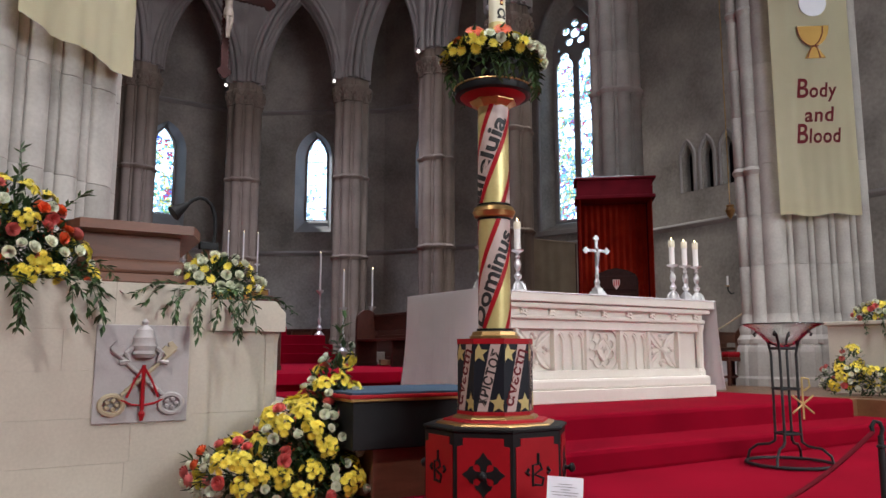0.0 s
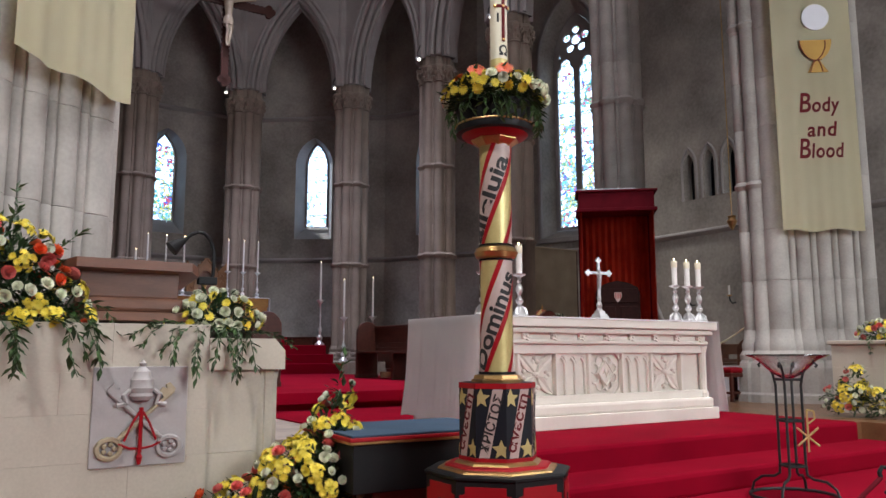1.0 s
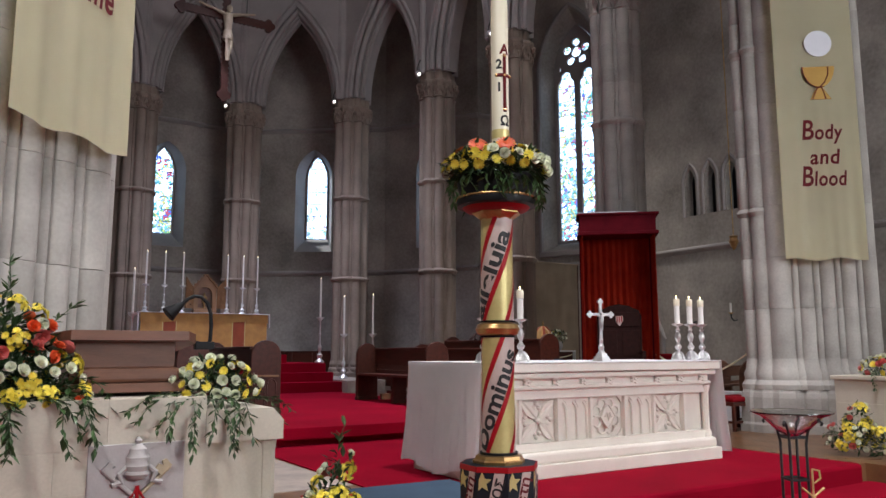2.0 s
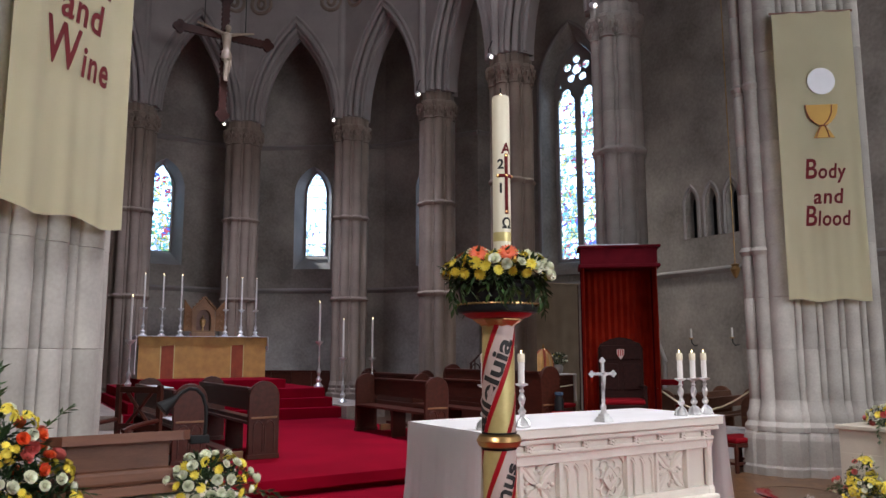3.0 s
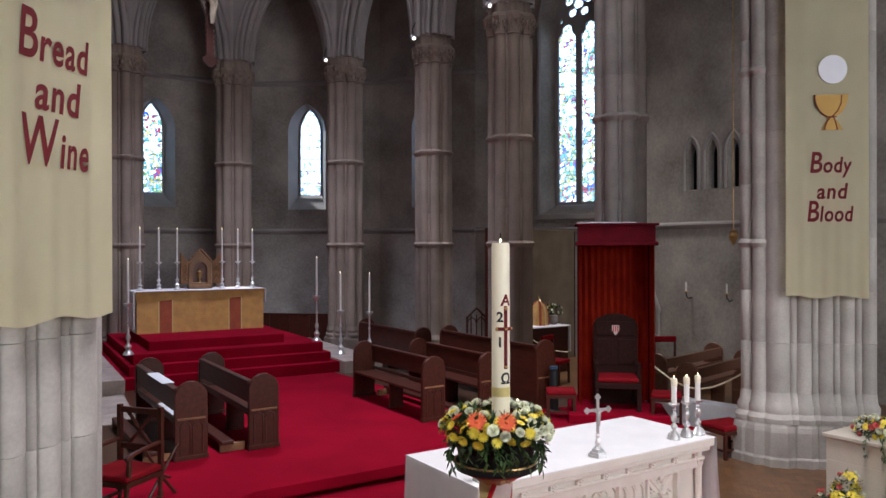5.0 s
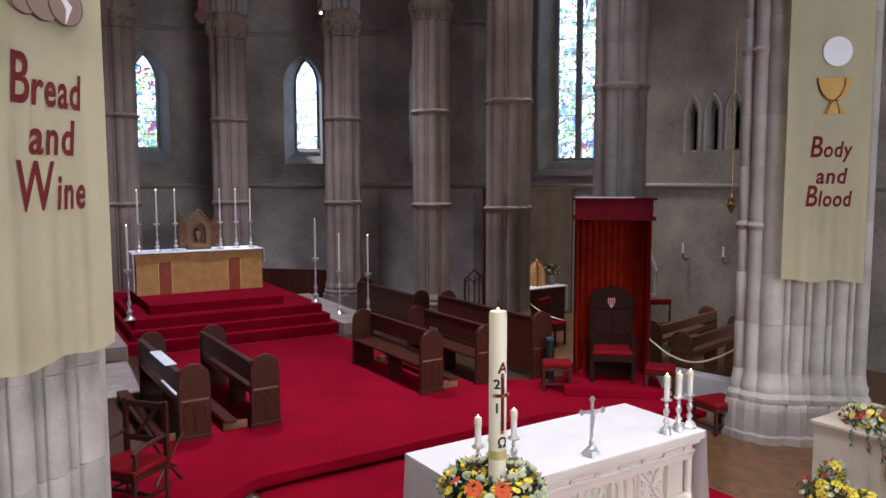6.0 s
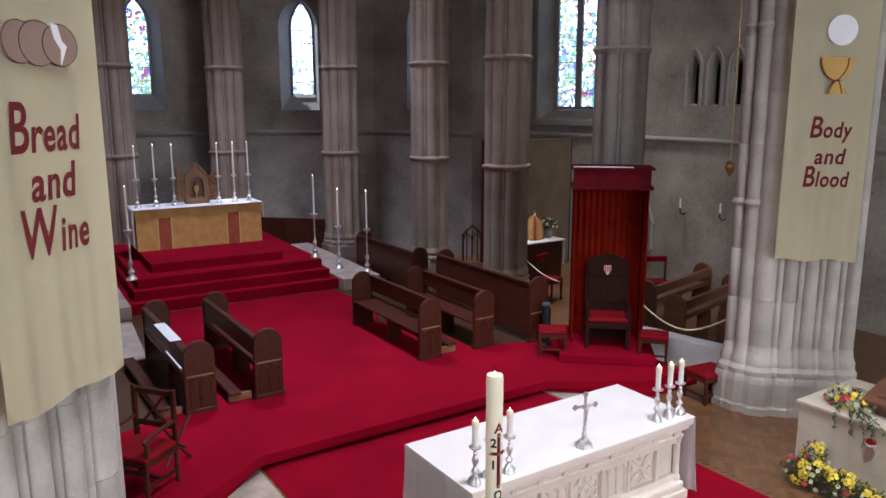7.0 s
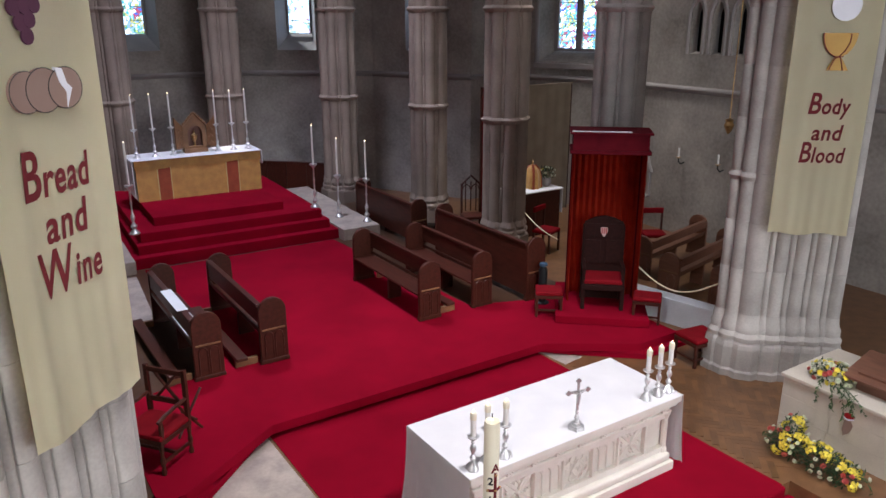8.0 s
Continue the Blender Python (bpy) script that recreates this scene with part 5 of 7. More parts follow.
def arrangement(name, m, label, hulls, counts, seed, sprays=(), leaves=500, leafsize=0.05, bloom=0.03, clusters=True, group="flower arrangements"):
    """Flowers over ellipsoids (cx, cy, cz, rx, ry, rz): leaves within and blooms on the outside that faces up and out."""
    rnd = random.Random(seed)
    ob = thing(name, m, label, "flowers", group)
    vol = sum(h[3] * h[4] * h[5] for h in hulls)

    def pick():
        q = rnd.random() * vol
        for h in hulls:
            q -= h[3] * h[4] * h[5]
            if q <= 0:
                return h
        return hulls[-1]

    def direction(low=-0.35):
        while True:
            d = Vector((rnd.gauss(0, 1), rnd.gauss(0, 1), rnd.gauss(0, 1))).normalized()
            if d.z > low:
                return d

    bm = bmesh.new()
    for k in range(leaves):
        h, d = pick(), direction(-0.7)
        r = rnd.uniform(0.35, 0.98)
        p = Vector((h[0] + d.x * h[3] * r, h[1] + d.y * h[4] * r, h[2] + d.z * h[5] * r))
        leaf(bm, p, d + Vector((rnd.uniform(-0.9, 0.9), rnd.uniform(-0.9, 0.9), rnd.uniform(-0.7, 0.7))), leafsize * rnd.uniform(0.6, 1.4))
    part("foliage", bm, DARKLEAF, ob, "dense dark green leaves")["kind"] = "stuff"
    if sprays:
        bm = bmesh.new()
        for pts in sprays:
            spray(bm, pts, leafsize * 1.05, rnd)
        part("trailing_leaves", bm, LEAF, ob, "trailing sprays of pointed leaves")["kind"] = "stuff"
    placed = []
    for kind, n, size in counts:
        done, tries = 0, 0
        while done < n and tries < 60 * n:
            tries += 1
            h, d = pick(), direction(-0.3)
            p = Vector((h[0] + d.x * h[3] * 1.02, h[1] + d.y * h[4] * 1.02, h[2] + d.z * h[5] * 1.02))
            if any(((p.x - g[0]) / g[3]) ** 2 + ((p.y - g[1]) / g[4]) ** 2 + ((p.z - g[2]) / g[5]) ** 2 < 0.82 for g in hulls):
                continue
            if any((p - q).length < (size + r) * 0.78 for q, r in placed):
                continue
            nm = {"y": "yellow_bloom", "w": "white_bloom", "o": "orange_bloom", "p": "pink_bloom", "g": "orange_daisy"}[kind]
            q = d.to_track_quat("Z", "Y").to_matrix().to_4x4()
            if kind == "y" and clusters:
                for c in range(11):
                    a, out = (2.4 * c + rnd.uniform(-0.2, 0.2), size * 0.30 * math.sqrt(c) * rnd.uniform(0.9, 1.1))
                    o = Vector((out * math.cos(a), out * math.sin(a), size * 0.3 - out * out / size * 0.55 + rnd.uniform(-0.006, 0.006)))
                    tilt = Vector((o.x, o.y, size * 0.8)).to_track_quat("Z", "Y").to_matrix().to_4x4()
                    share(nm, BLOOMS["y"], ob, Matrix.Translation(p) @ q @ Matrix.Translation(o) @ tilt @ pose(0, 0, 0, rnd.uniform(-18, 18), rnd.uniform(-18, 18), rnd.uniform(0, 70)) @ Matrix.Scale(size * rnd.uniform(0.34, 0.44), 4))
            else:
                share(nm, BLOOMS[kind], ob, Matrix.Translation(p) @ q @ pose(0, 0, 0, rnd.uniform(-30, 30), rnd.uniform(-30, 30), rnd.uniform(0, 90)) @ Matrix.Scale(size * rnd.uniform(0.85, 1.15), 4))
            placed.append((p, size))
            done += 1
    return ob


# wreath round the paschal candle: a ring of small hulls
ring = [(0.165 * math.cos(radians(q)), 0.165 * math.sin(radians(q)), 0.145, 0.09, 0.088, 0.082) for q in range(0, 360, 30)]
tr = [[(0.19 * math.cos(radians(q)), 0.19 * math.sin(radians(q)), 0.12), (0.235 * math.cos(radians(q + 4)), 0.235 * math.sin(radians(q + 4)), 0.05), (0.225 * math.cos(radians(q + 9)), 0.225 * math.sin(radians(q + 9)), 0.02 - 0.5 * dz)] for q, dz in ((250, 0.0), (262, 0.07), (268, 0.05), (275, 0.06), (283, 0.03), (300, 0.02), (320, 0.06), (330, 0.08), (338, 0.12), (350, 0.06), (5, 0.1), (30, 0.05), (60, 0.08), (90, 0.04), (120, 0.1), (150, 0.05), (190, 0.10), (200, 0.06), (215, 0.05), (230, 0.0))]
wreath = arrangement("flower_wreath", pose(PX, PY, 1.775), "ring of yellow, white and orange flowers round the tall candle", ring, (("g", 3, 0.034), ("w", 46, 0.027), ("y", 84, 0.027), ("o", 3, 0.03)), 4, tr, 1700, 0.046, clusters=False)
for x, y, z, q in ((-0.10, -0.190, 0.212, 20), (0.035, -0.212, 0.214, 65), (0.03, 0.19, 0.232, 10)):
    share("orange_daisy", BLOOMS["g"], wreath, pose(x, y, z, 58 if y < 0 else -30, 0, 0) @ pose(0, 0, 0.01, 0, 0, q) @ Matrix.Scale(0.046, 4))

# ---- the ambo with the carved keys ----
AM = M(-3.24, -1.2, -0.31)
ambo = thing("ambo", AM, "cream stone reading desk of large smooth blocks with a carved plaque", "ambo", "stone ambos")
part("body", boxed(-2.9, -0.42, 0.02, 1.1, 0, 1.10), AMBOSTONE, ambo)
part("end_pier", boxed(-0.42, -0.06, 0.05, 1.0, 0, 0.86), AMBOSTONE, ambo)
bm = bmesh.new()
plate(bm, [(-0.419, 0.862), (0.0, 0.862), (0.0, 0.965), (-0.06, 1.03), (-0.419, 1.03)], -0.004, 1.06)
part("coping", bm, AMBOSTONE, ambo, "chamfered coping")
bm = lathe(bmesh.new(), [(0.075, 0.0), (0.075, 0.02), (0.06, 0.05), (0.06, 0.80), (0.07, 0.86)], 8, -0.07, 0.10, turn=OCT)
part("corner_shaft", bm, AMBOSTONE, ambo)
# ashlar facing, one stone at a time
rnd = random.Random(8)
for r, (z0, z1) in enumerate(((0.0, 0.21), (0.21, 0.43), (0.43, 0.66), (0.66, 0.86), (0.86, 1.10))):
    x = -2.9
    while x < -0.43:
        x1 = min(x + rnd.uniform(0.38, 0.66), -0.42)
        if x1 > -0.6:
            x1 = -0.42
        part("block", boxed(x + 0.0005, x1 - 0.0005, 0.0, 0.03, z0 + 0.0005, z1 - 0.0005), AMBOSTONE, ambo)
        x = x1
for z0, z1 in ((0.0, 0.43), (0.43, 0.86)):
    part("block", boxed(-0.4188, -0.14, 0.028, 0.06, z0 + 0.0012, z1 - 0.0012), AMBOSTONE, ambo)
plaque = part("plaque", boxed(-0.975, -0.525, -0.014, 0.004, 0.40, 0.885, 0.004), GREYRELIEF, ambo, "square plaque with a tiara over crossed keys")
cxp, czp = -0.75, 0.645
bm = lathe(bmesh.new(), [(0.045, 0.0), (0.058, 0.02), (0.052, 0.035), (0.06, 0.06), (0.054, 0.075), (0.056, 0.10), (0.045, 0.115), (0.04, 0.14), (0.012, 0.165), (0.018, 0.18), (0.004, 0.197)], 14)
part("tiara", bm, GREYRELIEF, plaque, "ridged tiara", smooth=True, m=pose(cxp, -0.015, czp + 0.075))
for sx, mat in ((-1, GREYRELIEF), (1, OLDGOLD)):
    bm = bmesh.new()
    a, b = Vector((cxp + sx * 0.155, -0.022, czp + 0.12)), Vector((cxp - sx * 0.10, -0.028, czp - 0.11))
    tube(bm, [a, b], 0.011, 8)
    for t in (0.72, 0.80, 0.9):
        p = a + (b - a) * t
        bmesh.ops.create_icosphere(bm, subdivisions=1, radius=0.016, matrix=Matrix.Translation(p))
    c = Vector((cxp - sx * 0.14, -0.024, czp - 0.155))
    tube(bm, [(c.x + 0.055 * math.cos(radians(q)), c.y, c.z + 0.047 * math.sin(radians(q))) for q in range(0, 360, 24)], 0.013, 6, closed=True)
    for q in range(5):
        bmesh.ops.create_icosphere(bm, subdivisions=1, radius=0.014, matrix=Matrix.Translation((c.x + 0.026 * math.cos(radians(72 * q)), c.y, c.z + 0.022 * math.sin(radians(72 * q)))))
    d = (a - b).normalized()
    n = Vector((-d.z, 0, d.x)) * -sx
    plate(bm, [(a.x + d.x * e - n.x * f, a.z + d.z * e - n.z * f) for e, f in ((0.01, 0.0), (0.01, 0.045), (-0.01, 0.05), (-0.02, 0.03), (-0.03, 0.05), (-0.06, 0.045), (-0.06, 0.0))], -0.034, -0.014)
    part("key", bm, mat, plaque, "grey stone key" if sx < 0 else "gilt key", smooth=False)
    bm = bmesh.new()
    tube(bm, [(cxp + sx * 0.05, -0.02, czp + 0.13), (cxp + sx * 0.085, -0.03, czp + 0.10), (cxp + sx * 0.07, -0.03, czp + 0.06), (cxp + sx * 0.115, -0.03, czp + 0.05)], 0.014, 6)
    part("lappet", bm, GREYRELIEF, plaque)
bm = bmesh.new()
tube(bm, [(cxp - 0.10, -0.03, czp - 0.13), (cxp - 0.05, -0.035, czp - 0.155), (cxp, -0.035, czp - 0.16), (cxp + 0.06, -0.035, czp - 0.15), (cxp + 0.10, -0.03, czp - 0.13)], 0.006, 6)
for x in (-0.075, 0.075):
    tube(bm, [(cxp, -0.036, czp + 0.03), (cxp + x * 0.5, -0.036, czp - 0.03), (cxp + x, -0.036, czp - 0.12)], 0.006, 6)
tube(bm, [(cxp, -0.036, czp + 0.04), (cxp, -0.036, czp - 0.18)], 0.010, 6)
lathe(bm, [(0.008, czp - 0.235), (0.016, czp - 0.20), (0.006, czp - 0.18)], 8, cxp, -0.034)
part("red_cord", bm, REDPAINT, plaque, "red cord and tassel")

desk = thing("reading_desk", AM @ pose(-0.78, 0.48, 1.12), "brown wooden sloping lectern top on the stone ambo", "lectern")
part("foot", boxed(-0.30, 0.30, -0.26, 0.24, 0.0, 0.05, 0.006), DESKWOOD, desk)
part("foot", boxed(-0.275, 0.275, -0.235, 0.22, 0.05, 0.13, 0.02), DESKWOOD, desk)
part("upright", boxed(-0.25, 0.25, -0.21, 0.20, 0.13, 0.27, 0.004), DESKWOOD, desk)
bm = bmesh.new()
poly = [(-0.28, -0.30), (0.30, -0.30), (0.37, -0.16), (0.37, 0.28), (-0.35, 0.28), (-0.35, -0.16)]
prism(bm, poly, 0.235, 0.285)
bm.verts.ensure_lookup_table()
for v in bm.verts:
    v.co.z += -(v.co.y - 0.28) * 0.10 - 0.02
part("slope", bm, DESKWOOD, desk, "sloping board")
bm = bmesh.new()
tube(bm, [(0.38, -0.1, 0.26), (0.45, -0.1, 0.245), (0.468, -0.1, 0.28), (0.47, -0.1, 0.36), (0.465, -0.1, 0.43), (0.445, -0.1, 0.49), (0.41, -0.1, 0.525), (0.37, -0.1, 0.53), (0.33, -0.1, 0.51), (0.295, -0.1, 0.475)], 0.011, 8)
lamp_ob = thing("reading_lamp", AM @ pose(-0.78, 0.48, 1.12), "black gooseneck reading lamp clipped to the wooden desk", "lamp")
part("gooseneck", bm, BLACK, lamp_ob, smooth=True)
bm = lathe(bmesh.new(), [(0.014, 0.0), (0.022, 0.025), (0.046, 0.10), (0.043, 0.104)], 14)
part("shade", bm, BLACK, lamp_ob, smooth=True, m=Matrix.Translation((0.305, -0.1, 0.485)) @ Vector((-1.0, 0, -0.8)).to_track_quat("Z", "Y").to_matrix().to_4x4())
part("clamp", boxed(0.38, 0.49, -0.12, -0.08, 0.225, 0.27, 0.005), BLACK, lamp_ob)

# flowers on and before the ambo
rs = random.Random(21)


def trails(rows, rnd):
    out = []
    for x, y, z, dx, dy, drop in rows:
        pts = [(x, y, z)]
        for k in range(1, 5):
            f = k / 4
            pts.append((x + dx * (f ** 0.7) + rnd.uniform(-0.015, 0.015), y + dy * (f ** 0.6), z + 0.03 * math.sin(3.1 * f) - 0.74 * drop * f ** 1.6))
        out.append(pts)
    return out


arrangement("flower_arrangement", AM @ pose(-1.37, 0.22, 1.10), "large arrangement of yellow, orange, pink and white flowers", [(0, 0, 0.12, 0.36, 0.22, 0.20), (-0.05, 0, 0.30, 0.28, 0.18, 0.20), (0.12, -0.02, 0.02, 0.28, 0.2, 0.10)],
            (("y", 24, 0.056), ("o", 24, 0.034), ("p", 14, 0.036), ("w", 32, 0.030)), 11,
            trails([(0.25, -0.15, 0.02, 0.17, -0.14, 0.34), (0.15, -0.2, 0.02, 0.2, -0.12, 0.26), (0.05, -0.2, 0.0, 0.02, -0.12, 0.30), (-0.15, -0.2, 0.0, -0.06, -0.12, 0.24), (-0.3, -0.2, 0, -0.1, -0.1, 0.22), (0.28, -0.1, 0.06, 0.14, -0.14, 0.16), (-0.05, -0.2, 0.0, 0.1, -0.12, 0.2), (0.2, -0.2, 0.02, 0.1, -0.13, 0.38), (0.3, -0.15, 0.03, 0.12, -0.15, 0.30), (0.1, -0.2, 0.0, -0.05, -0.12, 0.34), (-0.22, -0.2, 0, 0.03, -0.1, 0.3), (0.0, -0.2, 0.0, 0.06, -0.13, 0.24), (0.33, -0.1, 0.1, 0.16, -0.1, 0.2)], rs)
            + [[(0.0, 0, 0.45), (0.03, 0, 0.56), (0.02, 0, 0.68)], [(0.2, 0, 0.35), (0.3, 0, 0.45), (0.36, 0, 0.50)], [(-0.1, 0, 0.45), (-0.18, 0, 0.55)]], 1900, 0.060)
arrangement("flower_arrangement", AM @ pose(-0.32, 0.28, 1.035), "low yellow and white flowers trailing over the stone coping", [(0, 0, 0.08, 0.27, 0.19, 0.12), (0.02, 0, 0.16, 0.18, 0.14, 0.10)],
            (("y", 34, 0.029), ("w", 32, 0.029)), 12,
            trails([(-0.10, -0.20, 0.05, -0.10, -0.17, 0.30), (-0.18, -0.20, 0.05, -0.18, -0.16, 0.20), (0.0, -0.20, 0.05, 0.0, -0.17, 0.34), (0.08, -0.2, 0.05, 0.04, -0.17, 0.30), (-0.2, -0.18, 0.06, -0.26, -0.17, 0.16), (0.2, 0.0, 0.03, 0.28, 0.0, 0.12), (0.2, 0.0, 0.03, 0.22, -0.05, 0.20), (0.03, -0.2, 0.05, 0.02, -0.18, 0.24), (-0.14, -0.2, 0.05, -0.06, -0.18, 0.36), (-0.05, -0.2, 0.05, -0.05, -0.18, 0.28), (0.05, -0.2, 0.05, -0.02, -0.18, 0.38), (-0.16, -0.2, 0.05, -0.15, -0.17, 0.26), (-0.2, -0.15, 0.07, -0.3, -0.2, 0.10)], rs), 700, 0.05, clusters=False)
arrangement("flower_arrangement", AM @ pose(0.01, -0.30, 0.0), "tall bank of yellow, white and pink flowers beside the ambo", [(-0.28, 0.02, 0.14, 0.30, 0.24, 0.18), (0.02, 0.02, 0.26, 0.30, 0.24, 0.24), (0.16, 0.06, 0.44, 0.18, 0.16, 0.20), (0.20, 0.08, 0.60, 0.10, 0.10, 0.14), (0.23, 0.08, 0.72, 0.07, 0.07, 0.11), (-0.05, -0.02, 0.08, 0.42, 0.28, 0.14)],
            (("y", 48, 0.056), ("p", 20, 0.034), ("o", 9, 0.032), ("w", 60, 0.027)), 13,
            [[(0.22, 0.08, 0.80), (0.23, 0.08, 0.88), (0.26, 0.08, 0.94)], [(0.1, 0.05, 0.55), (0.05, 0.03, 0.64)], [(-0.5, 0, 0.2), (-0.6, -0.02, 0.25)]], 2000, 0.058)

# ---- the second ambo ----
BM = M(3.22, -0.55, 0.0, -90)
amb2 = thing("ambo", BM, "cream stone reading desk of smooth blocks with a small coloured shield", "ambo", "stone ambos")
part("body", boxed(0.02, 1.9, 0.03, 1.2, 0, 0.72), AMBOSTONE, amb2)
for z0, z1 in ((0.0, 0.24), (0.24, 0.48), (0.48, 0.72)):
    x = 0.0
    while x < 1.88:
        x1 = min(x + rnd.uniform(0.45, 0.7), 1.9)
        part("block", boxed(x + 0.001, x1 - 0.001, 0.0, 0.03, z0 + 0.001, z1 - 0.001), AMBOSTONE, amb2)
        x = x1
part("coping", boxed(-0.03, 1.95, -0.03, 1.2, 0.72, 0.765, 0.01), AMBOSTONE, amb2)
bm = bmesh.new()
plate(bm, [(0.79, 0.50), (0.86, 0.51), (0.89, 0.46), (0.86, 0.36), (0.80, 0.31), (0.78, 0.38)], -0.012, 0.004)
part("shield", bm, BREAD, amb2, "small brown painted shield")
part("shield_hat", disc(bmesh.new(), 0.835, 0.565, 0.055, 0.042, -0.014, 0.004), REDPAINT, amb2, "red hat over the shield")
part("shield_fringe", tube(bmesh.new(), [(0.78, -0.012, 0.535), (0.83, -0.014, 0.52), (0.89, -0.012, 0.545)], 0.010, 6), WHITE, amb2)
desk2 = thing("reading_desk", BM @ pose(0.95, 0.48, 0.765), "brown wooden lectern top on the second stone ambo", "lectern")
part("upright", boxed(-0.25, 0.25, -0.18, 0.2, 0.0, 0.22, 0.006), DESKWOOD, desk2)
bm = boxed(-0.38, 0.38, -0.28, 0.28, 0.22, 0.25, 0.004)
for v in bm.verts:
    v.co.z += v.co.y * 0.3
part("slope", bm, DESKWOOD, desk2)
arrangement("flower_arrangement", BM @ pose(0.42, 0.30, 0.765), "low arrangement of yellow and white flowers on the second ambo", [(0, 0, 0.07, 0.26, 0.2, 0.13)], (("y", 22, 0.034), ("w", 24, 0.032), ("p", 6, 0.03)), 31,
            trails([(0.1, -0.22, 0.05, 0.16, -0.18, 0.30), (0.15, -0.22, 0.05, 0.34, -0.18, 0.24), (0.0, -0.22, 0.05, 0.05, -0.18, 0.26), (-0.15, 0, 0, -0.15, -0.1, 0.1), (0.2, -0.2, 0.06, 0.42, -0.2, 0.18), (0.18, -0.22, 0.05, 0.22, -0.18, 0.36), (0.2, -0.2, 0.06, 0.30, -0.2, 0.14)], rs), 380, 0.05, clusters=False)
arrangement("flower_arrangement", BM @ pose(0.62, -0.42, 0.0), "bank of yellow and white flowers on the parquet before the ambo", [(-0.22, 0, 0.15, 0.24, 0.2, 0.18), (0.2, 0, 0.12, 0.34, 0.22, 0.16), (-0.18, 0.05, 0.34, 0.14, 0.13, 0.16), (0.5, 0, 0.1, 0.2, 0.2, 0.12)],
            (("y", 24, 0.060), ("w", 30, 0.026), ("p", 10, 0.03)), 32, trails([(-0.3, 0, 0.2, -0.2, -0.05, 0.06), (-0.35, 0, 0.15, -0.16, 0.05, 0.1), (0.5, 0, 0.15, 0.3, 0, 0.14)], rs), 1200, 0.058)
arrangement("flower_arrangement", BM @ pose(1.12, 0.72, 0.99), "tall yellow and white flowers behind the wooden lectern top", [(0, 0, 0.12, 0.26, 0.24, 0.2), (0, 0.1, 0.26, 0.2, 0.18, 0.16)], (("y", 10, 0.055), ("w", 14, 0.03), ("p", 6, 0.03)), 33, (), 500, 0.055)

# ---- the font: an iron stand with a glass bowl ----
font = thing("font_stand", pose(2.29, 5.10, -0.30) @ Matrix.Diagonal((1, 1, 0.955, 1)), "black wrought-iron stand holding a wide glass bowl", "font")
bm = tube(bmesh.new(), [(0.27 * math.cos(radians(q)), 0.27 * math.sin(radians(q)), 0.015) for q in range(0, 360, 12)], 0.011, 8, closed=True)
part("base_ring", bm, IRON, font, smooth=True)
for k in range(4):
    a = radians(90 * k + 50)
    ca, sa = math.cos(a), math.sin(a)
    prof = [(0.27, 0.02), (0.255, 0.08), (0.20, 0.125), (0.12, 0.135), (0.085, 0.16), (0.08, 0.22), (0.08, 0.50), (0.08, 0.76), (0.095, 0.84), (0.13, 0.90), (0.17, 0.915), (0.185, 0.90), (0.175, 0.885)]
    bm = tube(bmesh.new(), [(r * ca, r * sa, z) for r, z in prof], 0.009, 7)
    part("leg", bm, IRON, font, smooth=True)
for z in (0.215, 0.52, 0.80):
    bm = tube(bmesh.new(), [(0.084 * math.cos(radians(q)), 0.084 * math.sin(radians(q)), z) for q in (50, 140, 230, 320)], 0.010, 6, closed=True)
    part("collar", bm, IRON, font)
bm = bmesh.new()
tube(bm, [(0, 0, 0.32), (0, 0, 0.60)], 0.0065, 6)
tube(bm, [(0, 0, 0.60), (0.045, 0, 0.59), (0.05, 0, 0.54), (0.01, 0, 0.51)], 0.0065, 6)
tube(bm, [(-0.07, 0, 0.36), (0.07, 0, 0.48)], 0.0065, 6)
tube(bm, [(-0.07, 0, 0.48), (0.07, 0, 0.36)], 0.0065, 6)
part("monogram", bm, PALEGOLD, font, "pale gold chi-rho sign", smooth=True, m=pose(0.06, -0.11, 0.0))
bowl = part("bowl", lathe(bmesh.new(), [(0.02, 0.80), (0.08, 0.83), (0.13, 0.875), (0.19, 0.935), (0.262, 0.965), (0.260, 0.972), (0.186, 0.945), (0.126, 0.884), (0.076, 0.84), (0.02, 0.812)], 32, caps=True), CLEARGLASS, font, "wide shallow clear glass bowl", smooth=True)

# ---- rope post and notice card ----
post = thing("rope_post", pose(2.06, 3.62, -0.31), "slim black barrier post with a hooked top", "barrier post")
bm = lathe(bmesh.new(), [(0.10, 0), (0.10, 0.012), (0.018, 0.03), (0.016, 0.30), (0.022, 0.305), (0.022, 0.315), (0.013, 0.32), (0.013, 0.36)], 12)
part("pole", bm, IRON, post, smooth=True)
bm = tube(bmesh.new(), [(0, 0, 0.35), (0.012, 0, 0.39), (0.0, 0, 0.42), (-0.025, 0, 0.425), (-0.04, 0, 0.40), (-0.035, 0, 0.375)], 0.010, 8)
part("hook", bm, IRON, post, smooth=True)
bm = bmesh.new()
pts = [(-0.035 - 0.95 * k / 16, -0.40 * k / 16, 0.375 - 0.30 * math.sin(math.pi * 0.62 * k / 16)) for k in range(17)]
tube(bm, pts, 0.011, 8)
rope = tagged(link("barrier_rope", bm, MAROON, m=pose(2.06, 3.62, -0.31)), "dark red twisted barrier rope hung from the post", "rope")

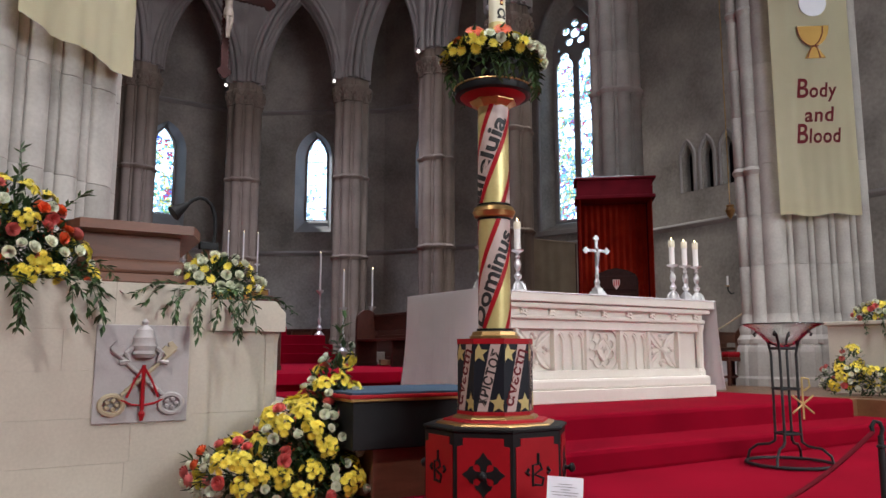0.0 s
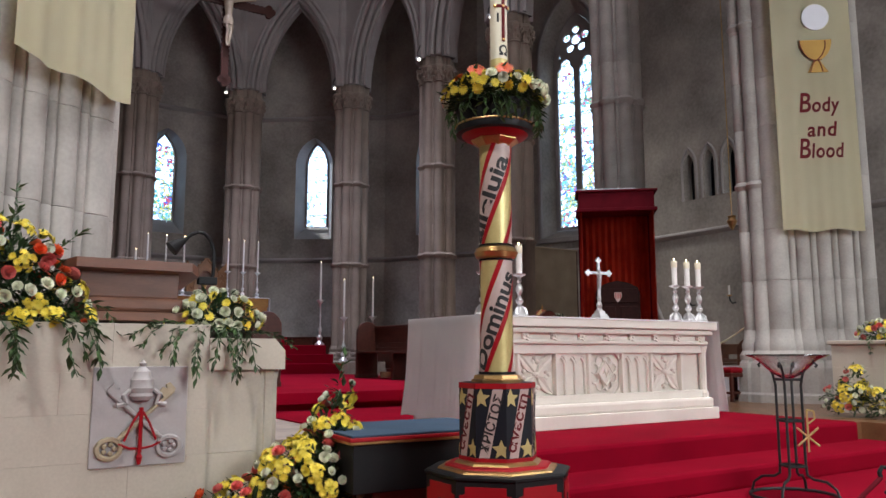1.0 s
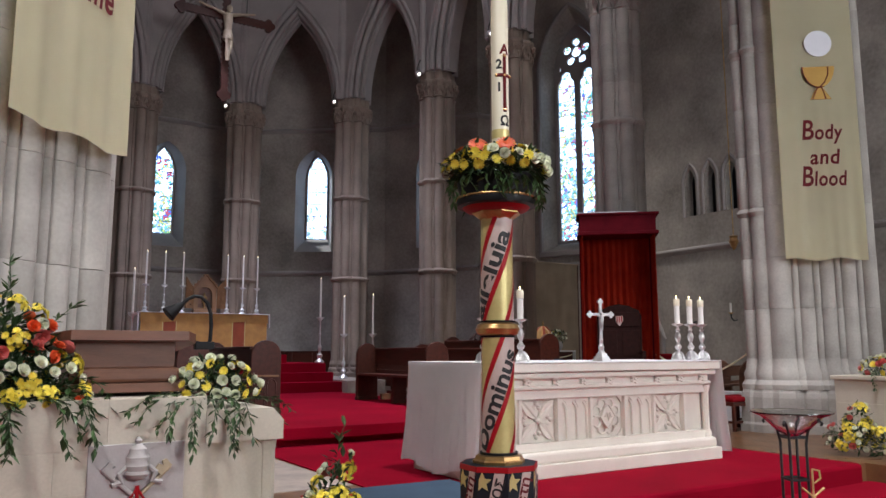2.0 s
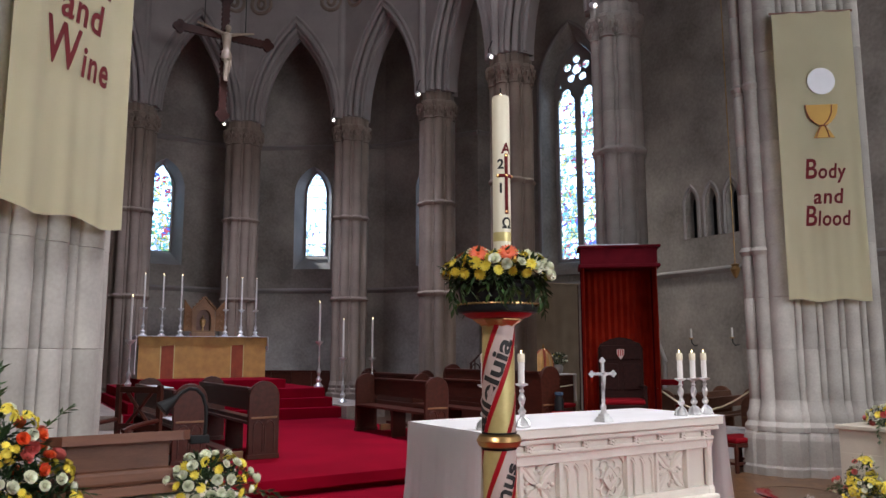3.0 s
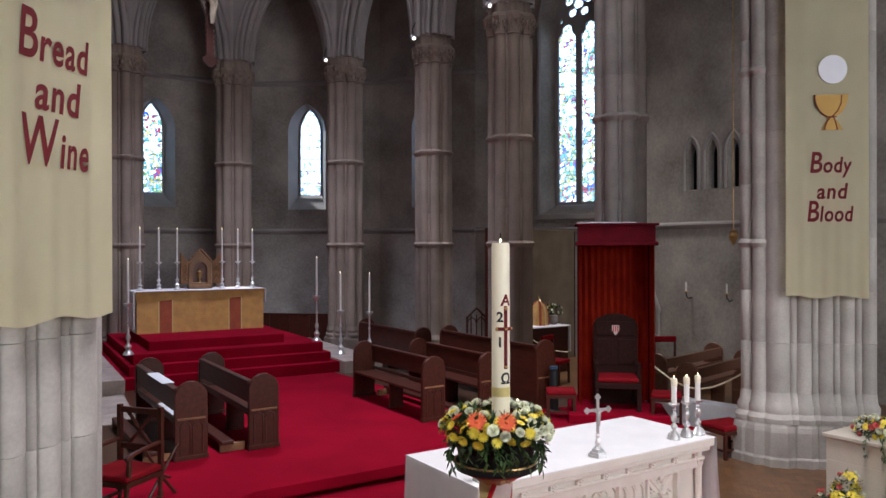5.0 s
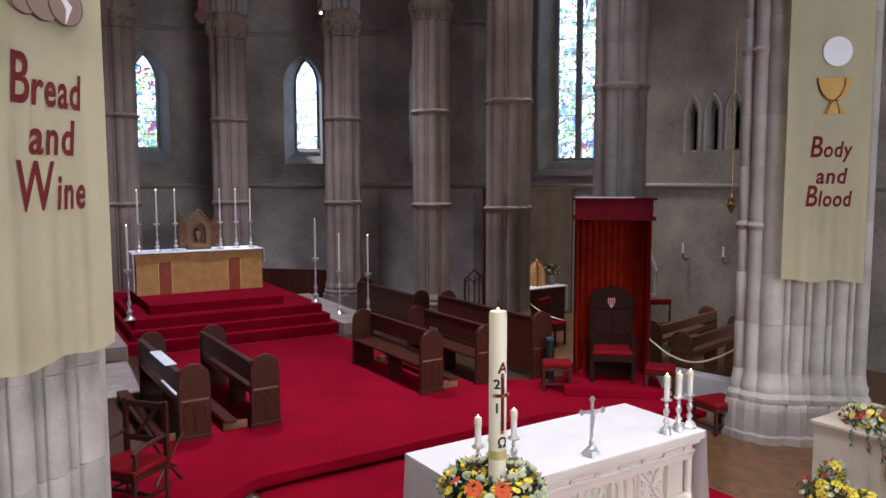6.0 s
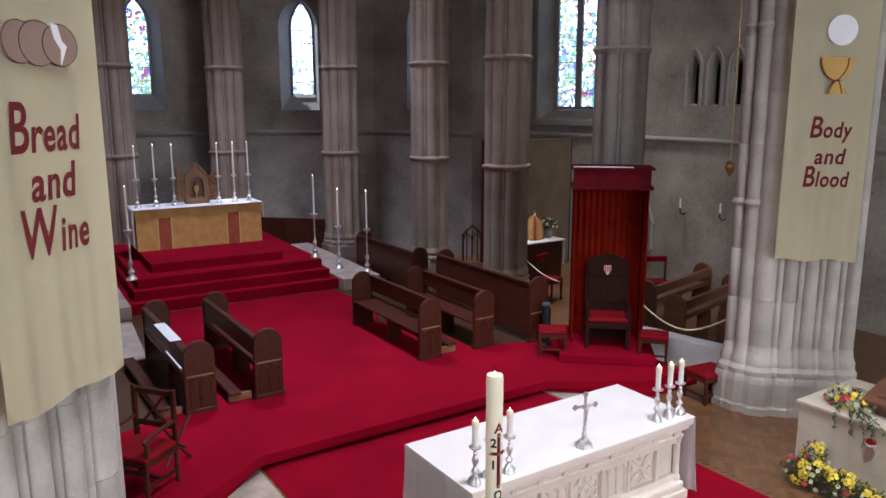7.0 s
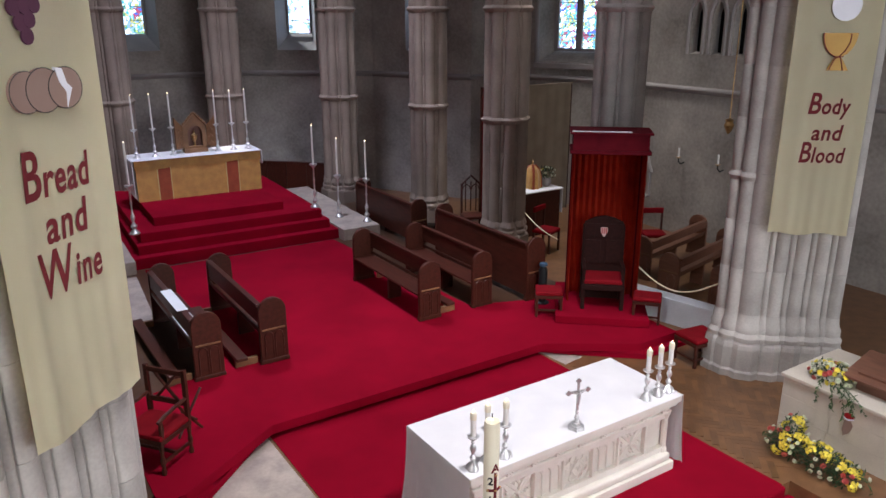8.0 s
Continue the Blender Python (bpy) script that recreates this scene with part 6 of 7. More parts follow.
card = thing("notice_card", pose(0.50, 3.22, -0.31, 0, 0, -10), "small white notice card leaning on a stand", "sign")
part("foot", lathe(bmesh.new(), [(0.05, 0), (0.05, 0.01), (0.008, 0.02), (0.008, 0.12)], 10), IRON, card)
bm = boxed(-0.075, 0.075, -0.004, 0.0, 0.0, 0.16, 0.001)
cd = part("card", bm, WHITE, card, m=pose(0, 0.0, 0.075, -18, 3, 0))
bm = bmesh.new()
for k, w in enumerate((0.03, 0.05, 0.02, 0.055, 0.05)):
    box(bm, -w, w, -0.0052, -0.0042, 0.128 - 0.011 * k, 0.1295 - 0.011 * k)
part("print", bm, INK, cd, "unreadable printed lines")

# ---- pews ----


def pew_end(w, h, t):
    """A pew end with a rounded top, a moulded rail and two sunk panels; x is its depth."""
    bm = bmesh.new()
    pts = [(-w, 0.0), (w, 0.0), (w, h - w)] + [(w * math.cos(radians(q)), h - w + w * 1.0 * math.sin(radians(q))) for q in range(15, 166, 15)] + [(-w, h - w)]
    plate(bm, pts, -t, t)
    bmesh.ops.bevel(bm, geom=bm.edges[:], offset=0.008, segments=1, affect="EDGES")
    return bm


def pew(m, length, label, closed=False, h=0.97, kneeler=True, name="pew", group="choir pews", WOOD=WOOD):
    """A pew along y from 0 to length whose seat faces -x; its back stands at x = 0.3."""
    p = thing(name, m, label, "pew", group)
    for y in (0.035, length - 0.035):
        e = part("pew_end", pew_end(0.20, h, 0.032), WOOD, p, "rounded pew end with sunk panels", m=pose(0.14, y, 0))
        s = -1 if y < 1 else 1
        part("end_rail", boxed(-0.17, 0.17, 0, 0.014, 0.50, 0.525, 0.003), PALEWOOD, e, m=pose(0, 0.032 * s if s > 0 else -0.046, 0))
        part("end_foot", boxed(-0.21, 0.21, -0.04, 0.04, 0.0, 0.06, 0.006), WOOD, e)
        for x in (-0.075, 0.075):
            bm = bmesh.new()
            tube(bm, [(x - 0.06, 0, 0.09), (x - 0.06, 0, 0.40)] + [(px, 0, pz) for px, pz in pointed(0.06, 0.40, 0.075, x, 4)] + [(x + 0.06, 0, 0.40), (x + 0.06, 0, 0.09)], 0.010, 5)
            part("end_panel", bm, WOOD, e, m=pose(0, 0.034 * s, 0))
    part("seat", boxed(-0.07, 0.30, 0.06, length - 0.06, 0.42, 0.455, 0.006), WOOD, p)
    bm = boxed(0.29, 0.325, 0.06, length - 0.06, 0.60 if not closed else 0.10, h - 0.10, 0.006)
    part("backrest", bm, WOOD, p)
    part("top_rail", boxed(0.265, 0.35, 0.06, length - 0.06, h - 0.12, h - 0.08, 0.010), WOOD, p)
    part("support", boxed(0.02, 0.26, length / 2 - 0.03, length / 2 + 0.03, 0.0, 0.42, 0.004), WOOD, p)
    if not closed:
        part("back_rail", boxed(0.295, 0.322, 0.06, length - 0.06, 0.47, 0.52, 0.004), WOOD, p)
    if kneeler:
        k = part("kneeler", boxed(0.52, 0.68, 0.1, length - 0.05, 0.10, 0.15, 0.01), WOOD, p, "low kneeling board")
        for y in (0.14, length - 0.14):
            part("kneeler_foot", boxed(0.36, 0.68, y - 0.03, y + 0.03, 0.0, 0.10, 0.004), PALEWOOD, k)
    return p


CH = 0.204
PEW = "dark-stained oak choir pew with rounded ends on the red carpet"
pew(M(1.08, 4.33, CH), 2.36, PEW)
pew(M(2.12, 4.34, CH - 0.014), 2.22, "dark-stained oak choir pew with rounded ends on bare boards", kneeler=False)
pew(M(-1.30, 6.68, CH, 180), 2.45, PEW)
pew(M(-2.22, 6.68, CH - 0.01, 180), 2.45, "dark-stained oak choir pew with papers lying on it", kneeler=True)
pew(M(3.35, 7.0, CH - 0.014, 180), 2.9, "tall closed oak choir stall with a solid panelled back", closed=True, h=1.12, kneeler=False, name="choir_stall")
pew(M(3.40, 10.6, CH - 0.014, 180), 2.6, "dark oak pew standing behind the choir piers", closed=True, h=0.98, kneeler=False)
for u, v, t in ((5.5, 3.35, -78), (5.9, 4.35, -78), (5.7, 2.4, -78)):
    pew(M(u, v, 0.0, t), 2.3, "brown oak pew in the side aisle", kneeler=False, group="aisle pews", h=0.86, WOOD=DESKWOOD)
papers = thing("paper_sheets", M(-2.35, 5.25, CH + 0.46), "white papers lying on the pew seat", "papers")
part("sheet", boxed(-0.16, 0.12, -0.5, 0.35, 0.0, 0.004), WHITEBLOCK, papers)
# white strip whose colour gives the bright reflection on the rail
papers = thing("paper_sheets", M(-2.53, 5.25, CH + 0.892), "thin white sheet giving the bright reflection along the pew rail", "papers")
part("sheet", boxed(-0.09, 0.06, -0.62, 0.30, 0.0, 0.006), WHITEBLOCK, papers)

# ---- chairs and stools ----


def stool(m, label, h=0.44, w=0.22, group="red stools"):
    s = thing("stool", m, label, "stool", group)
    part("cushion", boxed(-w, w, -w * 0.85, w * 0.85, h - 0.07, h, 0.025), REDCLOTH, s, "red cushion")
    part("seat_frame", boxed(-w, w, -w * 0.85, w * 0.85, h - 0.12, h - 0.07, 0.006), WOOD, s)
    for x in (-1, 1):
        for y in (-1, 1):
            part("leg", boxed(x * (w - 0.025) - 0.02, x * (w - 0.025) + 0.02, y * (w * 0.85 - 0.025) - 0.02, y * (w * 0.85 - 0.025) + 0.02, 0, h - 0.12, 0.004), WOOD, s)
        part("stretcher", boxed(x * (w - 0.025) - 0.012, x * (w - 0.025) + 0.012, -w * 0.7, w * 0.7, 0.10, 0.13), WOOD, s)
    part("stretcher", boxed(-w * 0.9, w * 0.9, -w * 0.7, -w * 0.7 + 0.02, 0.10, 0.13), WOOD, s)
    return s


TZ = CH
stool(pose(1.83, 11.52, TZ, 0, 0, -6), "dark wooden stool with a red cushion beside the throne")
stool(pose(3.36, 11.22, TZ, 0, 0, -18), "dark wooden stool with a red cushion beside the canopy")
stool(pose(3.86, 10.18, 0.0, 0, 0, 25), "dark wooden stool with a wide red seat by the pier", w=0.27)

# throne on its platform
TH_M = pose(2.71, 11.62, CH, 0, 0, -9)
tagged(link("throne_platform", boxed(-0.74, 0.72, -0.62, 0.98, 0.0, 0.13, 0.012), CARPET, m=TH_M), "low red carpeted platform under the throne", "platform")
canopy = thing("throne_canopy", TH_M @ pose(0, 0, 0.13), "tall throne canopy with red curtains and a maroon cornice", "canopy")
for x in (-0.55, 0.55):
    part("post", boxed(x - 0.035, x + 0.035, 0.42, 0.50, 0, 2.50, 0.006), MAROON, canopy)
    bm = bmesh.new()
    rows = []
    for i in range(15):
        y = -0.02 + 0.5 * i / 14
        rows.append([bm.verts.new((x + 0.02 * math.sin(i * 1.7), y, z)) for z in (0.02, 0.8, 1.7, 2.49)])
    for a, b in zip(rows, rows[1:]):
        quadstrip(bm, a, b)
    bmesh.ops.solidify(bm, geom=bm.faces[:], thickness=0.006)
    part("side_curtain", bm, CURTAIN, canopy, smooth=True)
bm = bmesh.new()
rows = []
for i in range(81):
    x = -0.54 + 1.08 * i / 80
    rows.append([bm.verts.new((x, 0.46 + 0.028 * math.sin(i * 0.85) + 0.01 * math.sin(i * 0.31), z)) for z in (0.02, 0.9, 1.8, 2.49)])
for a, b in zip(rows, rows[1:]):
    quadstrip(bm, a, b)
bmesh.ops.solidify(bm, geom=bm.faces[:], thickness=0.006)
part("back_curtain", bm, CURTAIN, canopy, "red curtain in deep folds", smooth=True)
part("cornice", boxed(-0.62, 0.62, -0.08, 0.56, 2.49, 2.55, 0.015), MAROON, canopy)
part("pelmet", boxed(-0.58, 0.58, -0.04, 0.53, 2.55, 2.80, 0.006), MAROON, canopy, "deep maroon pelmet")
part("cornice", boxed(-0.63, 0.63, -0.09, 0.56, 2.80, 2.835, 0.01), MAROON, canopy)
part("roof_edge", boxed(-0.60, 0.30, -0.07, -0.05, 2.835, 2.855, 0.004), WHITEBLOCK, canopy)
throne = thing("throne", TH_M @ pose(0.0, 0.0, 0.13), "dark carved high-backed chair with a red seat and small shield", "throne")
bm = bmesh.new()
plate(bm, [(-0.34, 0.0), (0.34, 0.0), (0.34, 1.25), (0.30, 1.33), (0.15, 1.40), (0.0, 1.43), (-0.15, 1.40), (-0.30, 1.33), (-0.34, 1.25)], 0.26, 0.31)
back = part("back", bm, DARKWOOD, throne)
for x in (-0.17, 0.17):
    part("back_panel", boxed(x - 0.13, x + 0.13, 0.245, 0.262, 0.62, 1.02, 0.006), DARKWOOD, back)
part("crest", boxed(-0.30, 0.30, 0.24, 0.26, 1.08, 1.30, 0.006), DARKWOOD, back)
bm = bmesh.new()
plate(bm, [(-0.055, 1.24), (0.055, 1.24), (0.055, 1.16), (0.0, 1.08), (-0.055, 1.16)], 0.225, 0.242)
part("shield", bm, PINKPAINT, back, "small red and white shield")
bm = bmesh.new()
for k in range(3):
    box(bm, -0.042 + 0.034 * k, -0.026 + 0.034 * k, 0.221, 0.226, 1.14, 1.235)
part("shield_stripes", bm, REDPAINT, back)
part("cushion", boxed(-0.31, 0.31, -0.26, 0.25, 0.42, 0.50, 0.03), REDCLOTH, throne, "red seat cushion")
part("seat_frame", boxed(-0.34, 0.34, -0.28, 0.26, 0.33, 0.42, 0.008), DARKWOOD, throne)
for x in (-0.31, 0.31):
    for y in (-0.25, 0.23):
        part("leg", boxed(x - 0.03, x + 0.03, y - 0.03, y + 0.03, 0, 0.36, 0.005), DARKWOOD, throne)
    part("arm", boxed(x - 0.03, x + 0.03, -0.26, 0.26, 0.66, 0.70, 0.012), DARKWOOD, throne)
    part("arm_post", boxed(x - 0.025, x + 0.025, -0.25, -0.20, 0.42, 0.66, 0.006), DARKWOOD, throne)

# armchair on the choir step
ach = thing("armchair", M(-3.42, 2.62, CH, -52), "dark carved wooden armchair with a red seat", "chair")
part("seat", boxed(-0.27, 0.27, -0.25, 0.25, 0.40, 0.46, 0.02), REDCLOTH, ach, "red upholstered seat")
part("seat_frame", boxed(-0.275, 0.275, -0.255, 0.255, 0.35, 0.40, 0.006), WOOD, ach)
for x in (-0.25, 0.25):
    for y in (-0.23, 0.23):
        part("leg", lathe(bmesh.new(), [(0.022, 0), (0.03, 0.03), (0.018, 0.07), (0.03, 0.18), (0.018, 0.22), (0.03, 0.36)], 8, x, y), WOOD, ach, smooth=True)
    part("arm_post", lathe(bmesh.new(), [(0.02, 0.40), (0.028, 0.52), (0.018, 0.64)], 8, x, -0.2), WOOD, ach, smooth=True)
    part("arm", tube(bmesh.new(), [(x, 0.24, 0.68), (x, 0.05, 0.67), (x, -0.14, 0.65), (x, -0.24, 0.62)], 0.022, 8), WOOD, ach, smooth=True)
    part("back_post", boxed(x - 0.025, x + 0.025, 0.215, 0.26, 0.40, 1.02, 0.006), WOOD, ach)
    part("stretcher", boxed(x - 0.014, x + 0.014, -0.22, 0.22, 0.12, 0.15), WOOD, ach)
part("stretcher", boxed(-0.24, 0.24, -0.014, 0.014, 0.12, 0.15), WOOD, ach)
for z in (0.58, 0.94):
    part("back_rail", boxed(-0.25, 0.25, 0.22, 0.255, z, z + 0.06, 0.006), WOOD, ach)
for k in (-1, 1):
    part("back_lattice", tube(bmesh.new(), [(-0.15 * k, 0.238, 0.62), (0.0, 0.238, 0.78), (0.15 * k, 0.238, 0.95)], 0.018, 6), WOOD, ach)

rack = thing("folding_stand", M(-2.98, 2.98, CH, 20), "small folding cross-legged wooden book stand", "stand")
for k in (-1, 1):
    part("leg", tube(bmesh.new(), [(-0.16 * k, 0.0, 0.0), (0.0, 0.02, 0.22), (0.15 * k, 0.0, 0.46), (0.19 * k, 0, 0.52)], 0.017, 6), WOOD, rack)
part("bar", tube(bmesh.new(), [(0, -0.15, 0.23), (0, 0.15, 0.23)], 0.014, 6), WOOD, rack)

gch = thing("gothic_chair", M(4.62, 7.95, 0.19, -20), "dark chair with a pointed openwork gothic back", "chair")
part("seat", boxed(-0.24, 0.24, -0.22, 0.22, 0.40, 0.46, 0.01), WOOD, gch)
for x in (-0.21, 0.21):
    for y in (-0.19, 0.19):
        part("leg", boxed(x - 0.022, x + 0.022, y - 0.022, y + 0.022, 0, 0.40), WOOD, gch)
    part("back_post", boxed(x - 0.022, x + 0.022, 0.18, 0.22, 0.46, 1.12), WOOD, gch)
part("back_gable", tube(bmesh.new(), [(-0.23, 0.2, 1.08), (0, 0.2, 1.30), (0.23, 0.2, 1.08)], 0.026, 6), WOOD, gch)
for x in (-0.12, 0.0, 0.12):
    part("back_bar", tube(bmesh.new(), [(x, 0.2, 0.5), (x, 0.2, 1.16)], 0.014, 6), WOOD, gch)
for k in (-1, 1):
    part("back_arch", tube(bmesh.new(), [(px, 0.2, pz) for px, pz in pointed(0.09, 0.98, 0.12, 0.1 * k, 4)], 0.012, 6), WOOD, gch)

rch = thing("red_chair", M(7.3, 5.14, 0.0, -32), "dark wooden chair with red padded seat and red back rail", "chair")
part("seat", boxed(-0.24, 0.24, -0.22, 0.22, 0.42, 0.50, 0.025), REDCLOTH, rch, "red padded seat")
for x in (-0.21, 0.21):
    for y in (-0.19, 0.19):
        part("leg", boxed(x - 0.02, x + 0.02, y - 0.02, y + 0.02, 0, 0.42), WOOD, rch)
    part("back_post", boxed(x - 0.02, x + 0.02, 0.17, 0.21, 0.42, 0.92), WOOD, rch)
part("back_rail", boxed(-0.24, 0.24, 0.16, 0.22, 0.86, 0.98, 0.025), REDCLOTH, rch, "red padded back rail")
copy_thing(rch, M(5.6, 6.6, 0.0, 20))

# marble block and rope between the piers
block = tagged(link("marble_block", boxed(-0.14, 0.14, -1.05, 1.05, 0.0, 0.44, 0.012), WHITEBLOCK, m=M(4.78, 2.5, 0.0, 12)), "long low white marble block between the piers", "block")
bm = bmesh.new()
a, b = Vector((3.28, 11.75, 0.98)), Vector((4.30, 10.75, 1.0))
tube(bm, [a.lerp(b, k / 14) - Vector((0, 0, 0.30 * math.sin(math.pi * k / 14))) for k in range(15)], 0.014, 8)
tagged(link("white_rope", bm, BANNER), "pale cord slung between the throne and the pier", "rope")
bm = bmesh.new()
a, b = Vector((1.86, 15.1, 0.95)), Vector((2.22, 13.2, 0.97))
tube(bm, [a.lerp(b, k / 14) - Vector((0, 0, 0.06 * math.sin(math.pi * k / 14))) for k in range(15)], 0.009, 8)
tagged(link("white_rope", bm, BANNER), "pale cord slung between the arcade piers", "rope")
urn = thing("black_stand", pose(1.80, 12.02, 0.19), "slim black stand with a blue cap beside the choir stall", "stand")
part("body", lathe(bmesh.new(), [(0.12, 0), (0.12, 0.02), (0.07, 0.05), (0.075, 0.60), (0.05, 0.66)], 14), BLACK, urn, smooth=True)
part("cap", lathe(bmesh.new(), [(0.05, 0.66), (0.07, 0.68), (0.065, 0.72)], 14), BLUETOP, urn, smooth=True)

# ---- the high altar ----
HB = HAM @ pose(-0.20, 2.30, 0.972)
high = thing("high_altar", HB, "high altar with a gold brocade frontal and orange bands", "altar")
part("body", boxed(-1.36, 1.36, 0.02, 0.85, 0.0, 0.86), MARBLE, high)
frontal = part("frontal", boxed(-1.37, 1.37, -0.012, 0.018, 0.0, 0.74, 0.004), GOLDCLOTH, high, "gold brocade frontal")
bm = bmesh.new()
rows = []
for i in range(71):
    x = -1.39 + 2.78 * i / 70
    rows.append([bm.verts.new((x, -0.018 - (0.012 + 0.012 * math.sin(i * 0.5)) * f, 0.90 - 0.19 * f - 0.02 * f * math.sin(i * 0.19))) for f in (0, 0.4, 0.8, 1.0)])
for a, b in zip(rows, rows[1:]):
    quadstrip(bm, a, b)
bmesh.ops.solidify(bm, geom=bm.faces[:], thickness=0.006)
part("superfrontal", bm, GOLDCLOTH, frontal, "gathered gold top band", smooth=True)
for x in (-0.78, 0.72):
    part("band", boxed(x - 0.13, x + 0.13, -0.02, -0.013, 0.0, 0.74), ORANGECLOTH, frontal, "orange-red vertical band")
    for e in (-0.14, 0.14):
        part("braid", boxed(x + e - 0.010, x + e + 0.010, -0.022, -0.0135, 0.0, 0.74), PALEGOLD, frontal)
part("altar_linen", boxed(-1.42, 1.42, -0.03, 0.88, 0.90, 0.915, 0.004), LINEN, high, "white linen top")
part("linen_fall", boxed(-1.435, -1.415, -0.03, 0.86, 0.10, 0.90, 0.004), LINEN, high)
part("linen_fall", boxed(1.415, 1.43, -0.03, 0.86, 0.60, 0.90, 0.004), LINEN, high)


def tall_stick(m, stick, candle_h, label, k=1.0, group="tall candlesticks"):
    st = thing("tall_candlestick", m, label, "candlestick", group)
    prof = [(0.085, 0.0), (0.09, 0.02), (0.07, 0.05), (0.045, 0.08), (0.03, 0.11), (0.05, 0.14), (0.055, 0.17), (0.03, 0.21), (0.018, 0.25), (0.032, 0.30), (0.04, 0.34), (0.03, 0.38), (0.016, 0.42), (0.014, 0.60), (0.026, 0.63), (0.014, 0.66), (0.014, 0.90), (0.03, 0.93), (0.07, 0.97), (0.075, 1.0), (0.02, 1.0)]
    part("stem", lathe(bmesh.new(), [(r * k, z * stick) for r, z in prof], 12), SILVER, st, "turned silver stem", smooth=True)
    cd = part("candle", lathe(bmesh.new(), [(0.017 * k + 0.003, stick), (0.015 * k + 0.003, stick + candle_h), (0.006, stick + candle_h + 0.01)], 10), WHITEWAX, st, "slender white candle", smooth=True)
    flame(cd, stick + candle_h + 0.008, 0.008, 0.032)
    return st


hstick = tall_stick(HB @ pose(-1.25, 0.35, 0.915), 0.62, 0.72, "silver candlestick with a slender lit candle on the high altar", 0.95, "high altar candlesticks")
for x in (-0.86, -0.47, 0.52, 0.88, 1.22):
    copy_thing(hstick, HB @ pose(x, 0.35, 0.915))
fstick = tall_stick(HAM @ pose(1.84, 0.62, 0.79), 0.98, 0.82, "tall silver floor candlestick with a slender candle on the steps", 1.15, "floor candlesticks")
for x, y, z in ((2.47, 0.80, 0.44), (2.86, 0.12, 0.44), (-1.98, 0.45, 0.79)):
    copy_thing(fstick, HAM @ pose(x, y, z))

tab = thing("tabernacle_shrine", HB @ pose(0.05, 0.5, 0.915), "carved gothic oak shrine with open wings on the high altar", "shrine")
part("foot", boxed(-0.26, 0.26, -0.12, 0.14, 0.0, 0.09, 0.008), PALEWOOD, tab)
bm = bmesh.new()
arched_wall(bm, -0.25, 0.25, 0.09, 0.62, -0.08, 0.06, (0.16, 0.14, 0.42, 0.2, 0.0))
bmesh.ops.recalc_face_normals(bm, faces=bm.faces[:])
part("shrine_front", bm, PALEWOOD, tab)
bm = bmesh.new()
plate(bm, [(-0.27, 0.60), (0.27, 0.60), (0.0, 0.88)], -0.09, 0.07)
part("gable", bm, PALEWOOD, tab, "pointed gable")
for s in (-1, 1):
    bm = bmesh.new()
    tube(bm, [(s * 0.27, -0.1, 0.60), (s * 0.13, -0.1, 0.75), (0, -0.1, 0.90)], 0.022, 6)
    for q in range(4):
        bmesh.ops.create_icosphere(bm, subdivisions=1, radius=0.026, matrix=Matrix.Translation((s * (0.24 - 0.065 * q), -0.1, 0.665 + 0.07 * q)))
    part("crocket_edge", bm, PALEWOOD, tab)
    bm = bmesh.new()
    plate(bm, [(0, 0.12), (0.2, 0.12), (0.2, 0.82), (0.14, 0.74), (0, 0.60)], -0.02, 0.02)
    wing = part("wing", bm, PALEWOOD, tab, "carved side wing", m=pose(s * 0.27, -0.05, 0, 0, 0, (-28 if s > 0 else 28)) @ Matrix.Diagonal((s, 1, 1, 1)))
    for q in range(3):
        part("wing_carving", tube(bmesh.new(), [(0.05, -0.025, 0.18 + 0.15 * q), (0.10, -0.03, 0.25 + 0.15 * q), (0.15, -0.025, 0.18 + 0.15 * q)], 0.013, 5), PALEWOOD, wing)
part("dark_recess", boxed(-0.2, 0.2, 0.062, 0.075, 0.1, 0.62), DESKWOOD, tab)
bm = lathe(bmesh.new(), [(0.07, 0.10), (0.03, 0.12), (0.015, 0.20), (0.03, 0.24), (0.06, 0.30), (0.07, 0.38), (0.02, 0.42), (0.012, 0.48)], 12)
part("vessel", bm, GOLD, tab, "small gilt vessel", smooth=True)

# panelling low behind the high altar
m, L = along((1.9, 14.9), (3.55, 13.3))
dado = thing("wood_dado", m, "dark low wooden panelling between the apse piers", "panelling", kind="structure")
for k in range(4):
    part("panel", boxed(L * k / 4 + 0.006, L * (k + 1) / 4 - 0.006, 0, 0.06, 0.19, 1.0, 0.01), WOOD, dado)
part("cap_rail", boxed(0, L, -0.02, 0.08, 1.0, 1.05, 0.008), WOOD, dado)

# ---- the side altar ----
SA = M(5.45, 7.55, 0.0)
side = thing("side_altar", SA, "dark wooden side altar with a white linen top", "altar")
part("body", boxed(0.05, 1.40, 0.05, 0.70, 0.0, 1.02), WOOD, side)
part("altar_linen", boxed(0.0, 1.46, 0.0, 0.75, 1.02, 1.05, 0.006), LINEN, side, "white linen top")
part("linen_fall", boxed(1.44, 1.462, 0.02, 0.72, 0.45, 1.02, 0.004), LINEN, side)
veil = thing("veiled_shrine", SA @ pose(0.84, 0.4, 1.05), "gold and orange veil draped over a small shrine", "veil")
bm = bmesh.new()
rows = []
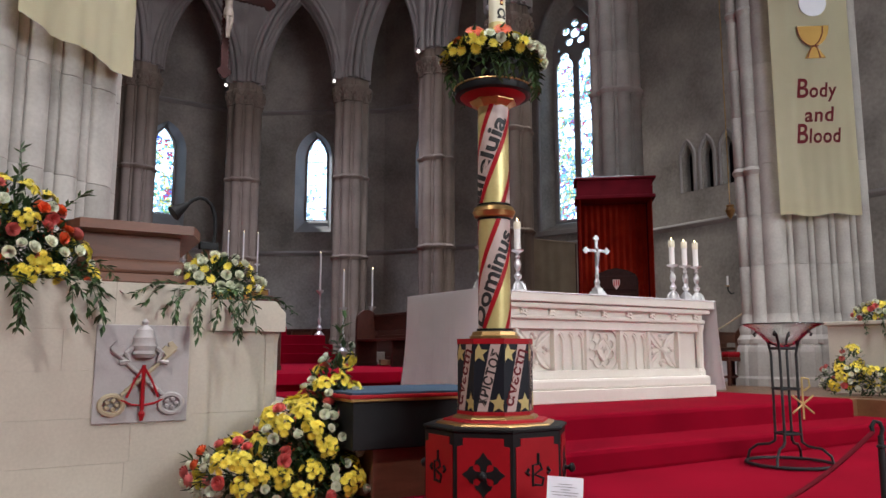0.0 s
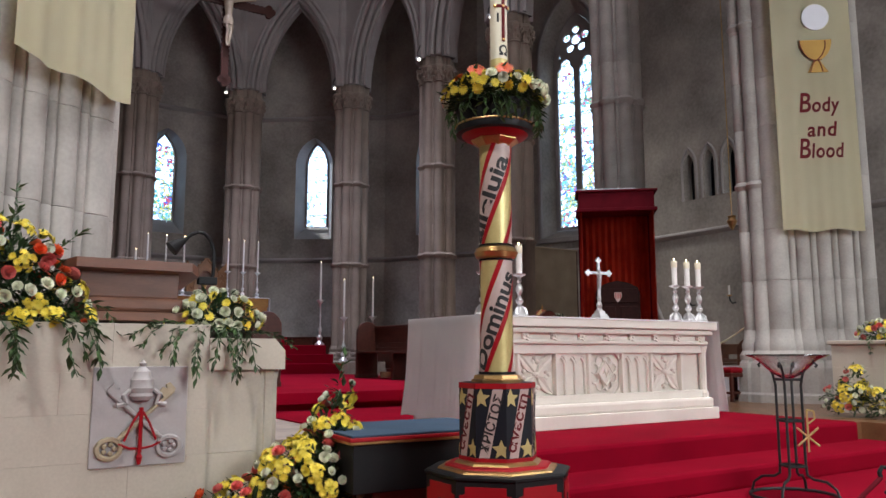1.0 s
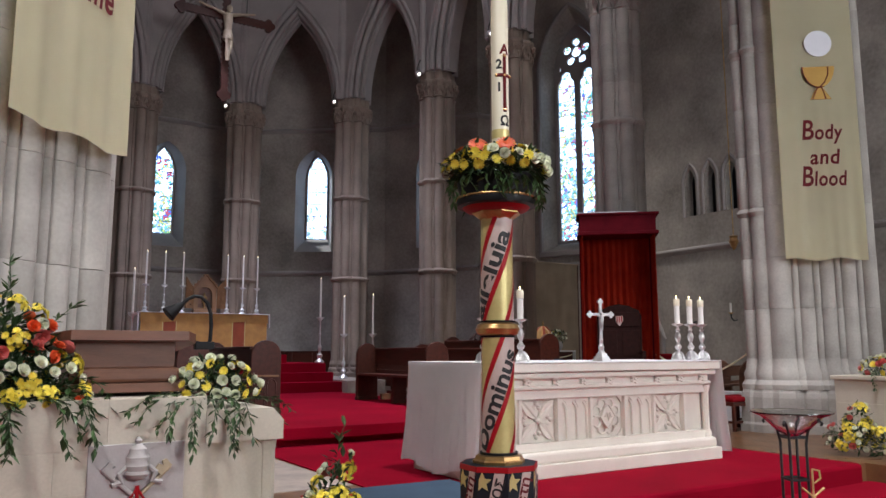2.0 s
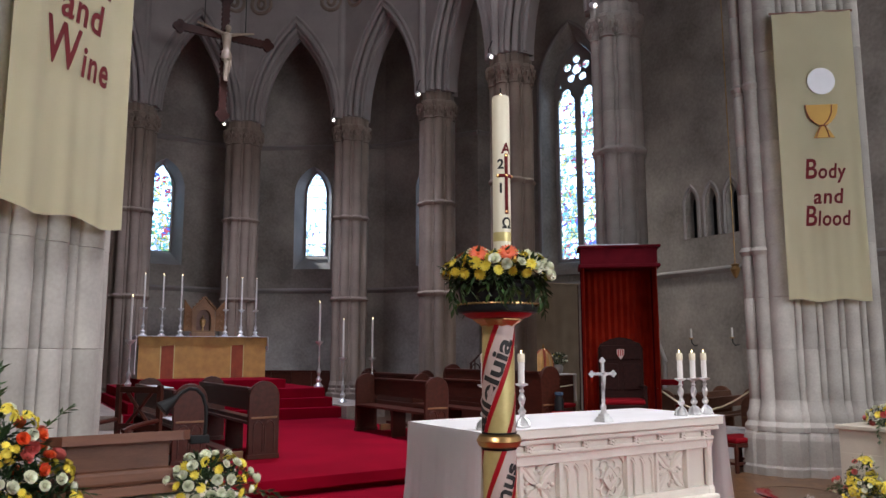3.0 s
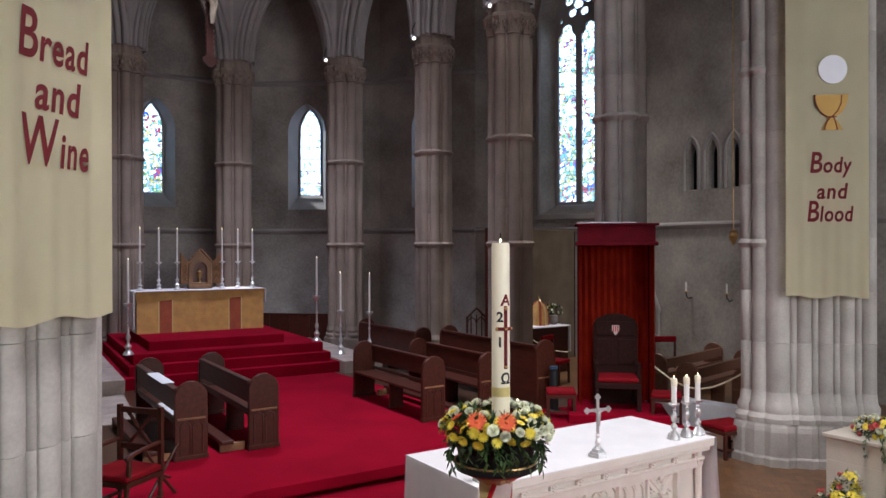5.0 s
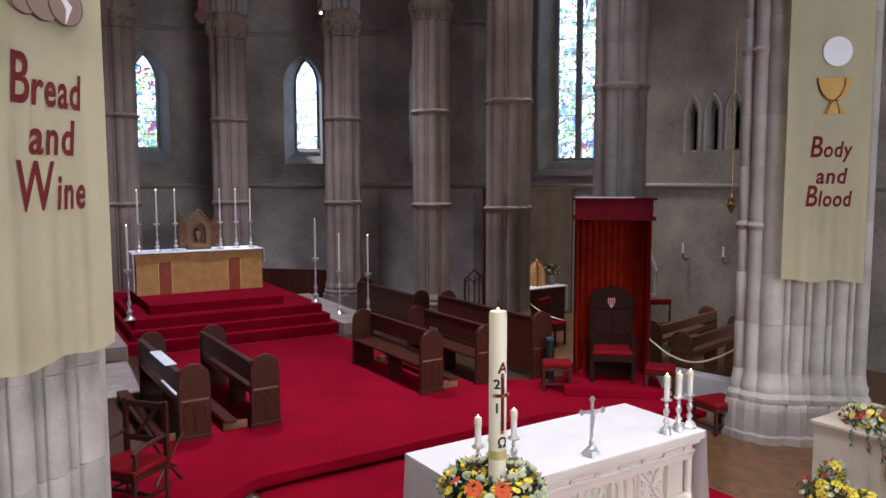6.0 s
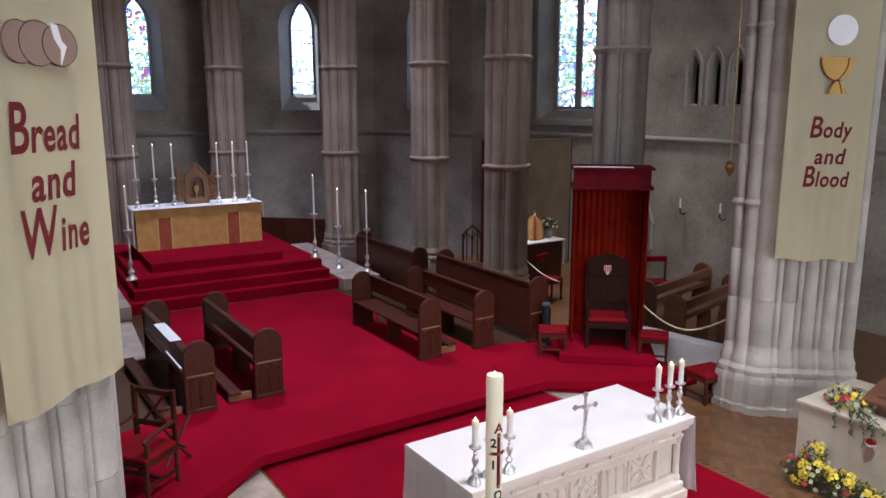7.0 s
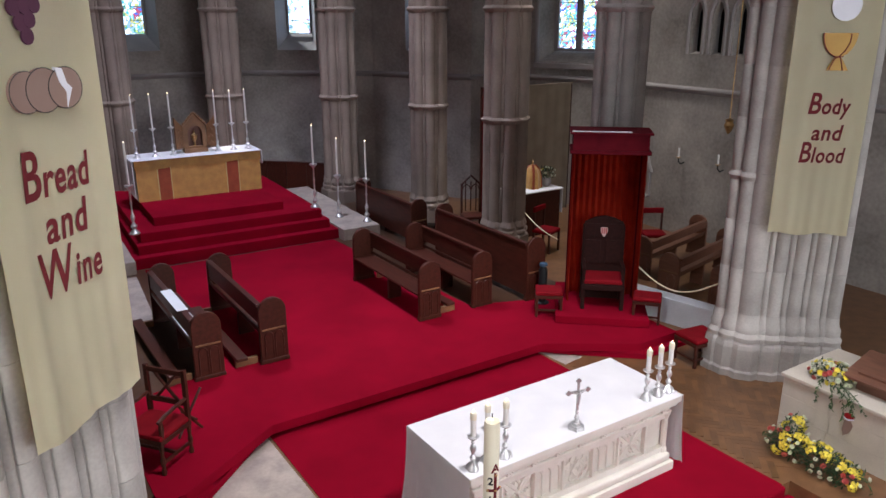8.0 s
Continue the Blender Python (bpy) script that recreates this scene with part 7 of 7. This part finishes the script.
for i in range(33):
    a = 2 * math.pi * i / 32
    rr = 1 + 0.10 * math.sin(7 * a)
    rows.append([bm.verts.new((r * rr * math.cos(a), r * rr * math.sin(a), z)) for r, z in ((0.20, 0.0), (0.19, 0.25), (0.15, 0.42), (0.06, 0.52), (0.005, 0.56))])
for a, b in zip(rows, rows[1:]):
    quadstrip(bm, a, b)
part("drape", bm, GOLDCLOTH, veil, smooth=True)
for k in range(4):
    a = radians(90 * k + 60)
    part("band", tube(bmesh.new(), [(0.215 * math.cos(a), 0.215 * math.sin(a), 0.0), (0.20 * math.cos(a), 0.20 * math.sin(a), 0.25), (0.15 * math.cos(a), 0.15 * math.sin(a), 0.43), (0.05 * math.cos(a), 0.05 * math.sin(a), 0.53)], 0.03, 6), ORANGECLOTH, veil, "orange band", smooth=True)
part("finial", lathe(bmesh.new(), [(0.02, 0.55), (0.03, 0.6), (0.005, 0.66)], 8), GOLD, veil)
vase = thing("flower_vase", SA @ pose(1.22, 0.35, 1.05), "grey vase on the side altar", "vase")
part("body", lathe(bmesh.new(), [(0.07, 0), (0.11, 0.05), (0.12, 0.12), (0.10, 0.19), (0.11, 0.20)], 16), GREYRELIEF, vase, smooth=True)
arrangement("flower_arrangement", SA @ pose(1.22, 0.35, 1.25), "white flowers and green leaves in the vase", [(0, 0, 0.10, 0.22, 0.2, 0.14)], (("w", 16, 0.03), ("y", 4, 0.028)), 41, (), 260, 0.07, clusters=False)
tall_stick(SA @ pose(1.04, 0.6, 1.05), 0.30, 0.22, "small candlestick with a lit candle on the side altar", 0.5, "side altar candles")
dossal = thing("dossal_curtain", M(5.72, 9.15, 0.0), "dark red dossal curtain hung behind the side altar", "curtain")
bm = bmesh.new()
rows = []
for i in range(41):
    rows.append([bm.verts.new((1.27 * i / 40, 0.03 * math.sin(i * 0.9), z)) for z in (0.0, 1.6, 3.22)])
for a, b in zip(rows, rows[1:]):
    quadstrip(bm, a, b)
bmesh.ops.solidify(bm, geom=bm.faces[:], thickness=0.006)
part("cloth", bm, REDCLOTH, dossal, smooth=True)
part("rail", boxed(-0.03, 1.30, -0.02, 0.05, 3.22, 3.27), WOOD, dossal)
for x in (-0.03, 1.27):
    part("post", boxed(x, x + 0.03, 0.0, 0.05, 0.0, 3.22), WOOD, dossal)

hanging = thing("cloth_hanging", M(7.04, 9.17, 0.0), "plain brown cloth hanging on a slim rail", "hanging")
bm = bmesh.new()
rows = [[bm.verts.new((1.45 * i / 40, 0.012 * math.sin(i * 0.7), z)) for z in (0.0, 1.6, 3.22)] for i in range(41)]
for a, b in zip(rows, rows[1:]):
    quadstrip(bm, a, b)
bmesh.ops.solidify(bm, geom=bm.faces[:], thickness=0.006)
part("cloth", bm, BROWNCLOTH, hanging, smooth=True)
part("rail", boxed(0.0, 1.48, -0.02, 0.03, 3.22, 3.25), BROWNCLOTH, hanging)
part("post", boxed(1.45, 1.48, 0.0, 0.05, 0.0, 3.22), WOOD, hanging)

# ---- the hanging rood ----
RX = Vector((-5.26, 17.3, 0))
rood = thing("hanging_crucifix", Matrix.Translation((RX.x, RX.y, 9.10)) @ Matrix.Rotation(TH, 4, "Z") @ Matrix.Scale(0.9, 4), "large dark wooden crucifix hung on chains in the apse", "crucifix")
bm = bmesh.new()
box(bm, -0.09, 0.09, 0.0, 0.07, -2.15, 1.0)
box(bm, -1.12, 1.12, -0.001, 0.071, -0.10, 0.10)
for k in range(22):
    z = -2.1 + 0.14 * k
    for s in (-1, 1):
        box(bm, s * 0.09 - 0.025, s * 0.09 + 0.025, 0.015, 0.055, z, z + 0.07)
for k in range(8):
    for s in (-1, 1):
        for e in (-1, 1):
            box(bm, s * (0.22 + 0.12 * k), s * (0.22 + 0.12 * k) + 0.06, 0.015, 0.055, e * 0.1 - 0.025, e * 0.1 + 0.025)
part("cross", bm, WOOD, rood, "dark cross with notched edges")
for x, z in ((-1.17, 0), (1.17, 0), (0, 1.05), (0, -2.2)):
    bm = bmesh.new()
    for dx, dz in ((0.09, 0.0), (-0.09, 0), (0, 0.09), (0, -0.09)):
        disc(bm, x + dx, z + dz, 0.10, 0.10, -0.01, 0.08, 10)
    part("end_boss", bm, WOOD, rood, "lobed carved end")
bm = bmesh.new()
tube(bm, [(0, -0.10, 0.06), (0.0, -0.12, -0.04), (0.01, -0.13, -0.22), (0.015, -0.12, -0.42), (0.01, -0.12, -0.52)], [0.05, 0.13, 0.115, 0.09, 0.12], 12)
lathe(bm, [(0.13, -0.72), (0.135, -0.60), (0.115, -0.48), (0.10, -0.46)], 12, 0.01, -0.12)
for e in (-1, 1):
    tube(bm, [(0.02 + e * 0.06, -0.12, -0.55), (0.04 + e * 0.045, -0.19, -0.86), (0.02 + e * 0.03, -0.14, -1.10), (0.01 + e * 0.02, -0.15, -1.30)], [0.075, 0.055, 0.048, 0.03], 8)
    tube(bm, [(e * 0.09, -0.11, 0.0), (e * 0.30, -0.09, 0.07), (e * 0.54, -0.07, 0.14), (e * 0.76, -0.05, 0.20)], [0.06, 0.045, 0.036, 0.028], 8)
bmesh.ops.create_icosphere(bm, subdivisions=2, radius=0.095, matrix=Matrix.Translation((0.03, -0.16, 0.15)) @ Matrix.Diagonal((0.85, 0.9, 1.15, 1)))
figure = tagged(link("carved_figure", bm, BRONZE, rood, smooth=True), "pale carved wooden figure")
for x in (-0.55, 0.55):
    part("chain", tube(bmesh.new(), [(x, 0.03, 0.1), (x, 0.03, 3.7)], 0.012, 5), IRON, rood)

# ---- lamps and fittings ----
for i, (u, v) in enumerate(PIERS[:8]):
    p = W(u, v, 7.62) + Vector((-0.45, -0.35, 0))
    sp = thing("spotlight", Matrix.Translation(p) @ Vector((0.3, -0.8, -0.5)).to_track_quat("Z", "Y").to_matrix().to_4x4(), "small white spotlight on a pier capital", "spotlight", "pier spotlights")
    part("housing", lathe(bmesh.new(), [(0.03, -0.12), (0.05, -0.08), (0.055, 0.06)], 12), WHITE, sp, smooth=True)
    part("lens", lathe(bmesh.new(), [(0.034, 0.055), (0.028, 0.066)], 12), LAMPGLOW, sp, "glowing lens")
    part("bracket", tube(bmesh.new(), [(0, 0, -0.1), (0.0, 0.12, -0.16), (0.05, 0.3, -0.18)], 0.012, 5), IRON, sp)

for v in (5.9, 4.85):
    sc = thing("wall_sconce", M(8.95, v, 1.78), "dark iron wall sconce holding a candle", "sconce", "wall sconces")
    part("arm", tube(bmesh.new(), [(0.05, 0, -0.1), (-0.06, 0, -0.12), (-0.14, 0, -0.06), (-0.15, 0, 0.02)], 0.014, 6), IRON, sc)
    part("cup", lathe(bmesh.new(), [(0.02, 0.02), (0.06, 0.05), (0.03, 0.05)], 10, -0.15, 0), GOLD, sc)
    part("candle", lathe(bmesh.new(), [(0.022, 0.05), (0.02, 0.25)], 8, -0.15, 0), WHITEWAX, sc)
hl = thing("hanging_lamp", M(6.9, 3.3, 3.0), "brass sanctuary lamp hung on a long chain", "lamp")
part("chain", tube(bmesh.new(), [(0, 0, 0.1), (0, 0, 10.0)], 0.010, 5), GOLD, hl)
part("body", lathe(bmesh.new(), [(0.01, -0.16), (0.05, -0.1), (0.09, 0.0), (0.06, 0.06), (0.08, 0.09), (0.01, 0.12)], 12), GOLD, hl, smooth=True)

nic = thing("wall_niche", M(9.0, 7.1, 0.0, -90), "small pointed stone wall niche with a shelf", "niche", kind="structure")
bm = bmesh.new()
tube(bm, [(-0.26, -0.03, 0.75)] + [(x, -0.03, z) for x, z in pointed(0.26, 1.3, 0.45, 0, 6)] + [(0.26, -0.03, 0.75)], 0.05, 6)
tube(bm, [(-0.32, -0.04, 1.30), (0, -0.04, 2.05), (0.32, -0.04, 1.30)], 0.04, 6)
part("frame", bm, ARCHSTONE, nic)
part("recess", boxed(-0.22, 0.22, -0.012, 0.01, 0.75, 1.5), STONE_B, nic)
part("shelf", boxed(-0.3, 0.3, -0.12, 0.02, 0.70, 0.76, 0.008), ARCHSTONE, nic)

# ---- herringbone parquet by the altar, block by block ----
PL, PWD = 0.32, 0.08
block_bm = boxed(0.001, PL - 0.001, 0.001, PWD - 0.001, 0.0, 0.005)
block_me = bpy.data.meshes.new("parquet_block")
block_bm.to_mesh(block_me)
block_bm.free()
block_me.materials.append(PARQUET)
spots = []
for i in range(-80, 81):
    for j in range(-40, 41):
        for turned in (0, 1):
            # the L of two blocks, repeated along the two lattice steps of a herringbone
            x = i * PWD + j * PL
            y = i * PWD - j * PL
            if turned:
                x, y = x + PL + PWD, y + PWD - PL
            spots.append((x, y, turned))
kept = []
ang = radians(45)
for x, y, turned in spots:
    cx, cy = (x - PWD / 2, y + PL / 2) if turned else (x + PL / 2, y + PWD / 2)
    u = 3.2 + cx * math.cos(ang) - cy * math.sin(ang)
    v = 0.6 + cx * math.sin(ang) + cy * math.cos(ang)
    if 2.36 < u < 4.2 and -1.18 < v < 2.6 and u + v < 4.75:
        kept.append((u, v, x, y, turned))
kept.sort(key=lambda k: abs(k[0] - 3.0) + abs(k[1] - 0.5))
rest = bmesh.new()
for n, (u, v, x, y, turned) in enumerate(kept):
    m = Matrix.Translation((3.2, 0.6, 0.0)) @ Matrix.Rotation(ang, 4, "Z") @ Matrix.Translation((x, y, 0)) @ Matrix.Rotation(radians(90) if turned else 0, 4, "Z")
    if n < 300:
        share("parquet_block", block_me, floor, m)
    else:
        before = len(rest.verts)
        box(rest, 0.001, PL - 0.001, 0.001, PWD - 0.001, 0.0, 0.005)
        rest.verts.ensure_lookup_table()
        for q in rest.verts[before:]:
            q.co = m @ q.co
if len(rest.verts):
    part("parquet_blocks", rest, PARQUET, floor)["kind"] = "stuff"
